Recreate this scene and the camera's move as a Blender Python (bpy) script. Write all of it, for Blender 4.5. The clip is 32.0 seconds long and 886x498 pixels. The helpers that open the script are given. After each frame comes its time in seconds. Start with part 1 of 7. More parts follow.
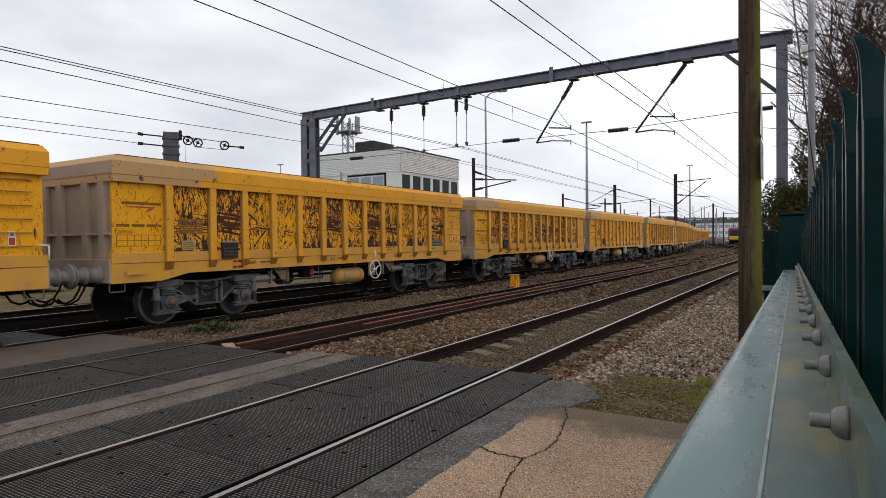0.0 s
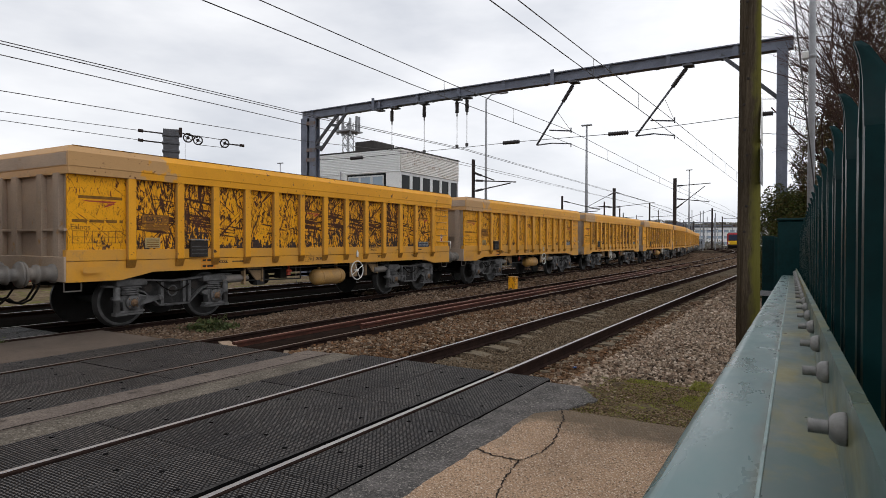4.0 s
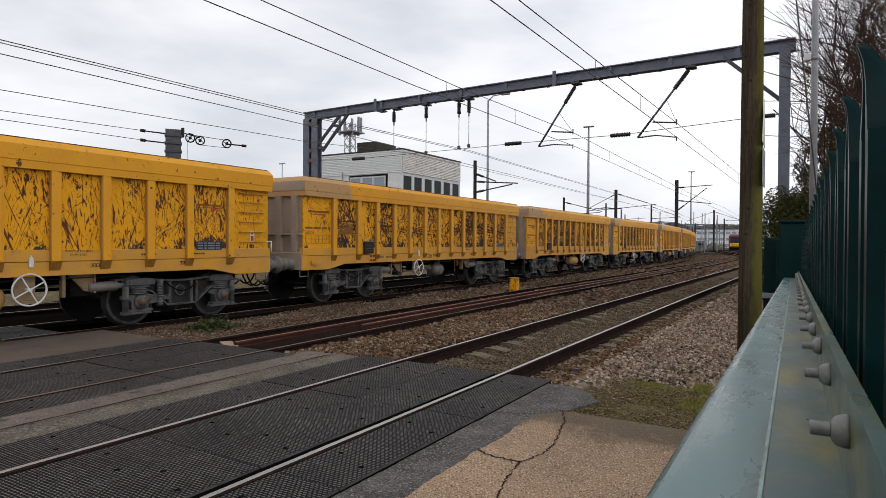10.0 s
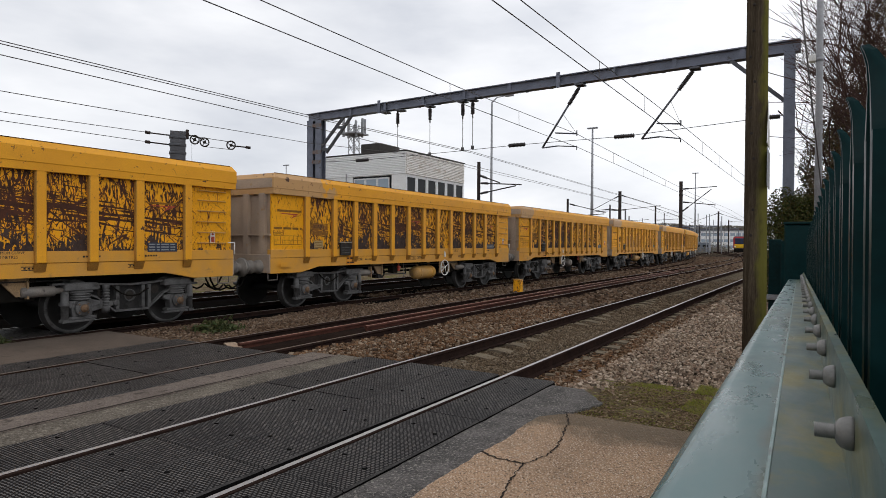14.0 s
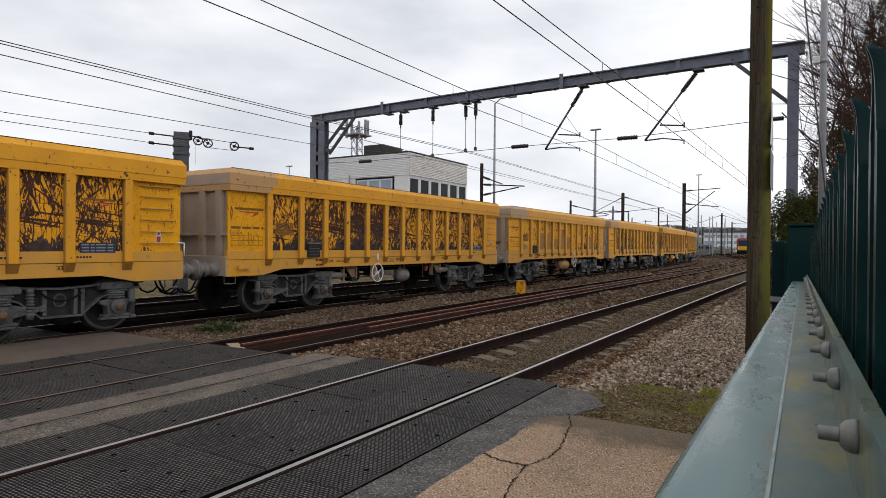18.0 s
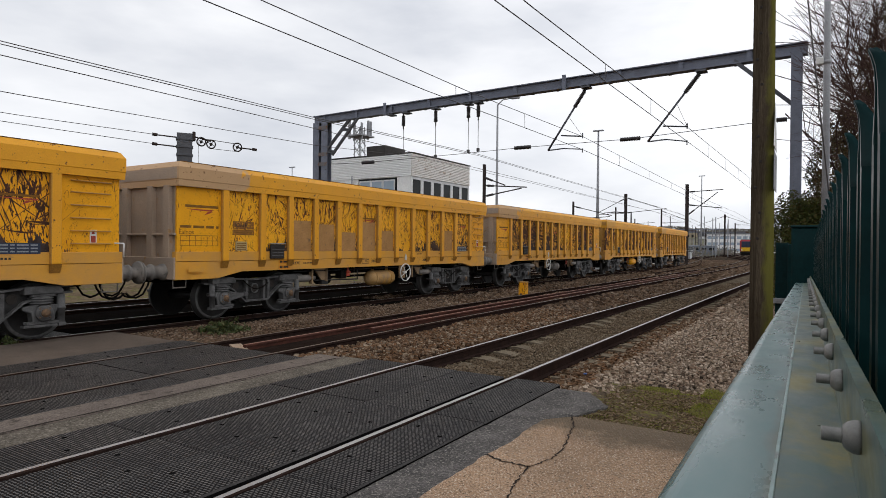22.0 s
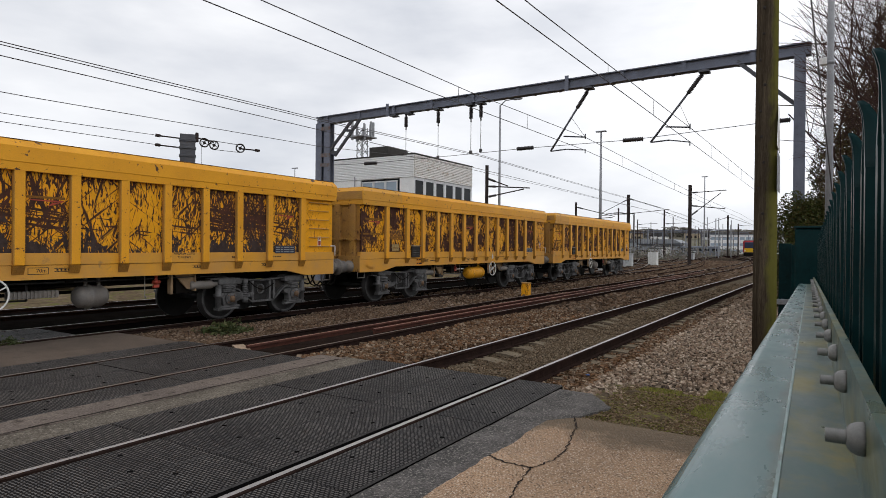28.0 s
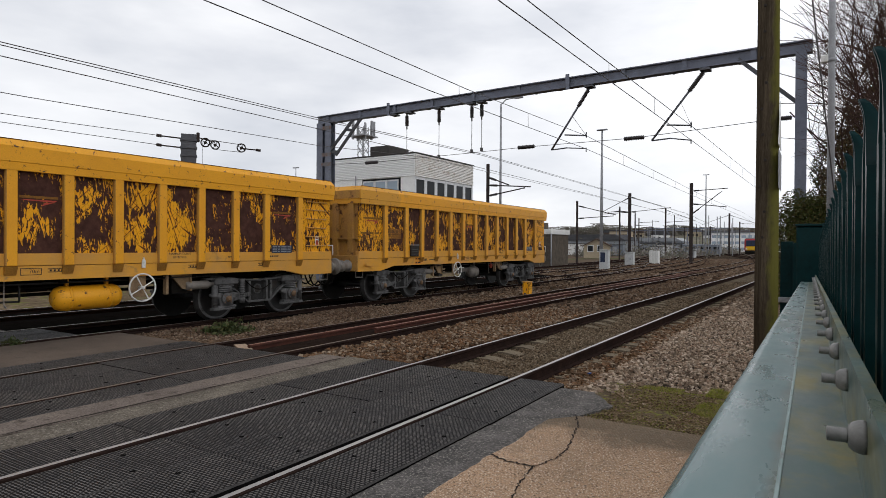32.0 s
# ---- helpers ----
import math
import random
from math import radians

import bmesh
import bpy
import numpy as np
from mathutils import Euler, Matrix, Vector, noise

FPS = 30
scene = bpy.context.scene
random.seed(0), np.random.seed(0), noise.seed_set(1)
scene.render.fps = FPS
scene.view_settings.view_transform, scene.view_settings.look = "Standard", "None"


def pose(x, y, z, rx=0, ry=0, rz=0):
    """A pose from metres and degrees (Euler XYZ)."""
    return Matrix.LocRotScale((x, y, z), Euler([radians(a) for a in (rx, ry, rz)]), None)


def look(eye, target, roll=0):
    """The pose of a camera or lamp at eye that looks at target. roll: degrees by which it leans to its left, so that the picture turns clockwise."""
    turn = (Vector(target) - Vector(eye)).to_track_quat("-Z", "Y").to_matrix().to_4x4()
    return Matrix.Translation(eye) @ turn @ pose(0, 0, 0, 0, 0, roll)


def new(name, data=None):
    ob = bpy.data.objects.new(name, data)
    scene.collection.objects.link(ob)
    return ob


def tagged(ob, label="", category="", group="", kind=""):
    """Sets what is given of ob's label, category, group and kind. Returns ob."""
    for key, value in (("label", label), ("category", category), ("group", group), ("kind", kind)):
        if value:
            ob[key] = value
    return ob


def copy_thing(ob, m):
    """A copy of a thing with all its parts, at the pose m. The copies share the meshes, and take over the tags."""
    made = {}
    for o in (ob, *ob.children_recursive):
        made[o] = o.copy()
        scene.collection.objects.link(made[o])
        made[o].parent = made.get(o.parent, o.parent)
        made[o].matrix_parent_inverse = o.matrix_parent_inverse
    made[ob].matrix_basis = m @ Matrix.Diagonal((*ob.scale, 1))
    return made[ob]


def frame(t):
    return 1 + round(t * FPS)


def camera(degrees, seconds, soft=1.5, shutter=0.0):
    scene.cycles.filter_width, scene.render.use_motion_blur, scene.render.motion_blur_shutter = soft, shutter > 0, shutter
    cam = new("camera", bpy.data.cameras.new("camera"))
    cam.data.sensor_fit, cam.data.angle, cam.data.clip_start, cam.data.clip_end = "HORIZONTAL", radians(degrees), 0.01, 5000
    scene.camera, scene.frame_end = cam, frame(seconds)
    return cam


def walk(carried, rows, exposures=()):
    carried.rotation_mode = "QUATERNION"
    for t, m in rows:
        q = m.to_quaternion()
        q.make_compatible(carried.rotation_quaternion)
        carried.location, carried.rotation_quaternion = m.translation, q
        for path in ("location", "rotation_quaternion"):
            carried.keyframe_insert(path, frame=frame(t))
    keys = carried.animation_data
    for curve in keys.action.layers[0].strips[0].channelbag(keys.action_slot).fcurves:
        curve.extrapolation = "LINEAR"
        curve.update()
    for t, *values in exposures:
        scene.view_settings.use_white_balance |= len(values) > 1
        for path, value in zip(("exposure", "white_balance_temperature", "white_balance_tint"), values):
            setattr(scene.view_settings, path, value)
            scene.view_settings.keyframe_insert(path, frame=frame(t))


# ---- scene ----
cam = camera(71.7, 32.0, soft=0.6)
# seconds, eye, degrees turned left of +Y, pitch, roll
PATH = [
    (0, (0.0002, 0.0025, 1.5725), 30.944, -0.826, -0.621),
    (0.5, (0.0000, 0.0015, 1.5730), 31.007, -0.757, -0.444),
    (1, (-0.0001, -0.0020, 1.5737), 31.065, -0.699, -0.105),
    (1.5, (-0.0003, 0.0021, 1.5724), 30.835, -0.758, 0.112),
    (2, (-0.0006, 0.0005, 1.5726), 30.910, -0.699, 0.174),
    (2.5, (-0.0003, 0.0026, 1.5723), 31.010, -0.677, 0.170),
    (3, (-0.0007, 0.0023, 1.5724), 30.830, -0.742, 0.179),
    (3.5, (-0.0005, 0.0024, 1.5724), 30.850, -0.727, 0.163),
    (5.5, (-0.0005, 0.0012, 1.5725), 30.700, -0.808, 0.133),
    (6, (-0.0005, 0.0007, 1.5726), 30.864, -0.710, 0.232),
    (6.5, (-0.0005, -0.0006, 1.5729), 30.840, -0.737, 0.251),
    (7, (-0.0004, 0.0030, 1.5720), 30.977, -0.692, 0.115),
    (7.5, (-0.0006, 0.0038, 1.5717), 31.083, -0.621, 0.265),
    (8, (-0.0004, -0.0022, 1.5732), 31.224, -0.598, 0.193),
    (8.5, (-0.0006, 0.0023, 1.5720), 31.100, -0.611, 0.355),
    (9, (-0.0005, 0.0029, 1.5718), 31.036, -0.629, 0.376),
    (9.5, (-0.0007, 0.0011, 1.5723), 31.010, -0.633, 0.360),
    (10, (-0.0008, 0.0008, 1.5725), 30.963, -0.652, 0.368),
    (10.5, (-0.0001, 0.0024, 1.5722), 31.378, -0.528, 0.257),
    (11, (-0.0006, 0.0009, 1.5722), 31.262, -0.551, 0.314),
    (11.5, (-0.0004, 0.0034, 1.5720), 31.135, -0.606, 0.284),
    (12, (-0.0005, 0.0023, 1.5721), 31.045, -0.630, 0.320),
    (12.5, (-0.0005, 0.0000, 1.5724), 31.243, -0.555, 0.335),
    (13, (-0.0005, 0.0029, 1.5717), 31.449, -0.480, 0.341),
    (13.5, (-0.0006, 0.0026, 1.5721), 31.151, -0.577, 0.380),
    (14, (-0.0004, 0.0009, 1.5724), 31.311, -0.518, 0.379),
    (14.5, (-0.0004, 0.0004, 1.5724), 31.508, -0.450, 0.370),
    (16.5, (-0.0005, 0.0000, 1.5725), 31.261, -0.528, 0.507),
    (17, (-0.0008, -0.0018, 1.5728), 31.267, -0.521, 0.507),
    (17.5, (-0.0006, 0.0008, 1.5721), 31.523, -0.406, 0.548),
    (18, (-0.0005, 0.0038, 1.5717), 31.566, -0.396, 0.510),
    (18.5, (-0.0004, -0.0003, 1.5725), 31.534, -0.435, 0.402),
    (19, (-0.0004, 0.0017, 1.5721), 31.631, -0.394, 0.384),
    (19.5, (-0.0002, -0.0014, 1.5727), 31.866, -0.299, 0.476),
    (20, (-0.0003, -0.0009, 1.5725), 31.859, -0.296, 0.483),
    (20.5, (-0.0003, -0.0002, 1.5724), 31.882, -0.291, 0.426),
    (21, (-0.0003, -0.0018, 1.5728), 31.810, -0.311, 0.561),
    (21.5, (-0.0003, -0.0015, 1.5729), 31.896, -0.281, 0.490),
    (22, (-0.0003, -0.0003, 1.5723), 31.806, -0.305, 0.551),
    (22.5, (-0.0004, 0.0005, 1.5721), 31.678, -0.360, 0.536),
    (23, (-0.0009, 0.0022, 1.5719), 31.337, -0.451, 0.705),
    (23.5, (-0.0009, 0.0032, 1.5716), 31.330, -0.460, 0.725),
    (24, (-0.0004, -0.0004, 1.5724), 31.694, -0.356, 0.598),
    (24.5, (-0.0003, -0.0009, 1.5725), 31.984, -0.254, 0.489),
    (25, (-0.0006, -0.0012, 1.5727), 31.658, -0.373, 0.500),
    (25.5, (-0.0004, -0.0003, 1.5725), 31.716, -0.366, 0.461),
    (27.5, (-0.0005, 0.0014, 1.5721), 31.946, -0.265, 0.506),
    (28, (-0.0004, -0.0000, 1.5723), 32.046, -0.231, 0.557),
    (28.5, (-0.0005, 0.0007, 1.5720), 32.002, -0.216, 0.703),
    (29, (-0.0006, -0.0018, 1.5726), 32.032, -0.210, 0.804),
    (29.5, (-0.0004, -0.0014, 1.5729), 32.054, -0.212, 0.704),
    (30, (-0.0004, -0.0004, 1.5722), 32.138, -0.175, 0.630),
    (30.5, (-0.0002, -0.0000, 1.5723), 32.293, -0.242, 0.603),
    (31, (-0.0004, -0.0006, 1.5724), 31.990, -0.355, 0.659),
    (31.5, (-0.0004, 0.0000, 1.5724), 32.119, -0.299, 0.619),
    (32, (-0.0001, -0.0010, 1.5728), 32.161, -0.322, 0.374),
]


def aim(eye, yaw, pitch, roll):
    a, b = radians(yaw), radians(pitch)
    way = Vector((-math.sin(a) * math.cos(b), math.cos(a) * math.cos(b), math.sin(b)))
    return look(eye, Vector(eye) + way, roll)


walk(cam, [(t, aim(eye, a, b, c)) for t, eye, a, b, c in PATH], exposures=[(0.0, 0.0), (32.0, 0.0)])

# ---- world and light ----
world = bpy.data.worlds.new("overcast_sky")
scene.world = world
world.use_nodes = True
wn, wl = world.node_tree.nodes, world.node_tree.links
wn.clear()
w_out, w_bg = wn.new("ShaderNodeOutputWorld"), wn.new("ShaderNodeBackground")
w_sky = wn.new("ShaderNodeTexSky")
w_sky.sky_type, w_sky.sun_disc = "NISHITA", False
w_sky.sun_elevation, w_sky.sun_rotation = radians(41), radians(98)
w_gain = wn.new("ShaderNodeMixRGB")
w_gain.blend_type, w_gain.inputs[0].default_value, w_gain.inputs[2].default_value = "MULTIPLY", 1.0, (0.09, 0.09, 0.09, 1)
wl.new(w_sky.outputs[0], w_gain.inputs[1])
w_co = wn.new("ShaderNodeTexCoord")
w_map = wn.new("ShaderNodeMapping")
w_map.inputs["Scale"].default_value = (1.0, 1.0, 3.2)
w_map.inputs["Rotation"].default_value = (0.0, 0.12, 0.6)
wl.new(w_co.outputs["Generated"], w_map.inputs[0])
w_noise = wn.new("ShaderNodeTexNoise")
w_noise.inputs["Scale"].default_value, w_noise.inputs["Detail"].default_value, w_noise.inputs["Roughness"].default_value = 1.7, 6, 0.52
wl.new(w_map.outputs[0], w_noise.inputs["Vector"])
w_ramp = wn.new("ShaderNodeValToRGB")
w_ramp.color_ramp.elements[0].position, w_ramp.color_ramp.elements[0].color = 0.32, (0.60, 0.63, 0.70, 1)
w_ramp.color_ramp.elements[1].position, w_ramp.color_ramp.elements[1].color = 0.62, (1.05, 1.055, 1.08, 1)
wl.new(w_noise.outputs["Fac"], w_ramp.inputs[0])
w_mix = wn.new("ShaderNodeMixRGB")
w_mix.inputs[0].default_value = 0.93
wl.new(w_gain.outputs[0], w_mix.inputs[1])
wl.new(w_ramp.outputs[0], w_mix.inputs[2])
# an overcast sky is about three times as bright overhead as at the horizon
w_sep = wn.new("ShaderNodeSeparateXYZ")
wl.new(w_co.outputs["Generated"], w_sep.inputs[0])
w_lum = wn.new("ShaderNodeMapRange")
w_lum.interpolation_type = "SMOOTHSTEP"
for k, v in (("From Min", 0.3), ("From Max", 1.0), ("To Min", 1.06), ("To Max", 1.12)):
    w_lum.inputs[k].default_value = v
wl.new(w_sep.outputs["Z"], w_lum.inputs["Value"])
wl.new(w_mix.outputs[0], w_bg.inputs["Color"])
w_side = wn.new("ShaderNodeMapRange")
w_side.interpolation_type = "SMOOTHSTEP"
for k, v in (("From Min", -1.0), ("From Max", 0.5), ("To Min", 0.94), ("To Max", 1.16)):
    w_side.inputs[k].default_value = v
wl.new(w_sep.outputs["X"], w_side.inputs["Value"])
w_all = wn.new("ShaderNodeMath")
w_all.operation = "MULTIPLY"
wl.new(w_lum.outputs[0], w_all.inputs[0])
wl.new(w_side.outputs[0], w_all.inputs[1])
wl.new(w_all.outputs[0], w_bg.inputs["Strength"])
wl.new(w_bg.outputs[0], w_out.inputs["Surface"])

sun = new("sun", bpy.data.lights.new("sun", "SUN"))
sun.data.energy, sun.data.angle, sun.data.color = 0.38, radians(35), (1.0, 0.97, 0.92)
sun.matrix_world = look((0, 0, 40), (-22, 3, 20))


# ---- materials ----
def ramp(nt, fac, stops):
    r = nt.nodes.new("ShaderNodeValToRGB")
    while len(r.color_ramp.elements) < len(stops):
        r.color_ramp.elements.new(0.5)
    for e, (p, c) in zip(r.color_ramp.elements, stops):
        e.position, e.color = p, (*c, 1)
    nt.links.new(fac, r.inputs[0])
    return r.outputs[0]


def coords(nt, scale=(1, 1, 1), turn=(0.53, 0.41, 0.3), vary=True, slanted=False):
    """Stretch, then turn off the axes; slanted turns first, so that the stretch runs aslant."""
    co, mp = nt.nodes.new("ShaderNodeTexCoord"), nt.nodes.new("ShaderNodeMapping")
    if slanted:
        mp.vector_type = "TEXTURE"
        scale = tuple(1 / s for s in scale)
    mp.inputs["Scale"].default_value, mp.inputs["Rotation"].default_value = scale, turn
    nt.links.new(co.outputs["Object"], mp.inputs[0])
    if vary:
        info, mul = nt.nodes.new("ShaderNodeObjectInfo"), nt.nodes.new("ShaderNodeMath")
        mul.operation, mul.inputs[1].default_value = "MULTIPLY", 91.0
        nt.links.new(info.outputs["Random"], mul.inputs[0])
        nt.links.new(mul.outputs[0], mp.inputs["Location"])
    return mp.outputs[0]


def grain(nt, vec, scale, detail=5, rough=0.6, distort=0.0):
    n = nt.nodes.new("ShaderNodeTexNoise")
    for k, v in (("Scale", scale), ("Detail", detail), ("Roughness", rough), ("Distortion", distort)):
        n.inputs[k].default_value = v
    nt.links.new(vec, n.inputs["Vector"])
    return n.outputs["Fac"]


def blend(nt, fac, a, b, mode="MIX"):
    m = nt.nodes.new("ShaderNodeMixRGB")
    m.blend_type = mode
    for k, v in ((0, fac), (1, a), (2, b)):
        if isinstance(v, (int, float)):
            m.inputs[k].default_value = v
        elif isinstance(v, tuple):
            m.inputs[k].default_value = (*v, 1)
        else:
            nt.links.new(v, m.inputs[k])
    return m.outputs[0]


def maths(nt, op, a, b=0.0, clamp=False):
    m = nt.nodes.new("ShaderNodeMath")
    m.operation, m.use_clamp = op, clamp
    for k, v in ((0, a), (1, b)):
        if isinstance(v, (int, float)):
            m.inputs[k].default_value = v
        else:
            nt.links.new(v, m.inputs[k])
    return m.outputs[0]


def relief(nt, height, bsdf, strength, distance=0.01):
    b = nt.nodes.new("ShaderNodeBump")
    b.inputs["Strength"].default_value, b.inputs["Distance"].default_value = strength, distance
    nt.links.new(height, b.inputs["Height"])
    nt.links.new(b.outputs[0], bsdf.inputs["Normal"])


def shell(name):
    m = bpy.data.materials.new(name)
    m.use_nodes = True
    return m, m.node_tree, m.node_tree.nodes["Principled BSDF"]


def surf(name, a, b, scale=3.0, rough=0.7, metal=0.0, bump=0.3, fine=60.0, spots=None, spot_at=(0.58, 0.66), spot_scale=7.0, stretch=(1, 1, 1), vary=True, depth=0.006, speck=0.45, gloss=None):
    """A worn surface: two tones at a large scale, fine grain, and patches of a third tone."""
    m, nt, bs = shell(name)
    vec = coords(nt, stretch, vary=vary)
    big, small = grain(nt, vec, scale), grain(nt, vec, fine, 4)
    col = ramp(nt, big, [(0.32, a), (0.68, b)])
    col = blend(nt, speck, col, ramp(nt, small, [(0.32, (0.3, 0.3, 0.3)), (0.66, (1.1, 1.1, 1.1))]), "MULTIPLY")
    if spots:
        s = grain(nt, vec, spot_scale, 8, 0.68, 0.4)
        mask = ramp(nt, s, [(spot_at[0], (0, 0, 0)), (spot_at[1], (1, 1, 1))])
        col = blend(nt, mask, col, spots)
    nt.links.new(col, bs.inputs["Base Color"])
    bs.inputs["Metallic"].default_value = metal
    bs.inputs["Specular IOR Level"].default_value = gloss if gloss is not None else (0.0 if rough > 0.75 else 0.05 if rough > 0.65 else 0.3)
    r = ramp(nt, small, [(0.3, (rough - 0.1,) * 3), (0.7, (min(1, rough + 0.1),) * 3)])
    nt.links.new(r, bs.inputs["Roughness"])
    if bump:
        relief(nt, small, bs, bump, depth)
    return m


def stones(name, tones, rough=0.9):
    """Loose stones: one tone for each stone."""
    m, nt, bs = shell(name)
    geo = nt.nodes.new("ShaderNodeNewGeometry")
    step = 1.0 / len(tones)
    col = ramp(nt, geo.outputs["Random Per Island"], [(i * step, c) for i, c in enumerate(tones)])
    vec = coords(nt, vary=False)
    col = blend(nt, 0.55, col, ramp(nt, grain(nt, vec, 90), [(0.3, (0.4, 0.4, 0.4)), (0.7, (1, 1, 1))]), "MULTIPLY")
    col = blend(nt, 0.5, col, ramp(nt, grain(nt, vec, 0.7, 4), [(0.35, (0.45, 0.38, 0.33)), (0.65, (1, 1, 1))]), "MULTIPLY")
    nt.links.new(col, bs.inputs["Base Color"])
    bs.inputs["Roughness"].default_value = rough
    bs.inputs["Specular IOR Level"].default_value = 0.0
    return m


def worn_yellow(name, bare, strokes, dark, base=(0.82, 0.375, 0.014), drips=0.58, low=0.4, band=0.0, flakes=1.0):
    """Yellow paint scraped by ballast: wavering upright scuffs, long thin slanting scratches, bundles of level scrapes across the
    middle, and a ragged bare patch at the foot of each panel. bare, drips: levels above which paint is gone; strokes: width of the
    scratches; low: how much the bare patch keeps to the foot; band: strength of the level scrapes; flakes: height of a paint flake."""
    m, nt, bs = shell(name)
    vec = coords(nt)
    own, sep = nt.nodes.new("ShaderNodeTexCoord"), nt.nodes.new("ShaderNodeSeparateXYZ")
    nt.links.new(own.outputs["Object"], sep.inputs[0])
    height = sep.outputs["Z"]
    info = nt.nodes.new("ShaderNodeObjectInfo")
    luck = info.outputs["Random"]
    much = maths(nt, "MULTIPLY", maths(nt, "SUBTRACT", luck, 0.5), 0.08)
    big = grain(nt, vec, 1.9, 3, 0.5)
    worn = 0.0
    # wavering upright scuffs, most under the rim
    tall = coords(nt, (1.0, 1.0, 0.21), (0.07, 0, 0), slanted=True)
    scuff = maths(nt, "ADD", grain(nt, tall, 16.0, 2, 0.55, 1.7), maths(nt, "MULTIPLY", height, 0.04))
    scuff = maths(nt, "ADD", scuff, maths(nt, "MULTIPLY", maths(nt, "SUBTRACT", big, 0.5), 0.30))
    scuff = maths(nt, "ADD", scuff, much)
    worn = maths(nt, "MAXIMUM", worn, ramp(nt, scuff, [(drips, (0, 0, 0)), (drips + 0.02, (1, 1, 1))]))
    # curling thin scrapes
    curl = coords(nt, (1.0, 1.0, 0.42), (-0.1, 0, 0), slanted=True)
    ridge = maths(nt, "ABSOLUTE", maths(nt, "SUBTRACT", grain(nt, curl, 9.0, 2, 0.5, 1.1), 0.5))
    gate = ramp(nt, maths(nt, "ADD", grain(nt, curl, 8.0, 2), much), [(0.49, (0, 0, 0)), (0.52, (1, 1, 1))])
    worn = maths(nt, "MAXIMUM", worn, maths(nt, "MULTIPLY", ramp(nt, ridge, [(strokes * 1.2, (1, 1, 1)), (strokes * 1.9, (0, 0, 0))]), gate))
    # long thin scratches at several slants
    for turn, sc, w in ((-0.32, 7.0, 1.0), (0.38, 6.0, 1.1), (-0.85, 5.0, 0.9), (0.95, 5.5, 0.8)):
        v = coords(nt, (1.0, 1.0, 0.055), (turn, 0, 0), slanted=True)
        ridge = maths(nt, "ABSOLUTE", maths(nt, "SUBTRACT", grain(nt, v, sc, 2, 0.5, 0.2), 0.5))
        gate = ramp(nt, maths(nt, "ADD", grain(nt, v, sc * 1.7, 2), much), [(0.50, (0, 0, 0)), (0.54, (1, 1, 1))])
        worn = maths(nt, "MAXIMUM", worn, maths(nt, "MULTIPLY", ramp(nt, ridge, [(strokes * w * 0.6, (1, 1, 1)), (strokes * w, (0, 0, 0))]), gate))
    # bundles of level scrapes at a height of each panel's own
    if band:
        v = coords(nt, (1.0, 1.0, 0.05), (1.47, 0, 0), slanted=True)
        off = maths(nt, "ABSOLUTE", maths(nt, "ADD", maths(nt, "ADD", height, 0.30), maths(nt, "MULTIPLY", luck, -0.32)))
        zone = maths(nt, "SUBTRACT", maths(nt, "ADD", grain(nt, v, 27.0, 3, 0.5, 0.3), maths(nt, "MULTIPLY", band, 0.10)), maths(nt, "MULTIPLY", off, 0.55))
        worn = maths(nt, "MAXIMUM", worn, ramp(nt, maths(nt, "ADD", zone, maths(nt, "MULTIPLY", much, 3.0)), [(0.555, (0, 0, 0)), (0.575, (1, 1, 1))]))
    flake = coords(nt, (1.0, 1.0, 1.0 / flakes), (0.05, 0, 0), slanted=True)
    rag = maths(nt, "ADD", maths(nt, "MULTIPLY", grain(nt, flake, 8.0, 7, 0.68, 0.7), 0.5), maths(nt, "MULTIPLY", big, 0.5))
    rag = maths(nt, "ADD", maths(nt, "SUBTRACT", rag, maths(nt, "MULTIPLY", height, low)), much)
    rag = maths(nt, "ADD", rag, maths(nt, "MULTIPLY", maths(nt, "SUBTRACT", scuff, 0.5), 0.45))
    bald = ramp(nt, rag, [(bare, (0, 0, 0)), (bare + 0.014, (1, 1, 1))])
    paint = blend(nt, ramp(nt, grain(nt, vec, 1.1, 5), [(0.5, (0, 0, 0)), (0.75, (0.6, 0.6, 0.6))]), base, tuple(c * 0.72 for c in base))
    # rust creeps into the paint round the scuffs
    paint = blend(nt, ramp(nt, scuff, [(drips - 0.04, (0, 0, 0)), (drips, (0.7, 0.7, 0.7))]), paint, (0.36, 0.12, 0.015))
    rust = ramp(nt, grain(nt, vec, 5.0, 5), [(0.35, (dark[0] * 1.3, dark[1], dark[2] * 0.8)), (0.65, (dark[0] * 2.6, dark[1] * 1.5, dark[2] * 1.1))])
    steel = ramp(nt, grain(nt, vec, 7.0, 5), [(0.35, dark), (0.65, tuple(c * 2.0 for c in dark))])
    col = blend(nt, bald, blend(nt, worn, paint, rust), steel)
    worn = maths(nt, "MAXIMUM", worn, bald)
    col = blend(nt, 0.3, col, ramp(nt, grain(nt, vec, 55, 4), [(0.3, (0.5, 0.45, 0.4)), (0.7, (1, 1, 1))]), "MULTIPLY")
    nt.links.new(col, bs.inputs["Base Color"])
    nt.links.new(ramp(nt, worn, [(0.0, (0.45,) * 3), (1.0, (0.8,) * 3)]), bs.inputs["Roughness"])
    bs.inputs["Specular IOR Level"].default_value = 0.12
    relief(nt, maths(nt, "SUBTRACT", 1.0, worn), bs, 0.4, 0.004)
    return m


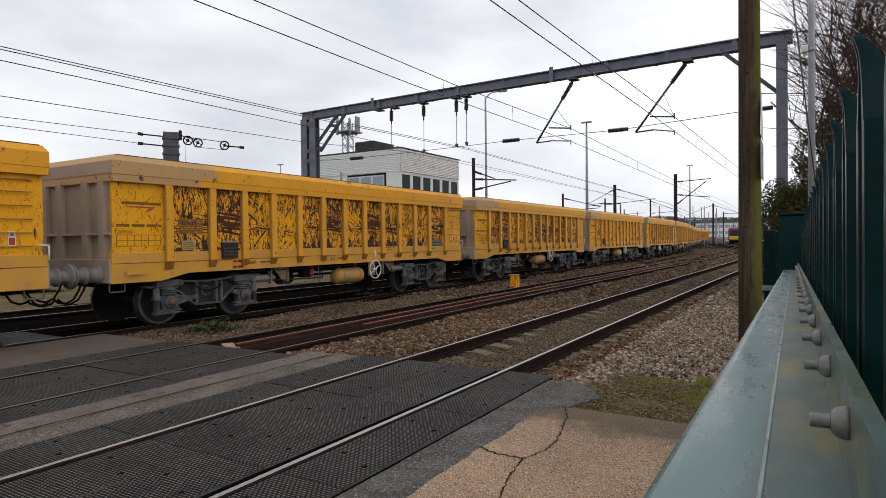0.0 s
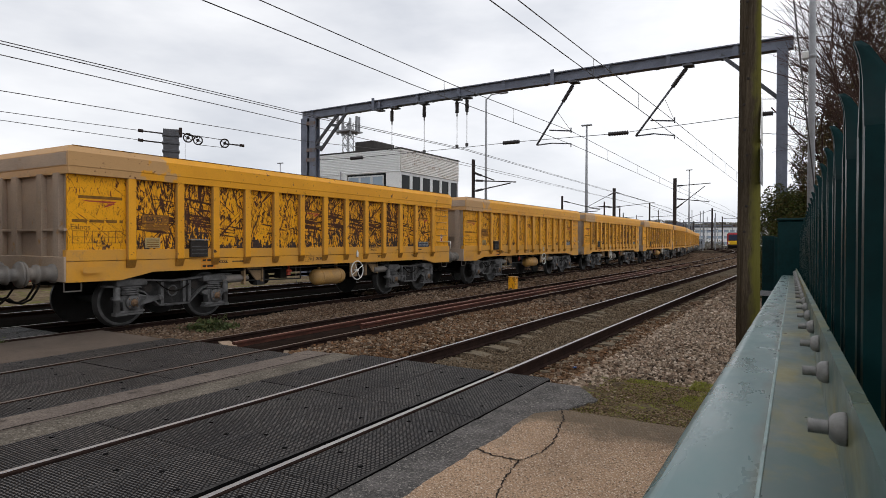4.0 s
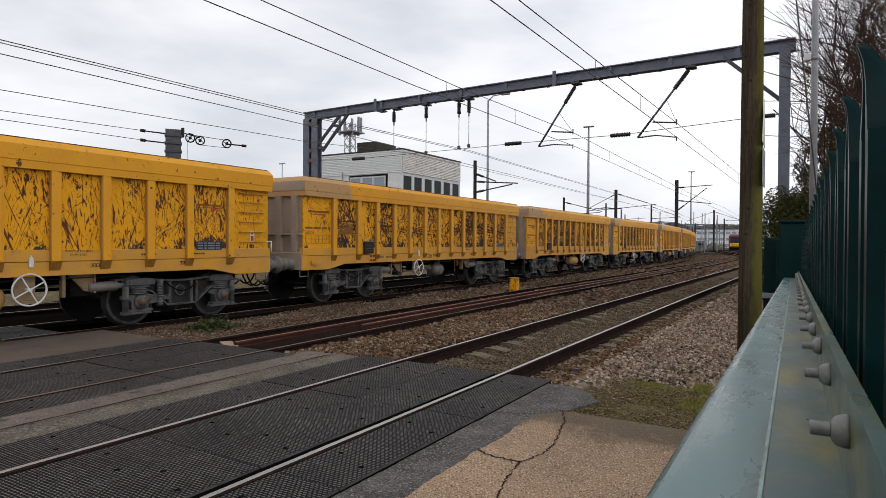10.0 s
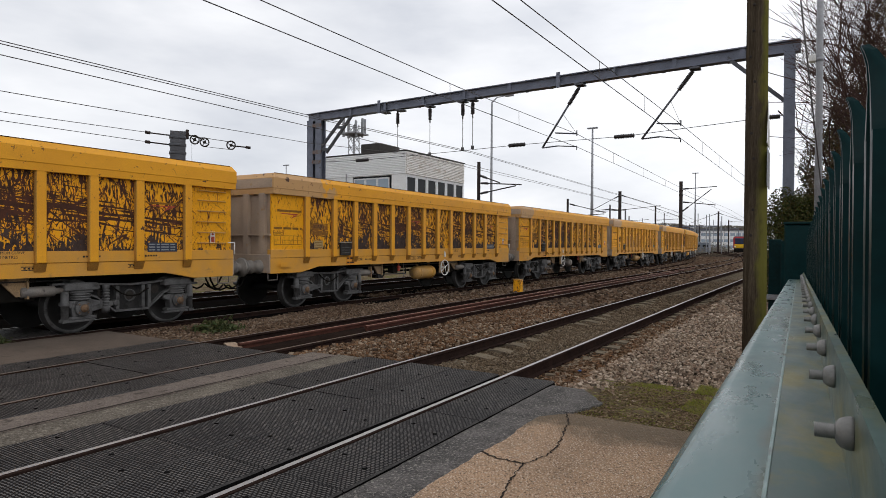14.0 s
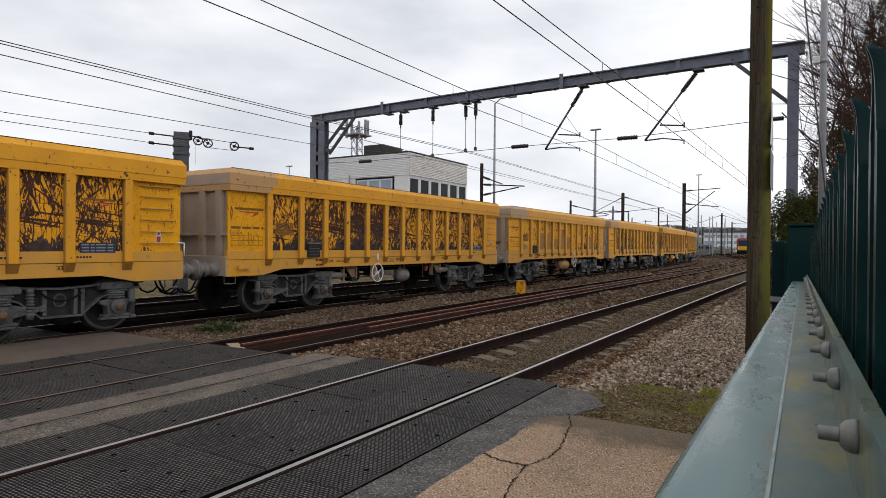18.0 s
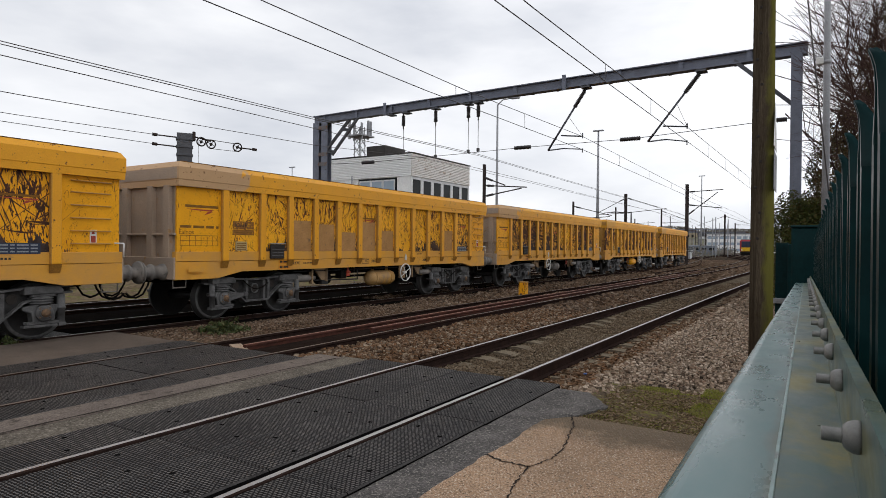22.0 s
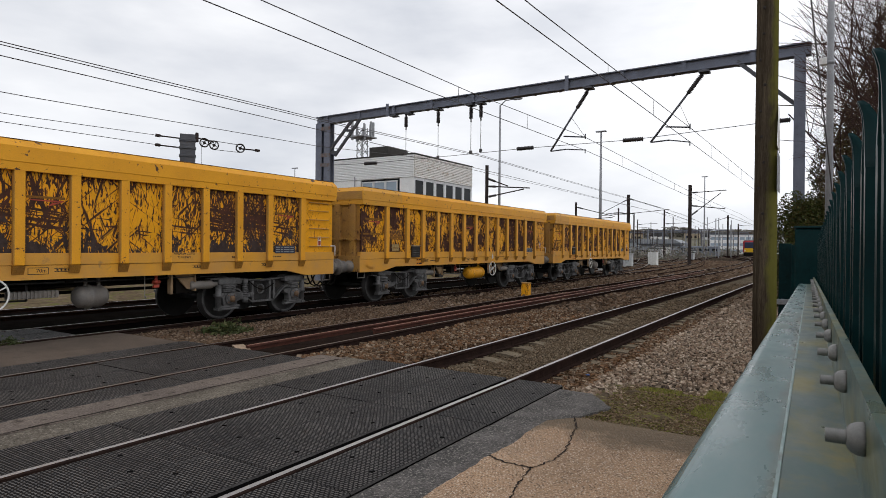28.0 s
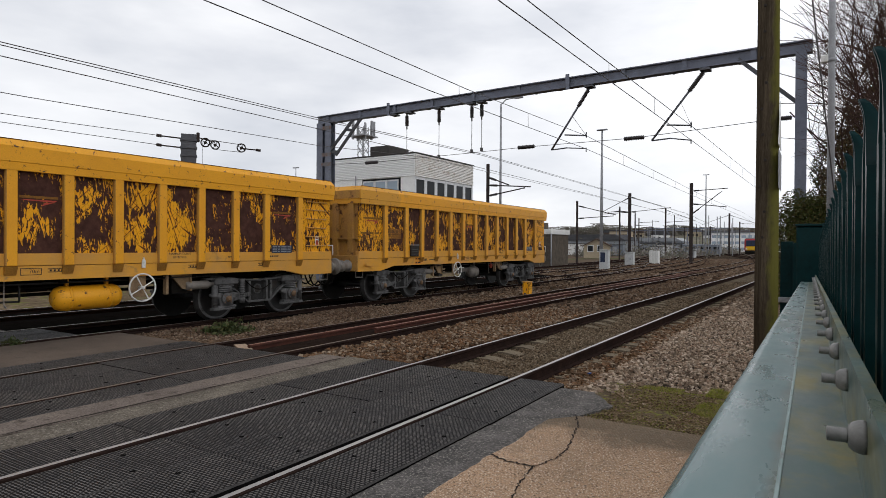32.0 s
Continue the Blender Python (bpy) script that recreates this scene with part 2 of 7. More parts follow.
M_yellow_dusty = surf("dusty_yellow_paint", (0.60, 0.29, 0.04), (0.42, 0.23, 0.09), 1.6, 0.6, bump=0.12, spots=(0.22, 0.12, 0.06), spot_at=(0.6, 0.68), spot_scale=6)


def body_yellow(name, base, deep, dust, chipped=0.63):
    """Body paint, dulled by grey-brown dust towards the wagon's ends."""
    m, nt, bs = shell(name)
    vec = coords(nt)
    col = ramp(nt, grain(nt, vec, 1.3), [(0.32, base), (0.68, deep)])
    own, sep = nt.nodes.new("ShaderNodeTexCoord"), nt.nodes.new("ShaderNodeSeparateXYZ")
    nt.links.new(own.outputs["Object"], sep.inputs[0])
    far = maths(nt, "ADD", maths(nt, "MULTIPLY", sep.outputs["Y"], -0.16), maths(nt, "MULTIPLY", grain(nt, vec, 1.4, 4), 0.55))
    col = blend(nt, ramp(nt, far, [(0.98, (0, 0, 0)), (1.10, (0.9, 0.9, 0.9))]), col, dust)
    chips = ramp(nt, grain(nt, vec, 10, 7, 0.7), [(chipped, (0, 0, 0)), (chipped + 0.02, (1, 1, 1))])
    col = blend(nt, chips, col, (0.13, 0.055, 0.02))
    sores = ramp(nt, grain(nt, vec, 3.2, 6, 0.66), [(0.66, (0, 0, 0)), (0.672, (1, 1, 1))])
    col = blend(nt, sores, col, (0.085, 0.04, 0.022))
    col = blend(nt, 0.3, col, ramp(nt, grain(nt, vec, 60, 4), [(0.3, (0.5, 0.48, 0.45)), (0.7, (1, 1, 1))]), "MULTIPLY")
    nt.links.new(col, bs.inputs["Base Color"])
    bs.inputs["Roughness"].default_value, bs.inputs["Specular IOR Level"].default_value = 0.5, 0.3
    relief(nt, grain(nt, vec, 3.0, 4), bs, 0.25, 0.012)
    return m


M_body = body_yellow("yellow_body_paint", (0.80, 0.365, 0.014), (0.70, 0.31, 0.014), (0.48, 0.29, 0.135))
M_body_dusty = body_yellow("dusty_body_paint", (0.80, 0.36, 0.015), (0.70, 0.33, 0.03), (0.46, 0.30, 0.17), 0.618)
M_body_chipped = body_yellow("chipped_body_paint", (0.80, 0.365, 0.014), (0.70, 0.31, 0.014), (0.48, 0.29, 0.135), 0.618)
M_body_bright = body_yellow("bright_body_paint", (0.80, 0.365, 0.012), (0.72, 0.32, 0.012), (0.62, 0.30, 0.03), 0.61)
# Foot browned: shade and dirt of its underside are put into the colour.
M_foot = surf("shaded_dirty_post_foot", (0.40, 0.19, 0.035), (0.27, 0.13, 0.035), 6, 0.85)
M_wear_clean = worn_yellow("scuffed_yellow", 0.86, 0.003, (0.06, 0.032, 0.022), drips=0.685)
M_wear_light = worn_yellow("lightly_scraped_yellow", 0.78, 0.009, (0.05, 0.032, 0.024), drips=0.592)
M_wear_mid = worn_yellow("scraped_yellow", 0.72, 0.019, (0.036, 0.024, 0.021), drips=0.560, band=0.7)
M_wear_strong = worn_yellow("badly_scraped_yellow", 0.66, 0.030, (0.034, 0.024, 0.022), drips=0.538, band=0.8)
M_wear_heavy = worn_yellow("stripped_yellow", 0.47, 0.016, (0.042, 0.018, 0.013), drips=0.585, low=0.03, flakes=2.2)
M_wear_flaked = worn_yellow("flaked_yellow", 0.545, 0.010, (0.042, 0.018, 0.013), drips=0.60, low=0.02, flakes=1.7)
M_wear_dusty = worn_yellow("dusty_scraped_yellow", 0.72, 0.010, (0.05, 0.03, 0.022), base=(0.84, 0.40, 0.02), drips=0.61)
M_primer = surf("tan_primer_patch", (0.47, 0.26, 0.105), (0.36, 0.195, 0.08), 3, 0.8, bump=0.15, spots=(0.15, 0.10, 0.07), spot_at=(0.6, 0.68), spot_scale=9)
M_sole = surf("dusty_yellow_sole_paint", (0.66, 0.31, 0.024), (0.52, 0.265, 0.06), 2.0, 0.6, bump=0.08, speck=0.15, spots=(0.30, 0.17, 0.06), spot_at=(0.6, 0.72), spot_scale=5)
M_tank = surf("dusty_yellow_tank", (0.58, 0.30, 0.05), (0.36, 0.23, 0.11), 1.6, 0.6, bump=0.1, spots=(0.24, 0.16, 0.10), spot_at=(0.56, 0.7), spot_scale=3)
M_end = surf("dusty_end_plate", (0.47, 0.355, 0.26), (0.35, 0.28, 0.225), 1.2, 0.8, bump=0.2, spots=(0.34, 0.18, 0.05), spot_at=(0.6, 0.72), spot_scale=4)
M_dirt_tan = surf("dirt_caked_tan_paint", (0.34, 0.23, 0.13), (0.22, 0.155, 0.10), 3, 0.8, bump=0.15, spots=(0.10, 0.07, 0.05), spot_at=(0.56, 0.68), spot_scale=6)
M_end_rusty = surf("rusty_yellow_end_plate", (0.50, 0.27, 0.06), (0.36, 0.20, 0.08), 1.6, 0.8, bump=0.2, spots=(0.10, 0.05, 0.03), spot_at=(0.55, 0.66), spot_scale=5)
M_rib_side = surf("tan_rib_side", (0.56, 0.28, 0.05), (0.44, 0.24, 0.075), 2.5, 0.8, bump=0.1)
# Near-black steel: shade inside and beneath the wagon is put into the colour.
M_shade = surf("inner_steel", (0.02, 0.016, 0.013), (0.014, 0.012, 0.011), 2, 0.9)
M_bogie = surf("dusty_grey_cast_steel", (0.125, 0.123, 0.122), (0.052, 0.051, 0.051), 5, 0.6, bump=0.3, spots=(0.03, 0.028, 0.027), spot_at=(0.54, 0.66))
# Web darker than the flanges: the shade of its recess is put into colour.
M_bogie_web = surf("shaded_bogie_web", (0.045, 0.044, 0.043), (0.022, 0.021, 0.021), 5, 0.75, bump=0.3, spots=(0.02, 0.019, 0.018), spot_at=(0.54, 0.66))
M_tyre = surf("worn_steel_tyre", (0.036, 0.034, 0.033), (0.02, 0.019, 0.0185), 5, 0.6, metal=0.2, bump=0.15)
# Underframe near black, with the shade below the wagons in its colour.
M_under = surf("near_black_underframe", (0.010, 0.009, 0.008), (0.018, 0.016, 0.014), 5, 0.9)
M_buffer = surf("dusty_buffer_steel", (0.17, 0.16, 0.15), (0.24, 0.21, 0.18), 4, 0.6, metal=0.2, spots=(0.05, 0.045, 0.04), spot_at=(0.6, 0.7))
M_white = surf("white_paint", (0.74, 0.74, 0.72), (0.62, 0.61, 0.58), 6, 0.5, bump=0.05)
M_black = surf("black_mark", (0.035, 0.03, 0.028), (0.05, 0.045, 0.04), 8, 0.7, bump=0)
M_navy_plate = surf("navy_data_plate", (0.02, 0.03, 0.06), (0.035, 0.045, 0.075), 20, 0.6, bump=0)
M_brown_panel = surf("worn_brown_stencil", (0.30, 0.135, 0.035), (0.20, 0.09, 0.035), 9, 0.7, bump=0, spots=(0.62, 0.29, 0.02), spot_at=(0.55, 0.63), spot_scale=16)
M_plate_pale = surf("faded_pale_label", (0.44, 0.34, 0.18), (0.36, 0.26, 0.12), 12, 0.7, bump=0)
M_plate_grey = surf("pale_plate_lettering", (0.30, 0.32, 0.34), (0.2, 0.21, 0.23), 40, 0.6, bump=0)
M_faint = surf("faded_dark_mark", (0.16, 0.08, 0.028), (0.28, 0.13, 0.025), 14, 0.7, bump=0)
M_red = surf("faded_red_mark", (0.42, 0.06, 0.03), (0.32, 0.05, 0.03), 8, 0.6, bump=0)
M_railtop = surf("polished_rail_head", (0.50, 0.47, 0.46), (0.38, 0.355, 0.345), 2, 0.5, metal=0.8, bump=0.05, stretch=(6, 0.3, 1))
M_raildull = surf("dull_rail_head", (0.13, 0.10, 0.08), (0.19, 0.155, 0.13), 2, 0.45, metal=0.5, bump=0.05, stretch=(6, 0.3, 1))
M_rust = surf("rusty_rail_side", (0.036, 0.022, 0.018), (0.022, 0.015, 0.013), 5, 0.85, bump=0.3)
M_redrail = surf("red_rusted_rail", (0.105, 0.042, 0.03), (0.06, 0.028, 0.022), 3, 0.7, bump=0.25, spots=(0.18, 0.085, 0.06), spot_at=(0.62, 0.78))
M_redhead = surf("pink_rusted_rail_head", (0.30, 0.15, 0.105), (0.22, 0.105, 0.075), 3, 0.6, bump=0.15)
M_redbed = surf("dark_brown_bed", (0.030, 0.020, 0.016), (0.018, 0.013, 0.011), 4, 0.9, bump=0.8, fine=30, depth=0.03, vary=False)
M_sleeper = surf("weathered_concrete_sleeper", (0.20, 0.162, 0.115), (0.13, 0.105, 0.076), 4, 0.9, bump=0.35)
M_ballast = stones("ballast_stones", [(0.22, 0.138, 0.082), (0.095, 0.061, 0.04), (0.235, 0.158, 0.102), (0.18, 0.104, 0.058), (0.045, 0.032, 0.024), (0.235, 0.125, 0.066), (0.14, 0.104, 0.078), (0.33, 0.255, 0.185)])
# Darkened ballast tones; far off, the shade between stones is in this colour.
M_ballast_dark = stones("darkened_brown_ballast", [(0.20, 0.135, 0.09), (0.10, 0.07, 0.05), (0.22, 0.155, 0.105), (0.16, 0.10, 0.065), (0.06, 0.045, 0.035), (0.26, 0.20, 0.15)])
M_gravel = stones("soiled_grey_gravel", [(0.215, 0.16, 0.105), (0.13, 0.098, 0.066), (0.25, 0.19, 0.13), (0.17, 0.122, 0.078), (0.07, 0.055, 0.04), (0.28, 0.22, 0.155)])
M_cess = stones("cess_stones", [(0.36, 0.275, 0.20), (0.20, 0.155, 0.115), (0.43, 0.335, 0.25), (0.30, 0.205, 0.145), (0.12, 0.095, 0.075), (0.33, 0.25, 0.19), (0.50, 0.41, 0.32)])
# Bed darkened: shade in the gaps between the stones is put into its colour.
M_bed = surf("ballast_bed", (0.05, 0.038, 0.029), (0.024, 0.019, 0.015), 9, 0.95, bump=1.0, fine=24, spots=(0.13, 0.098, 0.072), spot_at=(0.5, 0.62), spot_scale=22, depth=0.05, vary=False, speck=0.8)
# Near-black ballast: the darkness under the wagons is put into this colour.
M_bed_shaded = surf("shade_blackened_ballast", (0.010, 0.009, 0.008), (0.006, 0.0055, 0.005), 3, 0.9, bump=0.9, fine=26, depth=0.04, vary=False)
M_far_ground = surf("distant_yard_ground", (0.14, 0.105, 0.078), (0.085, 0.066, 0.05), 0.35, 0.95, bump=0.4, fine=2.2, spots=(0.085, 0.10, 0.045), spot_at=(0.58, 0.7), spot_scale=0.08, vary=False, depth=0.1)
M_asphalt = surf("worn_asphalt", (0.15, 0.138, 0.13), (0.085, 0.08, 0.077), 3.5, 0.9, bump=1.0, fine=60, spots=(0.25, 0.23, 0.205), spot_at=(0.54, 0.62), spot_scale=52, vary=False, speck=0.8, depth=0.01)
M_asphalt_pale = surf("brown_dusty_asphalt", (0.15, 0.12, 0.098), (0.11, 0.09, 0.075), 1.2, 0.9, bump=0.4, fine=90, spots=(0.08, 0.07, 0.06), spot_at=(0.58, 0.7), spot_scale=4, vary=False)
M_teal = surf("green_coated_steel", (0.075, 0.14, 0.142), (0.105, 0.18, 0.18), 5, 0.30, bump=0.15, fine=35, spots=(0.075, 0.068, 0.03), spot_at=(0.52, 0.8), spot_scale=4, depth=0.001, stretch=(1, 0.35, 1), speck=0.25)
M_teal_stained = surf("stained_green_coated_steel", (0.058, 0.10, 0.092), (0.08, 0.125, 0.112), 9, 0.36, bump=0.15, fine=35, spots=(0.17, 0.145, 0.035), spot_at=(0.46, 0.66), spot_scale=17, depth=0.001, stretch=(1, 0.45, 1), speck=0.35)
# Ledge green darkened: the shade on pales and posts is put into colour.
M_pale = surf("shaded_green_coated_steel", (0.0015, 0.0155, 0.0165), (0.0025, 0.023, 0.0245), 6, 0.42, bump=0.12, fine=40, spots=(0.025, 0.045, 0.037), spot_at=(0.66, 0.8), depth=0.001, gloss=0.08)
M_galv = surf("galvanised_steel", (0.34, 0.345, 0.36), (0.26, 0.265, 0.28), 4, 0.55, metal=0.25, bump=0.1)
M_gantry_dark = surf("dark_grey_steel", (0.11, 0.113, 0.125), (0.07, 0.073, 0.082), 3, 0.6, metal=0.2, bump=0.15)
M_batten = surf("rusty_batten_steel", (0.15, 0.14, 0.14), (0.19, 0.18, 0.18), 3, 0.7, bump=0.15, spots=(0.15, 0.07, 0.045), spot_at=(0.5, 0.65))
M_gantry = surf("weathered_grey_gantry_steel", (0.185, 0.20, 0.25), (0.135, 0.148, 0.185), 3, 0.6, metal=0.2, bump=0.15, spots=(0.09, 0.075, 0.07), spot_at=(0.62, 0.72))
M_mast = surf("dark_brown_mast_steel", (0.055, 0.042, 0.038), (0.04, 0.032, 0.03), 3, 0.7, bump=0.15)
M_wire = surf("dark_copper_wire", (0.085, 0.08, 0.08), (0.07, 0.065, 0.065), 1, 0.6, bump=0)
M_porcelain = surf("dark_insulator_glaze", (0.04, 0.032, 0.031), (0.025, 0.022, 0.022), 5, 0.4, bump=0)
def pole_wood():
    """Creosoted pole: long dark checks in brown wood, olive algae over the lower lee side."""
    m, nt, bs = shell("creosoted_pole_wood")
    vec = coords(nt, (7, 7, 0.35))
    col = ramp(nt, grain(nt, vec, 4), [(0.32, (0.115, 0.09, 0.062)), (0.68, (0.045, 0.036, 0.026))])
    fine = grain(nt, vec, 34, 4)
    col = blend(nt, 0.7, col, ramp(nt, fine, [(0.32, (0.3, 0.3, 0.3)), (0.66, (1.1, 1.1, 1.1))]), "MULTIPLY")
    own, sep = nt.nodes.new("ShaderNodeTexCoord"), nt.nodes.new("ShaderNodeSeparateXYZ")
    nt.links.new(own.outputs["Object"], sep.inputs[0])
    side = maths(nt, "ADD", maths(nt, "MULTIPLY", sep.outputs["X"], 3.2), maths(nt, "MULTIPLY", grain(nt, coords(nt, (1, 1, 0.5)), 5.0, 5), 0.9))
    side = maths(nt, "SUBTRACT", side, maths(nt, "MULTIPLY", sep.outputs["Z"], 0.035))
    col = blend(nt, ramp(nt, side, [(0.42, (0, 0, 0)), (0.66, (0.85, 0.85, 0.85))]), col, (0.125, 0.12, 0.028))
    nt.links.new(col, bs.inputs["Base Color"])
    bs.inputs["Roughness"].default_value, bs.inputs["Specular IOR Level"].default_value = 0.9, 0.0
    relief(nt, fine, bs, 0.9, 0.012)
    return m


M_wood = pole_wood()
M_clad = surf("white_cladding", (0.86, 0.86, 0.85), (0.76, 0.76, 0.75), 1.5, 0.6, bump=0.1, spots=(0.55, 0.52, 0.48), spot_at=(0.62, 0.8), spot_scale=2.5)
M_clad_stained = surf("weather_stained_cladding", (0.82, 0.81, 0.78), (0.68, 0.65, 0.60), 1.5, 0.6, bump=0.1, spots=(0.36, 0.27, 0.19), spot_at=(0.53, 0.68), spot_scale=2.2, stretch=(1, 1, 0.4))
M_roofbox = surf("dark_roof_felt", (0.055, 0.052, 0.05), (0.08, 0.075, 0.07), 2, 0.9)
M_frame = surf("white_window_frame", (0.70, 0.71, 0.72), (0.6, 0.61, 0.62), 5, 0.5, bump=0)


def glass(name, tint, rough=0.06):
    m, nt, bs = shell(name)
    bs.inputs["Base Color"].default_value = (*tint, 1)
    bs.inputs["Roughness"].default_value = rough
    bs.inputs["Specular IOR Level"].default_value = 0.07
    return m


M_glass = glass("dark_window_glass", (0.022, 0.024, 0.026), 0.1)
M_glass_pale = glass("pale_blue_window_glass", (0.30, 0.36, 0.42), 0.15)


# ---- building helpers ----
def box(bm, x0, x1, y0, y1, z0, z1):
    v = [bm.verts.new((x, y, z)) for z in (z0, z1) for y in (y0, y1) for x in (x0, x1)]
    for f in ((0, 2, 3, 1), (4, 5, 7, 6), (0, 1, 5, 4), (2, 6, 7, 3), (0, 4, 6, 2), (1, 3, 7, 5)):
        bm.faces.new([v[i] for i in f])
    return v


def rod(bm, a, b, r, n=8, r2=None, caps=True):
    a, b = Vector(a), Vector(b)
    d = (b - a).normalized()
    u = d.orthogonal().normalized()
    w = d.cross(u)
    r2 = r if r2 is None else r2
    rings = []
    for p, q in ((a, r), (b, r2)):
        rings.append([bm.verts.new(p + (u * math.cos(k * math.tau / n) + w * math.sin(k * math.tau / n)) * q) for k in range(n)])
    for k in range(n):
        j = (k + 1) % n
        bm.faces.new((rings[0][k], rings[0][j], rings[1][j], rings[1][k])).smooth = n > 5
    if caps:
        bm.faces.new(rings[0][::-1])
        bm.faces.new(rings[1])


def tube(bm, pts, r, n=6):
    """One bent tube through the points."""
    pts = [Vector(p) for p in pts]
    rings = []
    for i, p in enumerate(pts):
        d = (pts[min(i + 1, len(pts) - 1)] - pts[max(i - 1, 0)]).normalized()
        u = d.cross(Vector((0.31, 0.2, 0.93))).normalized()
        v = d.cross(u)
        rings.append([bm.verts.new(p + (u * math.cos(k * math.tau / n) + v * math.sin(k * math.tau / n)) * r) for k in range(n)])
    for p, q in zip(rings, rings[1:]):
        for k in range(n):
            bm.faces.new((p[k], p[(k + 1) % n], q[(k + 1) % n], q[k])).smooth = True
    bm.faces.new(rings[0][::-1])
    bm.faces.new(rings[-1])


def word_bar(bm, long, tall):
    """A plain bar in place of a word or number."""
    box(bm, 0, 0.002, 0, long, 0, tall)


def lathe(bm, a, axis, profile, n=14):
    """Rings along the axis from a: (distance, radius) pairs."""
    a, d = Vector(a), Vector(axis).normalized()
    u = d.orthogonal().normalized()
    w = d.cross(u)
    rings = [[bm.verts.new(a + d * s + (u * math.cos(k * math.tau / n) + w * math.sin(k * math.tau / n)) * q) for k in range(n)] for s, q in profile]
    for p, q in zip(rings, rings[1:]):
        for k in range(n):
            j = (k + 1) % n
            bm.faces.new((p[k], p[j], q[j], q[k])).smooth = True
    bm.faces.new(rings[0][::-1])
    bm.faces.new(rings[-1])


def prism(bm, pts, axis, lo, hi):
    """A flat outline pushed along an axis: the points give the two other coordinates in the order x, y, z."""
    def at(p, s):
        c = list(p)
        c.insert("xyz".index(axis), s)
        return bm.verts.new(c)
    a, b = [at(p, lo) for p in pts], [at(p, hi) for p in pts]
    n = len(pts)
    for k in range(n):
        bm.faces.new((a[k], a[(k + 1) % n], b[(k + 1) % n], b[k]))
    bm.faces.new(a[::-1])
    bm.faces.new(b)


def beam(bm, a, b, w, h, up=(0, 0, 1)):
    a, b = Vector(a), Vector(b)
    d = (b - a).normalized()
    s = d.cross(Vector(up)).normalized() * (w / 2)
    t = s.cross(d).normalized() * (h / 2)
    v = [bm.verts.new(p + s * i + t * j) for p in (a, b) for i, j in ((-1, -1), (1, -1), (1, 1), (-1, 1))]
    for f in ((3, 2, 1, 0), (4, 5, 6, 7), (0, 1, 5, 4), (1, 2, 6, 5), (2, 3, 7, 6), (3, 0, 4, 7)):
        bm.faces.new([v[i] for i in f])


def mesh_of(name, bm, material, bevel=0.0):
    if bevel:
        bmesh.ops.bevel(bm, geom=bm.edges[:], offset=bevel, segments=1, affect="EDGES", clamp_overlap=True)
    bmesh.ops.recalc_face_normals(bm, faces=bm.faces)
    me = bpy.data.meshes.new(name)
    bm.to_mesh(me)
    bm.free()
    me.materials.append(material)
    return me


def made(name, material, build, *args, bevel=0.0):
    bm = bmesh.new()
    build(bm, *args)
    return mesh_of(name, bm, material, bevel)


def part(name, data, parent, at=(0, 0, 0), label="", turn=(0, 0, 0)):
    ob = new(name, data)
    ob.parent = parent
    ob.matrix_basis = pose(*at, *turn)
    if label:
        ob["label"] = label
    return ob


def thing(name, label, category, group="", at=(0, 0, 0), turn=(0, 0, 0), data=None, kind=""):
    ob = new(name, data)
    ob.matrix_basis = pose(*at, *turn)
    return tagged(ob, label, category, group, kind)


def boxes(name, material, *dims, bevel=0.0):
    return made(name, material, lambda bm: [box(bm, *d) for d in dims], bevel=bevel)


def rods(name, material, *items):
    return made(name, material, lambda bm: [rod(bm, *i) for i in items])


def lettering(name, text, size, material, parent, at, turn):
    cu = bpy.data.curves.new(name, "FONT")
    cu.body, cu.size, cu.extrude = text, size, 0.002
    tmp = new(name, cu)
    bpy.context.view_layer.update()
    me = bpy.data.meshes.new_from_object(tmp)
    bpy.data.objects.remove(tmp)
    me.materials.clear()
    me.materials.append(material)
    return part(name, me, parent, at, turn=turn)


# ---- the plan: lines of the tracks (y, x) ----
def line_of(pts):
    ys = np.arange(-180.0, 420.0, 1.0)
    xs = np.interp(ys, [p[0] for p in pts], [p[1] for p in pts])
    k = np.hanning(21)
    xs[10:-10] = np.convolve(xs, k / k.sum(), "valid")
    return lambda y: float(np.interp(y, ys, xs))


T1 = line_of([(-180, -3.9), (8, -3.92), (20, -3.82), (32, -3.65), (45, -3.5), (80, -3.4), (140, -5.0), (420, -20)])
T2 = line_of([(-180, -7.0), (3, -7.40), (7, -7.52), (14, -7.55), (22, -7.5), (30, -7.4), (45, -7.1), (70, -7.2), (110, -9.5), (145, -14.0), (420, -60)])
T3 = line_of([(-180, -11.6), (54, -11.6), (70, -12.7), (85, -14.5), (100, -16.4), (113, -18.1), (126, -19.3), (139, -19.6), (160, -18.6), (420, -22)])
T4 = line_of([(-180, -15.5), (60, -15.5), (90, -17.5), (130, -24), (180, -33), (420, -80)])


def strip(name, material, x0, x1, y0, y1, top, bottom, step=0.5, ragged=0.0):
    """A slab whose long edges may be ragged; x0 and x1 are numbers or functions of y."""
    ys = np.arange(y0, y1 + 1e-6, step)
    fx = [(v if callable(v) else (lambda y, v=v: v)) for v in (x0, x1)]
    bm = bmesh.new()
    rows = []
    for y in ys:
        a = fx[0](y) + ragged * (noise.noise((y * 2.3, 1.7, x_seed(name))) + 0.5 * noise.noise((y * 9, 4.1, 0)))
        b = fx[1](y) + ragged * (noise.noise((y * 2.1, 8.2, x_seed(name))) + 0.5 * noise.noise((y * 9, 9.1, 0)))
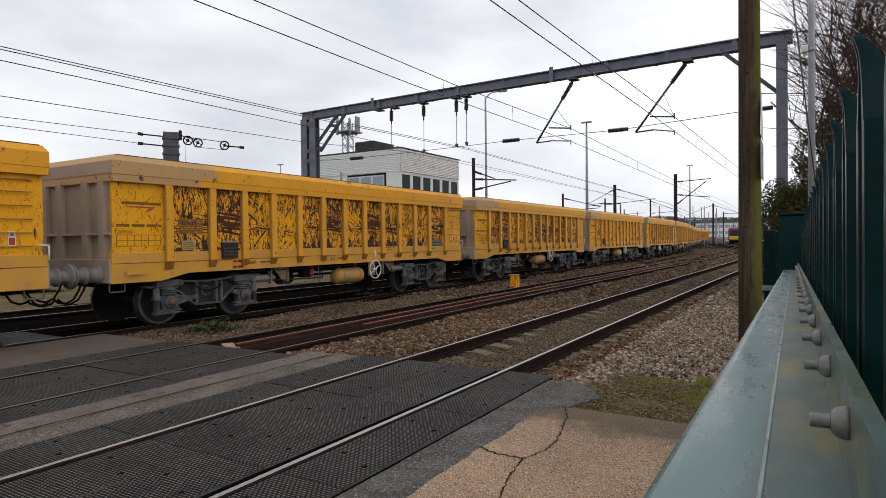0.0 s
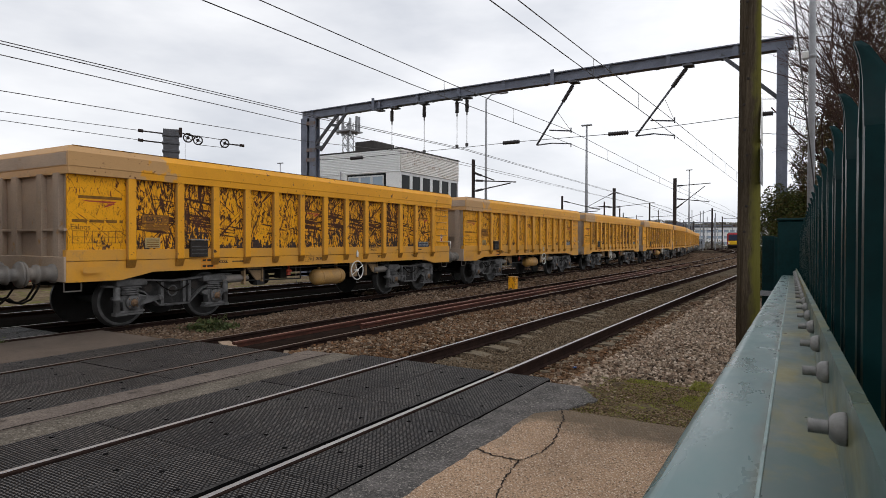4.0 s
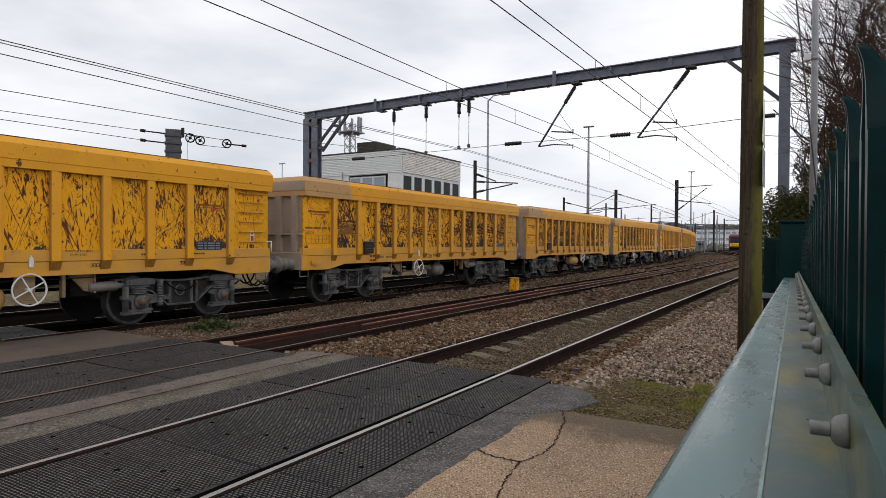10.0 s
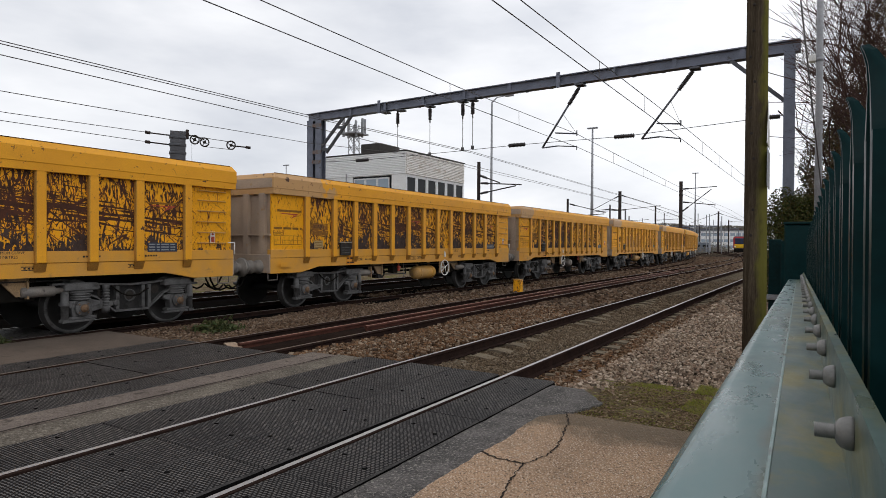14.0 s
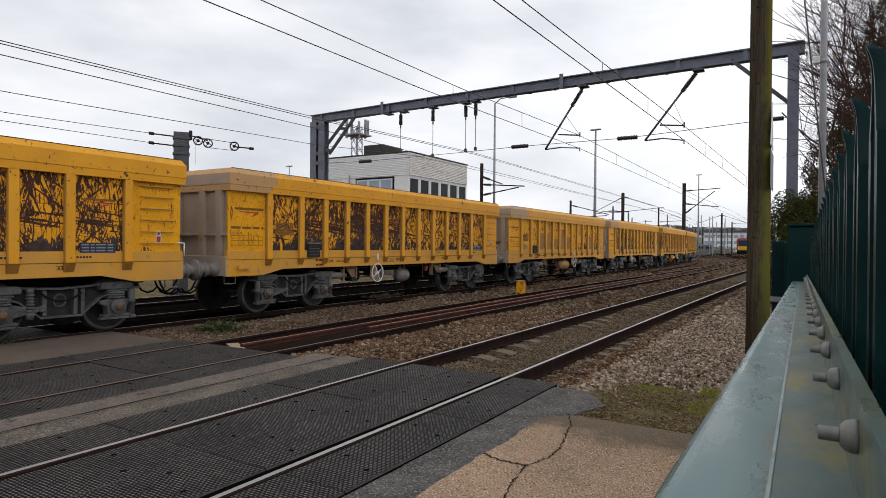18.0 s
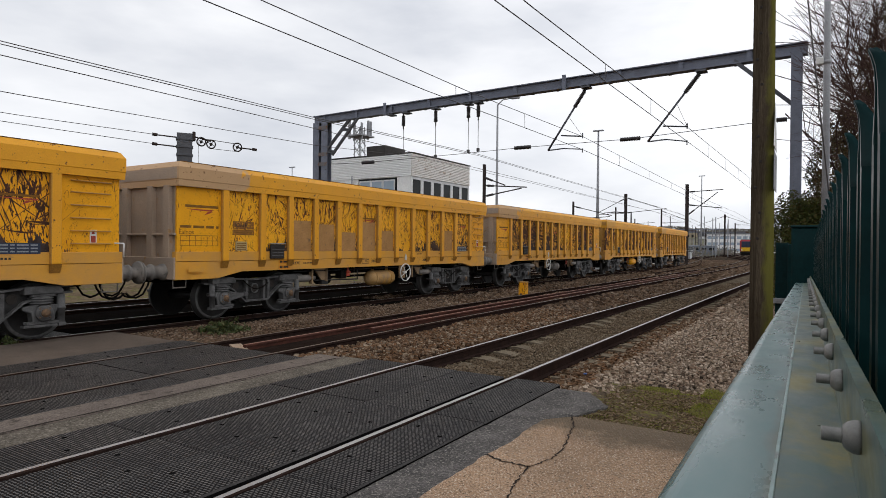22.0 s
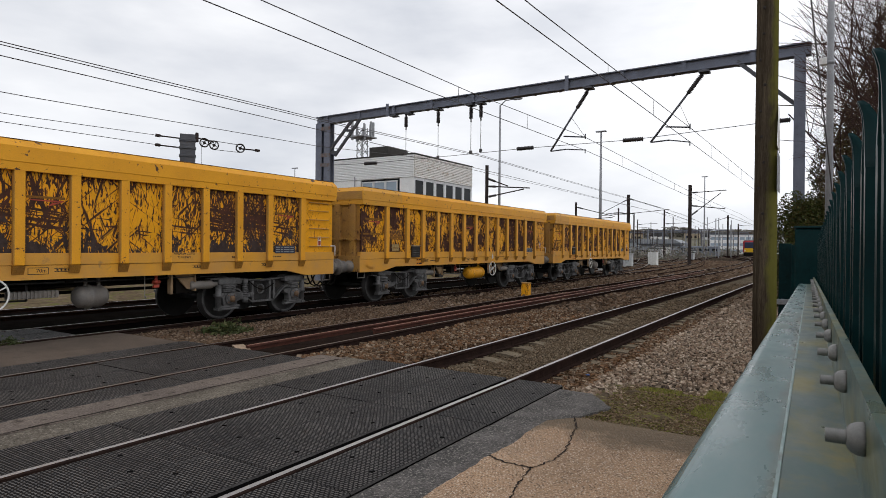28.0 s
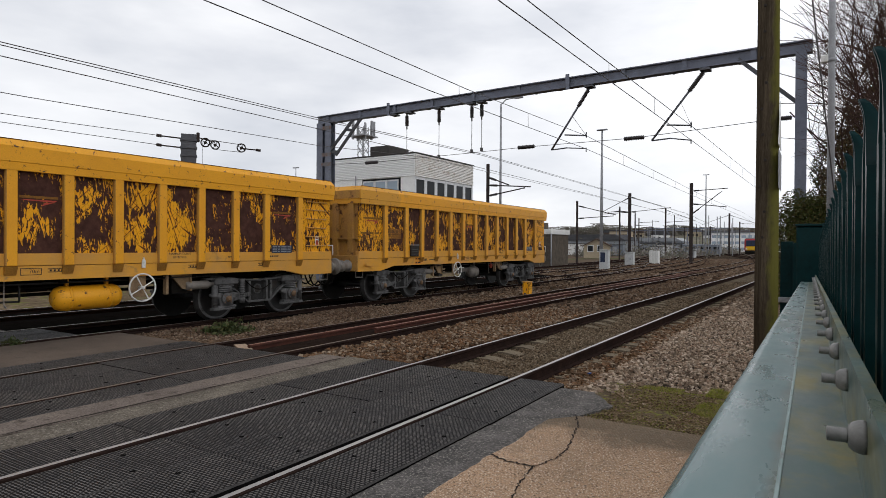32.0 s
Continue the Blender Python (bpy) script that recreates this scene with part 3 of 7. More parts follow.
        rows.append([bm.verts.new(p) for p in ((a, y, bottom), (a, y, top), (b, y, top), (b, y, bottom))])
    for p, q in zip(rows, rows[1:]):
        for k in range(4):
            bm.faces.new((p[k], p[(k + 1) % 4], q[(k + 1) % 4], q[k]))
    bm.faces.new(rows[0][::-1])
    bm.faces.new(rows[-1])
    return mesh_of(name, bm, material)


def x_seed(name):
    return sum(map(ord, name)) * 0.37


# ---- ground ----
def ground_sheet(bm):
    xs = [-900, -300, -120, -60, -40, -20, 0, 4, 10, 30, 100, 300, 900]
    ys = [-400, -100, -30, 0, 20, 60, 120, 200, 300, 500, 900, 1600]
    grid = [[bm.verts.new((x, y, -0.34)) for x in xs] for y in ys]
    for p, q in zip(grid, grid[1:]):
        for k in range(len(xs) - 1):
            bm.faces.new((p[k], p[k + 1], q[k + 1], q[k]))


thing("ground", "brown gravelly railway yard ground running to the horizon", "ground", data=made("ground", M_far_ground, ground_sheet), kind="structure")


def bed(bm):
    xs, ys = np.arange(-19.5, 0.6, 0.3), np.concatenate([np.arange(5.2, 16, 0.25), np.arange(16, 130, 2.0)])
    grid = []
    for y in ys:
        row = []
        for x in xs:
            z = -0.15 + 0.03 * noise.noise((x * 0.9, y * 0.9, 3)) + 0.02 * noise.noise((x * 4, y * 4, 7))
            if abs(x - T1(y)) < 1.15:
                z -= 0.06
            if x > -2.4:
                z += 0.05 * min(1, (x + 2.4) / 0.6)
            row.append(bm.verts.new((x, y, z)))
        grid.append(row)
    for p, q in zip(grid, grid[1:]):
        for k in range(len(xs) - 1):
            bm.faces.new((p[k], p[k + 1], q[k + 1], q[k])).smooth = True


thing("ballast_bed", "brown stone ballast bed under the tracks", "ballast", data=made("ballast_bed", M_bed, bed), kind="structure")


def loose_stones(name, count, y0, y1, size, seed, x0=-10.6, x1=-0.35, material=M_ballast, inside=False):
    rng = np.random.default_rng(seed)
    base = np.array([(x, y, z) for x in (-1, 1) for y in (-1, 1) for z in (-1, 1)], float)
    quads = np.array([(0, 1, 3, 2), (4, 6, 7, 5), (0, 4, 5, 1), (2, 3, 7, 6), (0, 2, 6, 4), (1, 5, 7, 3)])
    x, y = rng.uniform(x0, x1, count), y0 + (y1 - y0) * rng.uniform(0, 1, count) ** 1.25
    keep = np.ones(count, bool)
    for t in (T1, T2, T3):
        c = np.interp(y, np.arange(0, 140, 1.0), [t(v) for v in np.arange(0, 140, 1.0)])
        for s in (-0.7525, 0.7525):
            keep &= np.abs(x - c - s) > 0.075
    keep &= ~((x > -2.1) & (y < 7.7) & (rng.uniform(0, 1, count) < 0.45))
    keep &= ~((x > -2.45) & (y < 5.62)) & ~((x > -2.6) & (x < -1.75) & (y < 6.6))
    keep &= ~((x > -1.0) & (y < 6.9) & (rng.uniform(0, 1, count) < 0.5))
    mid = np.abs(x - np.interp(y, np.arange(0, 140, 1.0), [T1(v) for v in np.arange(0, 140, 1.0)])) < 0.68
    keep &= mid if inside else ~mid
    x, y = x[keep], y[keep]
    n = len(x)
    four = np.abs(x - np.interp(y, np.arange(0, 140, 1.0), [T1(v) for v in np.arange(0, 140, 1.0)])) < 1.15
    r = size * rng.uniform(0.6, 1.35, n) * np.where(x > -2.2, 0.75, 1.0) * np.where(four, 0.75, 1.0)
    pts = base[None] * rng.uniform(0.35, 1.0, (n, 8, 3)) * (r[:, None, None] * np.array([0.55, 0.55, 0.42]))
    a, b = rng.uniform(0, 6.28, n), rng.uniform(-0.7, 0.7, n)
    ca, sa, cb, sb = np.cos(a), np.sin(a), np.cos(b), np.sin(b)
    px, py, pz = pts[..., 0], pts[..., 1], pts[..., 2]
    py, pz = py * cb[:, None] - pz * sb[:, None], py * sb[:, None] + pz * cb[:, None]
    px, py = px * ca[:, None] - py * sa[:, None], px * sa[:, None] + py * ca[:, None]
    z = -0.125 - 0.07 * four + rng.uniform(-0.02, 0.03, n) + np.where(x > -2.4, 0.035, 0.0) + 0.02 * np.sin(x * 3.1 + y * 1.3)
    verts = np.stack([px + x[:, None], py + y[:, None], pz + z[:, None]], -1).reshape(-1, 3)
    faces = (quads[None] + (np.arange(n) * 8)[:, None, None]).reshape(-1, 4)
    me = bpy.data.meshes.new(name)
    me.from_pydata(verts.tolist(), [], faces.tolist())
    me.materials.append(material)
    return thing(name, "loose angular brown and grey ballast stones between the rails", "ballast", data=me, kind="stuff")


loose_stones("ballast_stones", 34000, 6.3, 15.5, 0.050, 3, x0=-6.9, x1=-2.35)
loose_stones("soiled_ballast_stones", 26000, 6.3, 15.5, 0.042, 7, x0=-10.7, x1=-8.2, material=M_ballast_dark)
loose_stones("cess_stones", 16000, 6.3, 15.5, 0.05, 5, x0=-2.45, material=M_cess)
loose_stones("four_foot_gravel", 26000, 6.75, 15.5, 0.034, 9, x0=-4.7, x1=-3.0, material=M_gravel, inside=True)
loose_stones("four_foot_gravel_beyond", 9000, 15.0, 34.0, 0.06, 10, x0=-4.6, x1=-2.8, material=M_gravel, inside=True)
loose_stones("ballast_stones_beyond", 17000, 15.0, 34.0, 0.085, 4, x0=-12.5, x1=-2.35, material=M_ballast_dark)
loose_stones("cess_stones_beyond", 5000, 15.0, 34.0, 0.085, 6, x0=-2.45, material=M_cess)

loose_stones("ballast_stones_far", 22000, 33.0, 95.0, 0.13, 8, x0=-17.0, x1=-0.6, material=M_ballast_dark)

thing("ballast_bed_behind", "brown stone ballast bed on the near side of the crossing", "ballast", kind="structure",
      data=strip("ballast_bed_behind", M_bed, -19.5, 6.0, -90.0, -3.02, -0.13, -0.36, 1.0))
thing("verge", "rough dirt verge behind the fence", "verge", kind="structure",
      data=strip("verge", M_far_ground, 0.62, 40.0, 5.56, 130.0, -0.075, -0.36, 1.0))
thing("verge_roadside", "rough dirt verge beside the road", "verge", kind="structure",
      data=strip("verge_roadside", M_far_ground, 6.02, 40.0, -90.0, 5.5, -0.06, -0.36, 1.0))

thing("oily_track_bed", "near-black ballast under the far tracks, wagon shade in its colour", "ballast", kind="structure",
      data=strip("oily_track_bed", M_bed_shaded, -17.0, -10.55, -30.0, 40.0, -0.095, -0.3, 1.0, 0.06))

# ---- road surface of the level crossing ----
def brushed_concrete():
    """Brown concrete raked in fine lines, pitted, with pale aggregate showing."""
    m, nt, bs = shell("brushed_brown_concrete")
    vec = coords(nt, vary=False)
    col = ramp(nt, grain(nt, vec, 1.6, 6), [(0.3, (0.40, 0.265, 0.17)), (0.7, (0.275, 0.185, 0.122))])
    straight = coords(nt, turn=(0, 0, -0.47), vary=False)
    wv = nt.nodes.new("ShaderNodeTexWave")
    wv.wave_type, wv.bands_direction = "BANDS", "X"
    for k, v in (("Scale", 13.0), ("Distortion", 3.0), ("Detail", 2.0), ("Detail Scale", 1.2)):
        wv.inputs[k].default_value = v
    nt.links.new(straight, wv.inputs["Vector"])
    pits, pale = grain(nt, vec, 62, 4, 0.65), grain(nt, vec, 85, 3, 0.6)
    col = blend(nt, ramp(nt, pale, [(0.56, (0, 0, 0)), (0.62, (0.9, 0.9, 0.9))]), col, (0.62, 0.52, 0.42))
    col = blend(nt, ramp(nt, pits, [(0.39, (0.9, 0.9, 0.9)), (0.46, (0, 0, 0))]), col, (0.11, 0.076, 0.052))
    col = blend(nt, ramp(nt, grain(nt, vec, 3.5, 8, 0.7), [(0.56, (0, 0, 0)), (0.72, (0.55, 0.55, 0.55))]), col, (0.13, 0.105, 0.08))
    # the slab darkens raggedly towards its far edge
    own, sep = nt.nodes.new("ShaderNodeTexCoord"), nt.nodes.new("ShaderNodeSeparateXYZ")
    nt.links.new(own.outputs["Object"], sep.inputs[0])
    edge_dark = maths(nt, "ADD", maths(nt, "MULTIPLY", sep.outputs["Y"], 1.1), maths(nt, "MULTIPLY", grain(nt, vec, 2.4, 5), 1.3))
    col = blend(nt, ramp(nt, maths(nt, "SUBTRACT", edge_dark, 5.6), [(0.35, (0, 0, 0)), (0.75, (0.75, 0.75, 0.75))]), col, (0.095, 0.08, 0.06))
    col = blend(nt, ramp(nt, grain(nt, vec, 1.3, 3), [(0.35, (0.2, 0.2, 0.2)), (0.65, (0.85, 0.85, 0.85))]), col, ramp(nt, wv.outputs["Fac"], [(0.1, (0.84, 0.83, 0.82)), (0.6, (1.02, 1.02, 1.02))]), "MULTIPLY")
    nt.links.new(col, bs.inputs["Base Color"])
    bs.inputs["Roughness"].default_value, bs.inputs["Specular IOR Level"].default_value = 0.9, 0.0
    relief(nt, maths(nt, "ADD", maths(nt, "MULTIPLY", wv.outputs["Fac"], 0.22), pits), bs, 0.9, 0.012)
    return m


M_concrete = brushed_concrete()
M_pink = surf("smooth_grey_concrete", (0.20, 0.165, 0.14), (0.145, 0.12, 0.105), 1.8, 0.85, bump=0.5, fine=55, spots=(0.07, 0.058, 0.05), spot_at=(0.56, 0.64), spot_scale=7, speck=0.7, vary=False)
M_aggregate = surf("worn_aggregate_asphalt", (0.185, 0.16, 0.13), (0.11, 0.096, 0.08), 2.6, 0.95, bump=1.0, fine=48, spots=(0.24, 0.21, 0.175), spot_at=(0.55, 0.65), spot_scale=32, speck=0.85, vary=False)
M_crack = surf("dark_crack_strip", (0.03, 0.026, 0.022), (0.05, 0.04, 0.035), 6, 1.0)

thing("road_apron", "brown brushed concrete apron beside the crossing, cracked", "concrete", kind="structure",
      data=strip("road_apron", M_concrete, lambda y: -2.16 + 0.8 * max(0.0, y - 5.3), 6.0, -3.0, 5.55, -0.02, -0.4, 0.05, 0.035))
thing("road_edge_asphalt", "dark asphalt strip along the crossing panels", "asphalt", kind="structure",
      data=strip("road_edge_asphalt", M_asphalt, -2.56, lambda y: -2.02 + 0.30 * max(0.0, y - 5.5) - 1.1 * max(0.0, y - 6.15) + 0.10 * max(0.0, min(1.0, y - 5.5)) * noise.noise((y * 7, 2, 2)), -3.0, 6.62, -0.032, -0.4, 0.05, 0.03))
thing("road_between_tracks", "worn aggregate asphalt between two tracks", "asphalt", kind="structure",
      data=strip("road_between_tracks", M_aggregate, -5.82, -5.28, -6.0, 6.72, -0.022, -0.4, 0.05, 0.015))
thing("road_concrete_strip", "smooth grey concrete strip between two tracks", "concrete", kind="structure",
      data=strip("road_concrete_strip", M_pink, -6.22, -5.74, -6.0, 6.62, -0.012, -0.4, 0.05, 0.03))
thing("joint_crack", "dark ragged joint between concrete and asphalt", "crack", kind="structure",
      data=strip("joint_crack", M_crack, -5.772, -5.752, -6.0, 6.5, -0.0085, -0.03, 0.04, 0.022))
thing("road_beyond", "brown dusty asphalt between the far tracks", "asphalt", kind="structure",
      data=strip("road_beyond", M_asphalt_pale, -10.72, -8.78, -8.0, 6.25, -0.02, -0.4, 0.1, 0.05))
thing("road_far_side", "dark asphalt crossing between the farthest tracks", "asphalt", kind="structure",
      data=strip("road_far_side", M_asphalt, -14.6, -12.4, -8.0, 5.2, -0.03, -0.4, 0.1, 0.05))


def rubber():
    m, nt, bs = shell("studded_black_rubber")
    vec = coords(nt, turn=(0, 0, 0), vary=False)
    br = nt.nodes.new("ShaderNodeTexBrick")
    for k, v in (("Scale", 1.0), ("Mortar Size", 0.0068), ("Mortar Smooth", 0.25), ("Bias", 0.0), ("Brick Width", 0.038), ("Row Height", 0.026)):
        br.inputs[k].default_value = v
    nt.links.new(vec, br.inputs["Vector"])
    co = coords(nt, vary=True)
    dust = grain(nt, co, 1.1, 5)
    tone = ramp(nt, dust, [(0.3, (0.088, 0.084, 0.085)), (0.7, (0.158, 0.150, 0.145))])
    worn = ramp(nt, grain(nt, co, 14, 6), [(0.35, (0.6, 0.6, 0.6)), (0.7, (1.25, 1.2, 1.15))])
    col = blend(nt, 1.0, tone, worn, "MULTIPLY")
    # Gaps between studs go near black: their shade is put into the colour.
    col = blend(nt, br.outputs["Fac"], col, (0.010, 0.0095, 0.0095))
    nt.links.new(col, bs.inputs["Base Color"])
    bs.inputs["Roughness"].default_value = 0.6
    bs.inputs["Specular IOR Level"].default_value = 0.03
    inv = maths(nt, "SUBTRACT", 1.0, br.outputs["Fac"])
    relief(nt, inv, bs, 0.9, 0.008)
    return m


M_rubber = rubber()
M_rubber_dust = surf("dusty_rubber_chamfer", (0.085, 0.08, 0.077), (0.045, 0.042, 0.041), 6, 0.9)
# Panel sides near black: shade of the gap beside the rail is in the colour.
M_rubber_edge = surf("gap_shaded_rubber_edge", (0.008, 0.008, 0.008), (0.012, 0.011, 0.011), 5, 0.9)


def crossing_deck(name, track, y_end, length, gauge_panels, label):
    deck = thing(name, label, "crossing deck", kind="structure")
    for i in range(4 if track is not T1 else 5):
        y1 = y_end - i * length
        y0 = y1 - length + 0.008
        c = track((y0 + y1) / 2)
        for a, b in gauge_panels:
            def slab(bm, w=b - a, l=y1 - y0):
                prism(bm, [(-w / 2, -0.14), (w / 2, -0.14), (w / 2, -0.018), (w / 2 - 0.012, -0.006), (-w / 2 + 0.012, -0.006), (-w / 2, -0.018)], "y", -l / 2, l / 2)
                for sx, sy in ((-0.28, -0.22), (0.28, -0.30), (-0.28, 0.28), (0.28, 0.20)):
                    lathe(bm, (sx * w, sy * l, -0.0062), (0, 0, 1), [(0, 0.022), (0.002, 0.020)], 8)
            slab_mesh = made("rubber_panel", M_rubber, slab)
            slab_mesh.materials.append(M_rubber_edge)
            slab_mesh.materials.append(M_rubber_dust)
            for poly in slab_mesh.polygons:
                poly.material_index = 1 if poly.normal.z < 0.3 or (poly.center.z > -0.0055) else 2 if poly.normal.z < 0.9 else 0
            part("rubber_panel", slab_mesh, deck, (c + (a + b) / 2, (y0 + y1) / 2, random.uniform(-0.003, 0.003)))
    return deck


crossing_deck("crossing_deck_near", T1, 6.70, 1.85, [(-1.40, -0.80), (-0.665, -0.004), (0.004, 0.645), (0.80, 1.36)], "studded black rubber level crossing panels beside polished rails")
crossing_deck("crossing_deck_middle", T2, 6.25, 1.85, [(-1.40, -0.80), (-0.69, -0.004), (0.004, 0.665), (0.80, 1.30)], "dusty studded rubber level crossing panels on the middle track")
crossing_deck("crossing_deck_far", T3, 5.6, 1.85, [(-0.69, -0.004), (0.004, 0.665)], "dark rubber level crossing panels under the passing wagons")


# ---- tracks ----
RAIL = [(-0.023, 0.0), (0.023, 0.0), (0.035, -0.010), (0.035, -0.035), (0.011, -0.05), (0.011, -0.13), (0.07, -0.145), (0.07, -0.158), (-0.07, -0.158), (-0.07, -0.145), (-0.011, -0.13), (-0.011, -0.05), (-0.035, -0.035), (-0.035, -0.010)]


def rail_mesh(track, off, y0, y1, head, side, profile=RAIL, lift=0.0):
    ys = list(np.arange(y0, min(y1, 60), 1.5)) + list(np.arange(60, y1, 5.0)) + [y1]
    bm = bmesh.new()
    rows = [[bm.verts.new((track(y) + off + px, y, pz + lift)) for px, pz in profile] for y in ys]
    n = len(profile)
    for p, q in zip(rows, rows[1:]):
        for k in range(n):
            f = bm.faces.new((p[k], p[(k + 1) % n], q[(k + 1) % n], q[k]))
            f.material_index = 1 if k == 0 else 0
    bm.faces.new(rows[0][::-1])
    bm.faces.new(rows[-1])
    me = mesh_of("rail", bm, side)
    me.materials.append(head)
    return me


def sleeper_form(bm):
    prism(bm, [(-1.25, -0.33), (1.25, -0.33), (1.25, -0.18), (0.95, -0.155), (0.5, -0.16), (0.25, -0.2), (-0.25, -0.2), (-0.5, -0.16), (-0.95, -0.155), (-1.25, -0.18)], "y", -0.13, 0.13)


SLEEPER = made("sleeper", M_sleeper, sleeper_form)
CLIP = made("rail_clip", M_rust, lambda bm: [rod(bm, (s * 0.07, -0.05, -0.14), (s * 0.09, 0.06, -0.125), 0.011, 5) for s in (-1, 1)] + [box(bm, -0.12, 0.12, -0.06, 0.06, -0.165, -0.15)])


def track_thing(name, track, y0, y1, head, first, count, label):
    tr = thing(name, label, "railway track", kind="structure")
    for off in (-0.7525, 0.7525):
        part("rail", rail_mesh(track, off, y0, y1, head, M_rust), tr)
    for i in range(count):
        y = first + i * 0.65
        turn = math.degrees(math.atan2(track(y - 1) - track(y + 1), 2))
        part("sleeper", SLEEPER, tr, (track(y), y, -0.0), turn=(0, 0, turn))
        if i < 14 and track is T1:
            for off in (-0.7525, 0.7525):
                part("rail_clip", CLIP, tr, (track(y) + off, y, 0))
    return tr


track_thing("track_near", T1, -12, 200, M_railtop, 7.15, 100, "railway track with polished rails on concrete sleepers in ballast")
track_thing("track_middle", T2, -20, 200, M_raildull, 6.9, 60, "little-used railway track with dull rusty rails")
track_thing("track_train", T3, -150, 260, M_raildull, 6.6, 60, "railway track carrying a yellow wagon train")
track_thing("track_far", T4, -60, 260, M_railtop, 6.0, 30, "farthest running track behind the wagons")
for off, y0, y1, lab in ((-0.12, 6.45, 46.0, "red rusted spare rail lying between the rails"), (0.29, 9.1, 38.0, "second red rusted rail lying between the rails")):
    thing("spare_rail", lab, "rail", "spare rails in the middle track", data=rail_mesh(T2, off, y0, y1, M_redhead, M_redrail, RAIL, 0.012))
thing("middle_track_bed", "dark brown bed between the middle track rails", "ballast", kind="structure",
      data=strip("middle_track_bed", M_redbed, lambda y: T2(y) - 0.70, lambda y: T2(y) + 0.70, 6.2, 60.0, -0.085, -0.3, 0.5, 0.02))


# ---- ballast wagons ----
PITCH, BODY, R_WHEEL = 13.4, 12.37, 0.46
BOGIE_AT, AXLE = 4.08, 0.9
HL = BODY / 2
RIBS = [1.08] + [2.06 + 0.82 * k for k in range(11)] + [11.24]
RIBS = [r - HL for r in RIBS]


def rib_points(bm):
    # a folded post with a wedge foot on the solebar
    for y0, y1 in ((-0.062, 0.098),):
        prism(bm, [(1.215, 2.67), (1.30, 2.67), (1.30, 1.22), (1.215, 1.22)], "y", y0, y1)


def coaming(bm):
    o = [(1.215, 2.66), (1.305, 2.66), (1.31, 2.78), (1.318, 2.79), (1.318, 3.02), (1.25, 3.125), (1.22, 3.125), (1.215, 3.0)]
    n = len(o)
    corners = ((1, -1), (1, 1), (-1, 1), (-1, -1))
    rings = []
    for sx, sy in corners:
        rings.append([bm.verts.new((sx * (x - 0.0), sy * (HL + (x - 1.31)), z)) for x, z in o])
    for i in range(4):
        p, q = rings[i], rings[(i + 1) % 4]
        for k in range(n):
            bm.faces.new((p[k], p[(k + 1) % n], q[(k + 1) % n], q[k]))


def solebar(bm):
    # sill under the panels, folded back to a sole plate that is deep at the ends and shallower between the bogies
    box(bm, 1.12, 1.235, -HL, HL, 1.222, 1.41)
    pts = [(-HL, 0.87), (-HL + 0.95, 0.87), (-HL + 1.55, 1.0), (HL - 1.55, 1.0), (HL - 0.95, 0.87), (HL, 0.87), (HL, 1.216), (-HL, 1.216)]
    prism(bm, pts, "x", 1.12, 1.226)


def solebar_far(bm):
    pts = [(-HL, 0.87), (-HL + 0.95, 0.87), (-HL + 1.55, 1.0), (HL - 1.55, 1.0), (HL - 0.95, 0.87), (HL, 0.87), (HL, 1.48), (-HL, 1.48)]
    prism(bm, pts, "x", -1.235, -1.12)


def panel_form(w):
    def f(bm):
        box(bm, -0.022, 0.022, -w / 2, w / 2, -0.67, 0.60)
    return f


def end_wall(bm):
    box(bm, -1.2, 1.2, -0.03, 0.03, 0.9, 2.7)


def end_post(bm):
    prism(bm, [(-0.09, 1.02), (-0.09, 2.68), (0, 2.68), (0, 0.95)], "x", -0.085, 0.085)


def wheelset(bm):
    for s in (-1, 1):
        lathe(bm, (s * 0.67, 0, 0), (s, 0, 0), [(0, 0.485), (0.03, 0.485), (0.035, R_WHEEL), (0.125, R_WHEEL - 0.004), (0.128, 0.40), (0.10, 0.385), (0.08, 0.2), (0.12, 0.12), (0.14, 0.10)], 36)
    rod(bm, (-0.68, 0, 0), (0.68, 0, 0), 0.08, 10)


TOP_LINE = [(-1.36, 0.85), (-0.9, 0.855), (-0.45, 0.81), (0.0, 0.785), (0.45, 0.81), (0.9, 0.855), (1.36, 0.85)]
LOW_LINE = [(-1.36, 0.77), (-0.95, 0.74), (-0.64, 0.63), (-0.31, 0.355), (0.31, 0.355), (0.64, 0.63), (0.95, 0.74), (1.36, 0.77)]


def bogie_frame(bm):
    # fish-bellied webs of both side frames, and the bolster between them
    for s in (-1, 1):
        prism(bm, TOP_LINE + LOW_LINE[::-1], "x", *sorted((s * 0.945, s * 0.975)))
    box(bm, -0.94, 0.94, -0.28, 0.28, 0.5, 0.78)


def flange(bm, line, up, s):
    rows = []
    for y, z in line:
        rows.append([bm.verts.new((s * x, y, z + up + h)) for x, h in ((0.90, -0.016), (1.07, -0.016), (1.07, 0.016), (0.90, 0.016))])
    for p, q in zip(rows, rows[1:]):
        for k in range(4):
            bm.faces.new((p[k], p[(k + 1) % 4], q[(k + 1) % 4], q[k]))
    bm.faces.new(rows[0][::-1])
    bm.faces.new(rows[-1])


def web_post(bm):
    prism(bm, [(-0.03, 0.37), (0.03, 0.37), (0.03, 0.78), (-0.03, 0.78)], "x", 0.976, 1.055)


def spring_hat(bm):
    # cast crown over the axlebox that carries the spring seats
    prism(bm, [(-0.29, 0.745), (0.27, 0.745), (0.30, 0.79), (0.24, 0.872), (-0.26, 0.872), (-0.29, 0.84)], "x", 0.90, 1.125)
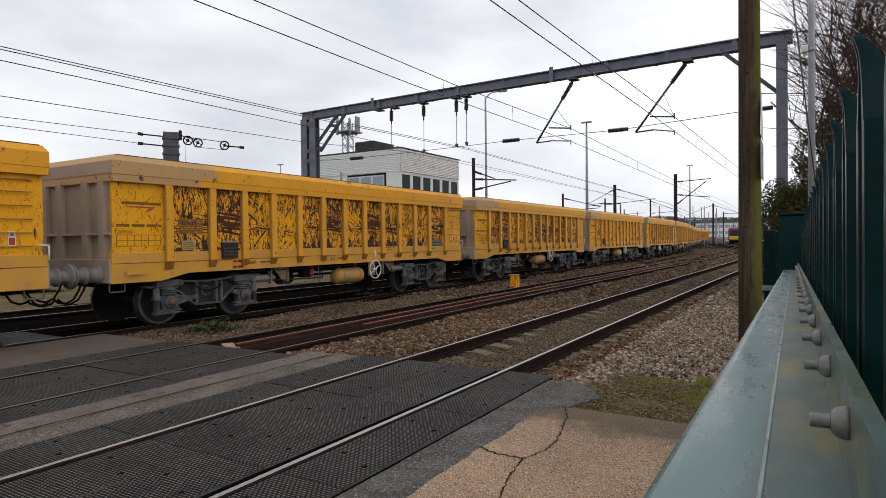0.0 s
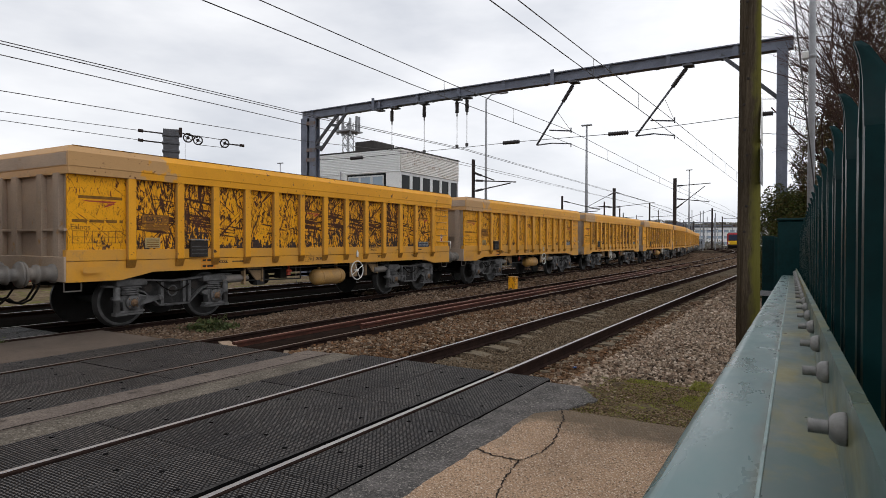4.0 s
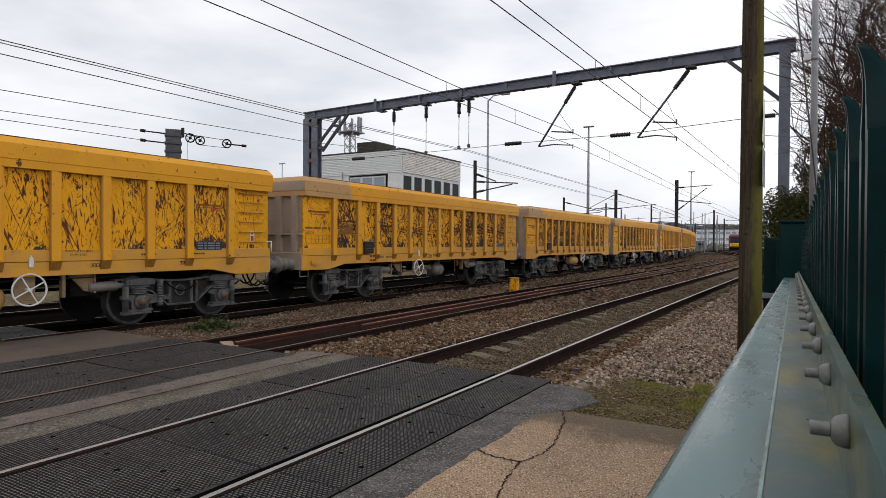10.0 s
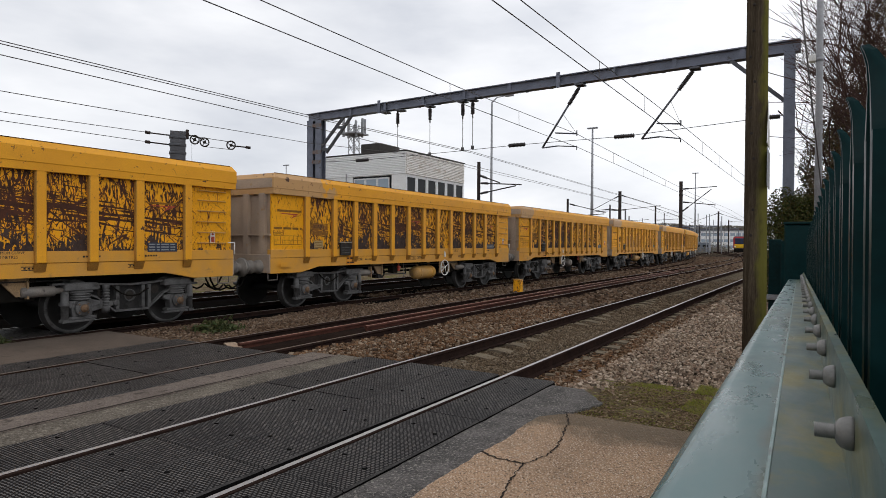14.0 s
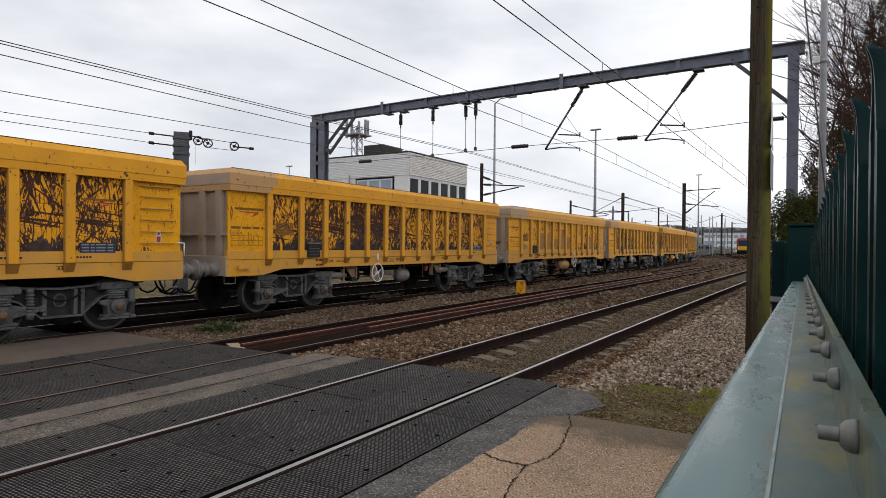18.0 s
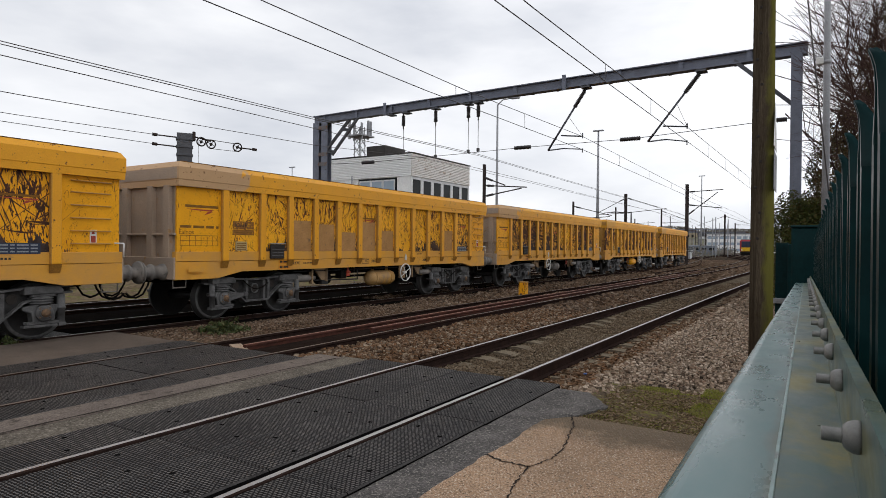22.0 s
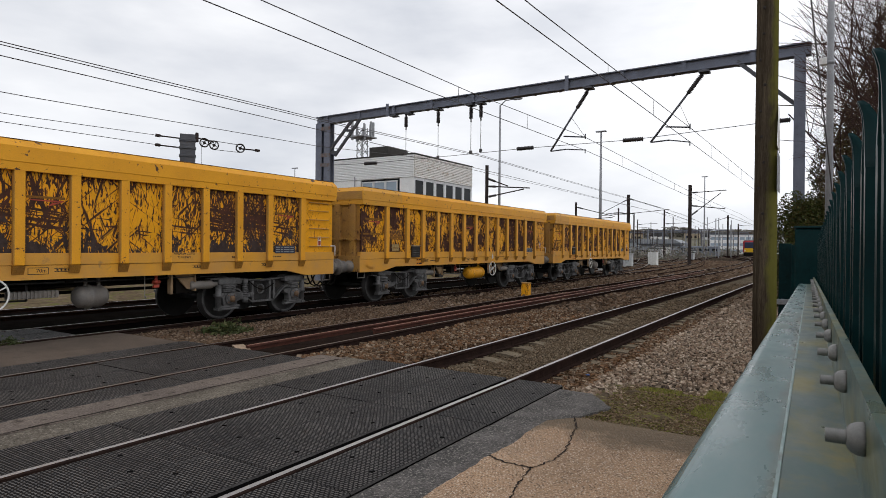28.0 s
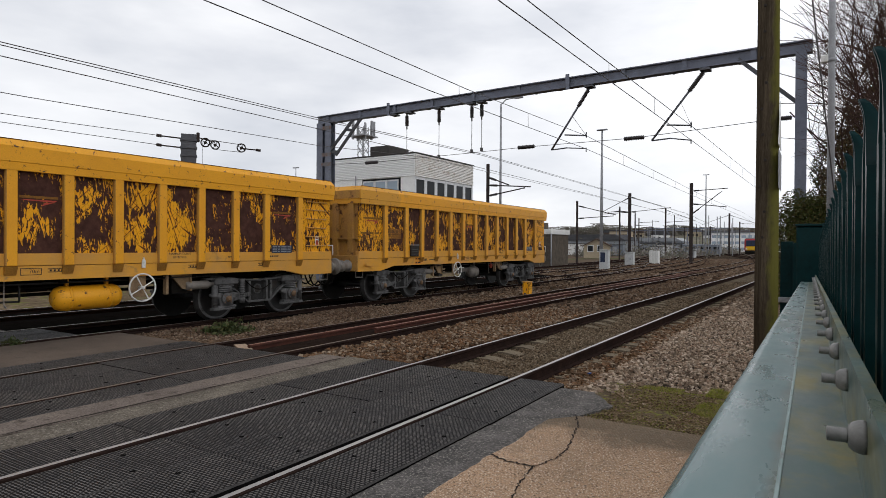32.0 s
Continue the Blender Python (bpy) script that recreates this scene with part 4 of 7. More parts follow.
    prism(bm, [(-0.20, 0.70), (0.20, 0.70), (0.17, 0.745), (-0.17, 0.745)], "x", 0.92, 1.11)


def end_damper(bm):
    # upright telescopic damper on its foot
    lathe(bm, (1.08, 0, 0.26), (0, 0, 1), [(0, 0.035), (0.02, 0.058), (0.23, 0.058), (0.235, 0.07), (0.27, 0.07), (0.275, 0.06), (0.46, 0.06), (0.48, 0.04)], 16)
    box(bm, 1.0, 1.14, -0.055, 0.055, 0.225, 0.275)


def trailing_arm(bm):
    prism(bm, [(0.10, 0.36), (0.60, 0.46), (0.62, 0.52), (0.34, 0.54), (0.12, 0.60)], "x", 0.99, 1.075)
    lathe(bm, (0.985, 0.60, 0.49), (1, 0, 0), [(0, 0.055), (0.10, 0.055), (0.105, 0.03)], 12)


def frame_hole(bm):
    # Black disc on the solid web: the dark of a hole put on as colour.
    lathe(bm, (0.974, 0, 0), (1, 0, 0), [(0, 0.085), (0.006, 0.08)], 14)


def hole_rim(bm):
    lathe(bm, (0.975, 0, 0), (1, 0, 0), [(0, 0.115), (0.022, 0.11), (0.024, 0.088), (0.0, 0.086)], 16)


def axlebox(bm):
    # housing with spring wings at both sides and a round cover
    prism(bm, [(-0.16, 0.31), (0.16, 0.31), (0.18, 0.46), (0.14, 0.58), (-0.14, 0.58), (-0.18, 0.46)], "x", 0.95, 1.11)
    for s in (-1, 1):
        prism(bm, [(s * 0.14, 0.44), (s * 0.30, 0.50), (s * 0.30, 0.55), (s * 0.12, 0.58)], "x", 0.93, 1.10)
    lathe(bm, (1.11, 0, 0.45), (1, 0, 0), [(0, 0.135), (0.04, 0.13), (0.045, 0.09), (0.066, 0.085)], 18)
    box(bm, 0.97, 1.12, -0.24, 0.24, 0.265, 0.312)


def keep_plate(bm):
    box(bm, 1.02, 1.14, -0.30, 0.20, 0.225, 0.262)


def spring(bm):
    # stacked coils, as one ribbed stem
    prof = [(0, 0.12)]
    for k in range(3):
        z = 0.025 + k * 0.04
        prof += [(z, 0.15), (z + 0.008, 0.178), (z + 0.024, 0.178), (z + 0.032, 0.15)]
    lathe(bm, (1.0, 0, 0.56), (0, 0, 1), prof + [(0.15, 0.12)], 20)


def damper(bm):
    # a small coil over a plunger
    prof = [(0, 0.062), (0.10, 0.062)]
    for k in range(6):
        z = 0.11 + k * 0.05
        prof += [(z, 0.045), (z + 0.011, 0.066), (z + 0.027, 0.066), (z + 0.038, 0.045)]
    lathe(bm, (1.06, 0, 0.34), (0, 0, 1), prof + [(0.41, 0.06), (0.50, 0.06)], 14)


def bogie_hose(bm):
    tube(bm, [(1.085, -0.40 + 0.1 * k, 0.80 - 0.16 * math.sin(k * math.pi / 7) - 0.012 * k) for k in range(8)], 0.014)


def hand_wheel(bm, c=(0, 0, 0), r=0.245):
    n = 28
    ring = []
    for k in range(n):
        a = k * math.tau / n
        ring.append([bm.verts.new((c[0] + 0.016 * math.cos(b), c[1] + math.cos(a) * (r + 0.016 * math.sin(b)), c[2] + math.sin(a) * (r + 0.016 * math.sin(b)))) for b in (0.8, 2.4, 3.9, 5.5)])
    for k in range(n):
        p, q = ring[k], ring[(k + 1) % n]
        for j in range(4):
            bm.faces.new((p[j], p[(j + 1) % 4], q[(j + 1) % 4], q[j])).smooth = True
    for k in range(4):
        a = k * math.tau / 4 + 0.5
        rod(bm, c, (c[0], c[1] + r * math.cos(a), c[2] + r * math.sin(a)), 0.011, 5)
    rod(bm, (c[0] - 0.12, c[1], c[2]), (c[0] + 0.03, c[1], c[2]), 0.03, 8)


def tank(bm):
    lathe(bm, (0.93, -0.57, 0.66), (0, 1, 0), [(0, 0.06), (0.02, 0.12), (0.07, 0.18), (0.14, 0.205), (1.0, 0.205), (1.07, 0.18), (1.12, 0.12), (1.14, 0.06)], 20)
    for y in (-0.36, 0.3):
        lathe(bm, (0.93, y, 0.66), (0, 1, 0), [(0, 0.213), (0.05, 0.213)], 20)
        box(bm, 0.9, 0.96, y, y + 0.05, 0.8, 1.05)


def drum(bm):
    lathe(bm, (0.9, -0.30, 0.66), (0, 1, 0), [(0, 0.05), (0.02, 0.12), (0.08, 0.18), (0.2, 0.19), (0.21, 0.21), (0.26, 0.21), (0.27, 0.19), (0.46, 0.185), (0.54, 0.13), (0.58, 0.05)], 20)
    for y in (-0.1, 0.12):
        box(bm, 0.87, 0.93, y - 0.02, y + 0.02, 0.82, 1.05)


def buffer(bm, s=1):
    lathe(bm, (0, 0, 0), (0, s, 0), [(0, 0.16), (0.06, 0.16), (0.07, 0.125), (0.26, 0.125), (0.27, 0.155), (0.31, 0.155), (0.32, 0.105), (0.46, 0.10), (0.47, 0.2), (0.50, 0.215), (0.512, 0.15)], 18)


MESH = {}
M_lip = surf("chipped_rim", (0.40, 0.18, 0.012), (0.10, 0.045, 0.02), 5, 0.7, spots=(0.05, 0.028, 0.018), spot_at=(0.48, 0.54), spot_scale=14)


def kept(name, material, build, *args, bevel=0.0):
    key = (name, material.name, args)
    if key not in MESH:
        MESH[key] = made(name, material, build, *args, bevel=bevel)
    return MESH[key]


M_orange = surf("orange_plate_paint", (0.70, 0.26, 0.015), (0.6, 0.22, 0.015), 6, 0.5, bump=0)
M_axlecap = surf("rusty_axle_cap", (0.20, 0.12, 0.07), (0.12, 0.085, 0.06), 20, 0.7)
MARK_BARS = [(0.02, 4), (0.34, 4), (0.66, 3), (0.92, 1)]


TAN_BAYS = (3, 4, 5, 6, 7, 11)


def wagon(panel_mat, body_mat, label, tank_at, wheel_at, tank_mat):
    w = thing("ballast_wagon", label, "wagon", "wagons of the yellow train")
    end_mat = M_end_rusty if panel_mat is M_wear_heavy else M_end
    part("coaming", kept("coaming", body_mat, coaming), w)
    for s in (-1, 1):
        part("end_coaming_dust", kept("end_coaming_dust", end_mat, lambda bm: box(bm, -1.27, 1.27, -0.003, 0.003, 2.80, 3.01)), w, (0, s * (HL + 0.0095), 0), "dust-caked tan end of the coaming")
    part("top_lip", kept("top_lip", M_lip, lambda bm: [box(bm, s * 1.235 - 0.02, s * 1.235 + 0.02, -HL + 0.1, HL - 0.1, 3.122, 3.136) for s in (-1, 1)]), w)
    part("solebar", kept("solebar", M_sole, solebar, bevel=0.006), w)
    part("solebar", kept("solebar_far", body_mat, solebar_far), w)
    edges = [-HL + 0.03] + RIBS + [HL - 0.03]
    rib = kept("rib", M_body, rib_points, bevel=0.012)
    # Rib faces towards -y take a darker, tanner tone than the rest.
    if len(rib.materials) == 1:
        rib.materials.append(M_rib_side)
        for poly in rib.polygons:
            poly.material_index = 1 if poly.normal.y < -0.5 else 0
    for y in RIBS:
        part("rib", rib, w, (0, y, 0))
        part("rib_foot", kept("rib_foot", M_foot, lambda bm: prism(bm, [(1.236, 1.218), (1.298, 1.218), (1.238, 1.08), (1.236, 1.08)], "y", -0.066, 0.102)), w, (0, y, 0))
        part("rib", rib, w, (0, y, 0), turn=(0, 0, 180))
    for i, (a, b) in enumerate(zip(edges, edges[1:])):
        width = round(b - a, 3)
        mat = panel_mat if 0 < i < 13 else M_wear_flaked if panel_mat is M_wear_heavy else M_wear_clean
        part("side_panel", kept("side_panel", mat, panel_form(width)), w, (1.195, (a + b) / 2, 2.07))
        if panel_mat is M_wear_dusty and i in TAN_BAYS:
            tall = 0.62 + 0.16 * math.sin(i * 2.3)
            part("primer_patch", made("primer_patch", M_primer, lambda bm: box(bm, 0, 0.003, -width / 2 + 0.101, width / 2 - 0.101, 0, tall)), w, (1.2172, (a + b) / 2, 1.412), "flat tan primer patch")
    part("side_wall", kept("side_wall", M_yellow_dusty, lambda bm: box(bm, -1.217, -1.175, -HL + 0.03, HL - 0.03, 1.3, 2.68)), w)
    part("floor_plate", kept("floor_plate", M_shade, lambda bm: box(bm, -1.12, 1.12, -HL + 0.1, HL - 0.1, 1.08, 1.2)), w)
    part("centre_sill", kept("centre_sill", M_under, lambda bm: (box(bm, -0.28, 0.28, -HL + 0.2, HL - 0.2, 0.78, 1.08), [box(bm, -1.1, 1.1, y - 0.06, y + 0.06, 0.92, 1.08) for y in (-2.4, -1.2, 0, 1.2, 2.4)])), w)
    for s in (-1, 1):
        part("end_wall", kept("end_wall", end_mat, end_wall), w, (0, s * (HL - 0.10), 0))
        for x in (-0.95, -0.42, 0.42, 0.95):
            part("end_post", kept("end_post", end_mat, end_post), w, (x, s * (HL - 0.07), 0), turn=(0, 0, 0 if s < 0 else 180))
        part("end_shelf", kept("end_shelf", end_mat, lambda bm: box(bm, -1.2, 1.2, -0.10, 0.06, 1.72, 1.76), bevel=0.006), w, (0, s * (HL - 0.09), 0))
        part("headstock", kept("headstock", end_mat, lambda bm: box(bm, -1.22, 1.22, -0.08, 0.08, 0.88, 1.30), bevel=0.01), w, (0, s * (HL - 0.05), 0))
        for x in (-0.88, 0.88):
            part("buffer", kept("buffer", M_buffer, buffer), w, (x, s * HL, 1.02), turn=(0, 0, 0 if s > 0 else 180))
        facing = (0, 0, 0 if s > 0 else 180)
        part("coupling", kept("coupling", M_under, lambda bm: lathe(bm, (0, 0, 0.95), (0, 1, -0.1), [(0, 0.05), (0.1, 0.05), (0.12, 0.08), (0.3, 0.08), (0.32, 0.05), (0.5, 0.05)], 10)), w, (0, s * HL, 0), turn=facing)
        for x in (-0.35, 0.3, 0.45):
            part("air_hose", kept("air_hose", M_under, tube, ((0, 0.0, 0.92), (0, 0.06, 0.74), (0, 0.16, 0.58), (0, 0.3, 0.52), (0, 0.42, 0.55), (0, 0.5, 0.62)), 0.02), w, (x, s * HL, 0), turn=facing)
        part("step", kept("step", M_buffer, lambda bm: [rod(bm, p, q, 0.013, 6) for p, q in (((1.12, -0.3, 0.9), (1.12, -0.3, 0.72)), ((1.12, -0.3, 0.72), (1.12, -0.02, 0.72)), ((1.12, -0.02, 0.72), (1.12, -0.02, 0.9)))]), w, (0, s * HL + (0 if s > 0 else 0.32), 0))
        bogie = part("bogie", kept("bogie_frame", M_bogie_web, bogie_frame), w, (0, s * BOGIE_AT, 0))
        for side in (1, -1):
            part("top_flange", kept("top_flange", M_bogie, flange, tuple(TOP_LINE), 0.012, side), bogie)
            part("low_flange", kept("low_flange", M_bogie, flange, tuple(LOW_LINE), -0.012, side), bogie)
        for y in (-0.26, 0.22, 0.34):
            part("web_post", kept("web_post", M_bogie, web_post), bogie, (0, y, 0))
        for y in (-AXLE, AXLE):
            wheel_mesh = kept("wheelset", M_tyre, wheelset)
            if len(wheel_mesh.materials) == 1:
                wheel_mesh.materials.append(M_bogie)
                for poly in wheel_mesh.polygons:
                    if abs(poly.center.x) > 0.79 and math.hypot(poly.center.y, poly.center.z) > 0.41:
                        poly.material_index = 1
            part("wheelset", wheel_mesh, bogie, (0, y, R_WHEEL))
            for turn in (0, 180):
                part("axlebox", kept("axlebox", M_bogie, axlebox, bevel=0.008), bogie, (0, y, 0), turn=(0, 0, turn))
            part("spring_hat", kept("spring_hat", M_bogie, spring_hat, bevel=0.012), bogie, (0, y, 0))
            out = math.copysign(1, y)
            part("end_damper", kept("end_damper", M_bogie, end_damper), bogie, (0, y + out * 0.27, 0))
            if y < 0:
                part("trailing_arm", kept("trailing_arm", M_bogie, trailing_arm, bevel=0.006), bogie, (0, y, 0))
            part("keep_plate", kept("keep_plate", M_bogie, keep_plate, bevel=0.006), bogie, (0, y, 0))
            part("axle_cap", kept("axle_cap", M_axlecap, lambda bm: (lathe(bm, (1.176, 0, 0.45), (1, 0, 0), [(0, 0.07), (0.02, 0.065), (0.022, 0.03), (0.03, 0.03)], 12), [lathe(bm, (1.15, 0.1 * math.cos(a), 0.45 + 0.1 * math.sin(a)), (1, 0, 0), [(0, 0.014), (0.015, 0.012)], 6) for a in (0.8, 2.4, 3.9, 5.5)])), bogie, (0, y, 0))
            part("spring", kept("spring", M_bogie, spring), bogie, (0, y, 0))
        if s > 0:
            part("damper", kept("damper", M_bogie, damper), bogie, (0, -AXLE + 0.42, 0))
        part("bogie_hose", kept("bogie_hose", M_under, bogie_hose), bogie)
        for y, z in ((-0.50, 0.68), (0.0, 0.6), (0.50, 0.68)):
            part("frame_hole", kept("frame_hole", M_black, frame_hole), bogie, (0, y, z))
        part("hole_rim", kept("hole_rim", M_bogie, hole_rim), bogie, (0, 0, 0.6))
        # yoke beside the bogie and the grey brake cylinder that reaches to it
        part("yoke", kept("yoke", M_dirt_tan, lambda bm: (prism(bm, [(-0.20, 1.0), (0.22, 1.0), (0.22, 0.70), (0.08, 0.70)], "x", 1.02, 1.06), box(bm, 0.98, 1.10, 0.22, 0.25, 0.66, 1.0), box(bm, 1.0, 1.1, -0.30, -0.25, 0.62, 1.0))), w, (0, s * 2.12, 0))
        part("brake_cylinder", kept("brake_cylinder", M_buffer, lambda bm: (lathe(bm, (1.04, -0.36, 0.76), (0, 1, 0), [(0, 0.05), (0.02, 0.085), (0.5, 0.085), (0.52, 0.05), (0.72, 0.045)], 14))), w, (0, s * 2.62, 0))
    part("air_tank", kept("air_tank", tank_mat, tank if wheel_at > 0 else drum), w, (0, tank_at, 0))
    part("hand_wheel", kept("hand_wheel", M_white, hand_wheel), w, (1.27, wheel_at, 0.79), "white hand brake wheel")
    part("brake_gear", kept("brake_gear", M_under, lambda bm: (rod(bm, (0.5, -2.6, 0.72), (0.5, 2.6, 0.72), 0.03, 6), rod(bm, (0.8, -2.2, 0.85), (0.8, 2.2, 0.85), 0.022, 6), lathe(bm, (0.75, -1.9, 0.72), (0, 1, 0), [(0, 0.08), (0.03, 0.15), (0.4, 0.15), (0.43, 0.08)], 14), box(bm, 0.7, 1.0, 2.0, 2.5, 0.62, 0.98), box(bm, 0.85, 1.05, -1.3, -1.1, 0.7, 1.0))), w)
    part("wheel_plate", kept("wheel_plate", M_dirt_tan, lambda bm: box(bm, 1.14, 1.17, -0.17, 0.13, 0.62, 1.0), bevel=0.006), w, (0, wheel_at, 0))
    part("brake_lever", kept("brake_lever", M_white, lambda bm: prism(bm, [(-0.03, 1.14), (0.03, 1.14), (0.035, 1.26), (0.0, 1.33), (-0.03, 1.26)], "x", 1.237, 1.262)), w, (0, wheel_at + 0.03, 0), "white painted brake lever on the sill")
    part("air_valve", kept("air_valve", M_red, lambda bm: (rod(bm, (1.05, 0, 0.98), (1.05, 0, 0.80), 0.03, 8), rod(bm, (1.06, -0.07, 0.86), (1.06, 0.07, 0.86), 0.035, 8), box(bm, 1.04, 1.08, -0.06, 0.05, 0.76, 0.82))), w, (0, -1.05 if wheel_at > 0 else 1.55, 0), "red air valve under the sole plate")
    part("release_wire", kept("release_wire", M_buffer, lambda bm: (rod(bm, (1.1, 0, 1.0), (1.1, 0, 0.62), 0.008, 5), rod(bm, (1.1, 0, 0.62), (1.1, 0.03, 0.58), 0.016, 5))), w, (0, -0.85 if wheel_at > 0 else 1.3, 0))
    if wheel_at < 0:
        part("cooler", kept("cooler", M_buffer, lambda bm: (box(bm, 0.94, 1.06, -0.42, 0.30, 0.70, 0.80), [box(bm, 0.92, 1.08, y, y + 0.02, 0.69, 0.81) for y in np.arange(-0.42, 0.3, 0.06)])), w, (0, -0.45, 0))
    part("info_plate", kept("info_plate", M_navy_plate, lambda bm: box(bm, 0, 0.004, -0.30, 0.30, -0.085, 0.085)), w, (1.2365, HL - 1.62, 1.47), "dark blue data plate")
    for k in range(3):
        part("plate_bar", kept("white_bars", M_plate_grey, lambda bm: [box(bm, 0, 0.002, y, y + l, 0, 0.022) for y, l in ((-0.27, 0.12), (-0.12, 0.06), (-0.03, 0.16), (0.16, 0.1))]), w, (1.2408, HL - 1.62, 1.41 + k * 0.05))
    part("warning_label", kept("warning_label", M_white, lambda bm: box(bm, 0, 0.003, -0.055, 0.055, -0.12, 0.12)), w, (1.2185, HL - 0.5, 1.66), "small white and red warning label")
    part("label_bar", kept("label_bar", M_red, lambda bm: box(bm, 0, 0.002, -0.04, 0.04, -0.09, 0.02)), w, (1.2216, HL - 0.5, 1.66))
    part("label_triangle", kept("label_triangle", M_red, lambda bm: prism(bm, [(-0.035, 0.05), (0.035, 0.05), (0, 0.105)], "x", 0, 0.002)), w, (1.2216, HL - 0.5, 1.66))
    for z in (1.55, 1.76, 1.97, 2.18, 2.39, 2.58):
        part("ladder_rung", kept("ladder_rung", M_yellow_dusty, lambda bm: rod(bm, (0, -0.33, 0), (0, 0.33, 0), 0.012, 6)), w, (1.255, HL - 0.55, z))
    part("grab_handle", kept("grab_handle", M_white, lambda bm: (rod(bm, (0, -0.12, 0), (0, 0.05, 0), 0.012, 6), rod(bm, (0, 0.05, 0), (0, 0.05, -0.24), 0.012, 6))), w, (1.27, HL - 0.05, 1.56))
    part("card_holder", kept("card_holder", M_black, lambda bm: box(bm, 0, 0.05, -0.20, 0.20, -0.16, 0.16), bevel=0.006), w, (1.235, -HL + 2.50, 1.41))
    part("data_plate", kept("data_plate", M_sole, lambda bm: box(bm, 0, 0.004, -0.17, 0.17, -0.05, 0.05)), w, (1.3, -HL + 0.4, 1.07))
    for z in (-0.1, -0.03, 0.04):
        part("card_slat", kept("card_slat", M_bogie, lambda bm: box(bm, 0.0505, 0.056, -0.17, 0.17, 0, 0.014)), w, (1.235, -HL + 2.50, 1.41 + z))
    part("holder_cap", kept("holder_cap", M_galv, lambda bm: box(bm, 0, 0.07, -0.21, 0.21, 0, 0.02)), w, (1.235, -HL + 2.50, 1.575))
    for z in (1.175, 1.06):
        part("data_plate", kept("orange_plate", M_orange, lambda bm: (box(bm, 0, 0.004, -0.17, 0.17, -0.045, 0.045))), w, (1.2265, -HL + 2.75, z), "small orange data plate")
        part("plate_bar", kept("plate_bar", M_black, lambda bm: [box(bm, 0.0045, 0.006, y, y + l, -0.02, 0.02) for y, l in ((-0.14, 0.08), (-0.03, 0.15))]), w, (1.2265, -HL + 2.75, z))
    for s in (-1, 1):
        part("brake_hose", kept("brake_hose", M_under, lambda bm: [rod(bm, p, q, 0.018, 6) for p, q in (((0.9, -0.2, 0.95), (0.95, -0.05, 0.7)), ((0.95, -0.05, 0.7), (0.95, 0.2, 0.62)), ((0.95, 0.2, 0.62), (0.92, 0.5, 0.75)))]), w, (0, s * 2.1, 0))
    part("pipe_run", kept("pipe_run", M_tyre, lambda bm: [rod(bm, p, q, 0.016, 6) for p, q in (((1.05, -3.0, 0.93), (1.05, 3.0, 0.93)), ((1.0, -2.4, 0.93), (1.0, -2.4, 0.7)), ((1.0, -0.6, 0.93), (1.0, -0.6, 0.66)), ((1.0, -2.4, 0.7), (1.0, -0.6, 0.66)))] + [box(bm, 0.92, 1.04, -2.0, -1.78, 0.58, 0.9)]), w)
    # lettering: a faded operator's mark of bars, the class name, and bars for the running number
    for x0, n in MARK_BARS:
        part("number_bar", kept("number_bar", M_faint, word_bar, n * 0.062, 0.05), w, (1.2175, -HL + 0.08 + x0 * 0.9, 1.87))
    part("operator_mark", kept("operator_mark", M_red, lambda bm: (prism(bm, [(0, 0.0), (0.62, 0.0), (0.56, -0.035), (0.12, -0.02)], "x", 0, 0.002), prism(bm, [(0.48, -0.04), (0.60, -0.04), (0.38, -0.12)], "x", 0, 0.002))), w, (1.2175, -HL + 0.24, 2.24))
    for bay in (6, 12):
        yb_ = -HL + 2.06 + 0.82 * (bay - 2) + 0.41 if bay < 12 else -HL + 10.75
        part("operator_mark", kept("operator_mark_small", M_red, lambda bm: (prism(bm, [(-0.28, 0.0), (0.28, 0.0), (0.24, -0.03), (-0.16, -0.015)], "x", 0, 0.002), prism(bm, [(0.10, -0.035), (0.22, -0.035), (0.04, -0.10)], "x", 0, 0.002))), w, (1.2206, yb_, 2.24))
        part("operator_word", kept("operator_word_small", M_faint, word_bar, 0.56, 0.038), w, (1.2206, yb_ - 0.27, 2.26))
    part("curve_plate", kept("curve_plate", M_black, lambda bm: [box(bm, 0, 0.002, a, b, c, d) for a, b, c, d in ((-0.15, 0.15, 0.045, 0.055), (-0.15, 0.15, -0.055, -0.045), (-0.15, -0.14, -0.045, 0.045), (0.14, 0.15, -0.045, 0.045))]), w, (1.2265, -HL + 5.65, 1.13))
    part("curve_text", SMALL_TEXT["70m"], w, (1.2265, -HL + 5.62, 1.105), turn=(90, 0, 90))
    part("metres_text", SMALL_TEXT["70 METRES"], w, (1.2362, -HL + 8.05, 1.30), turn=(90, 0, 90))
    part("curve_words", SMALL_TEXT["MINIMUM CURVE"], w, (1.2362, -HL + 7.97, 1.365), turn=(90, 0, 90))
    for z, hgt in ((1.88, 0.16), (1.755, 0.115)):
        part("type_panel", kept("type_panel", M_brown_panel, word_bar, 0.54, hgt), w, (1.2164, -HL + 1.33, z), "worn brown stencilled panel")
    if tank_at > 0.455:
        part("address_label", kept("address_label", M_plate_pale, word_bar, 0.30, 0.19), w, (1.2364, -HL + 1.38, 1.43), "faded pale paper label")
        for z in (1.45, 1.49, 1.53, 1.57):
            part("plate_bar", kept("address_bar", M_faint, word_bar, 0.24, 0.014), w, (1.2388, -HL + 1.41, z))
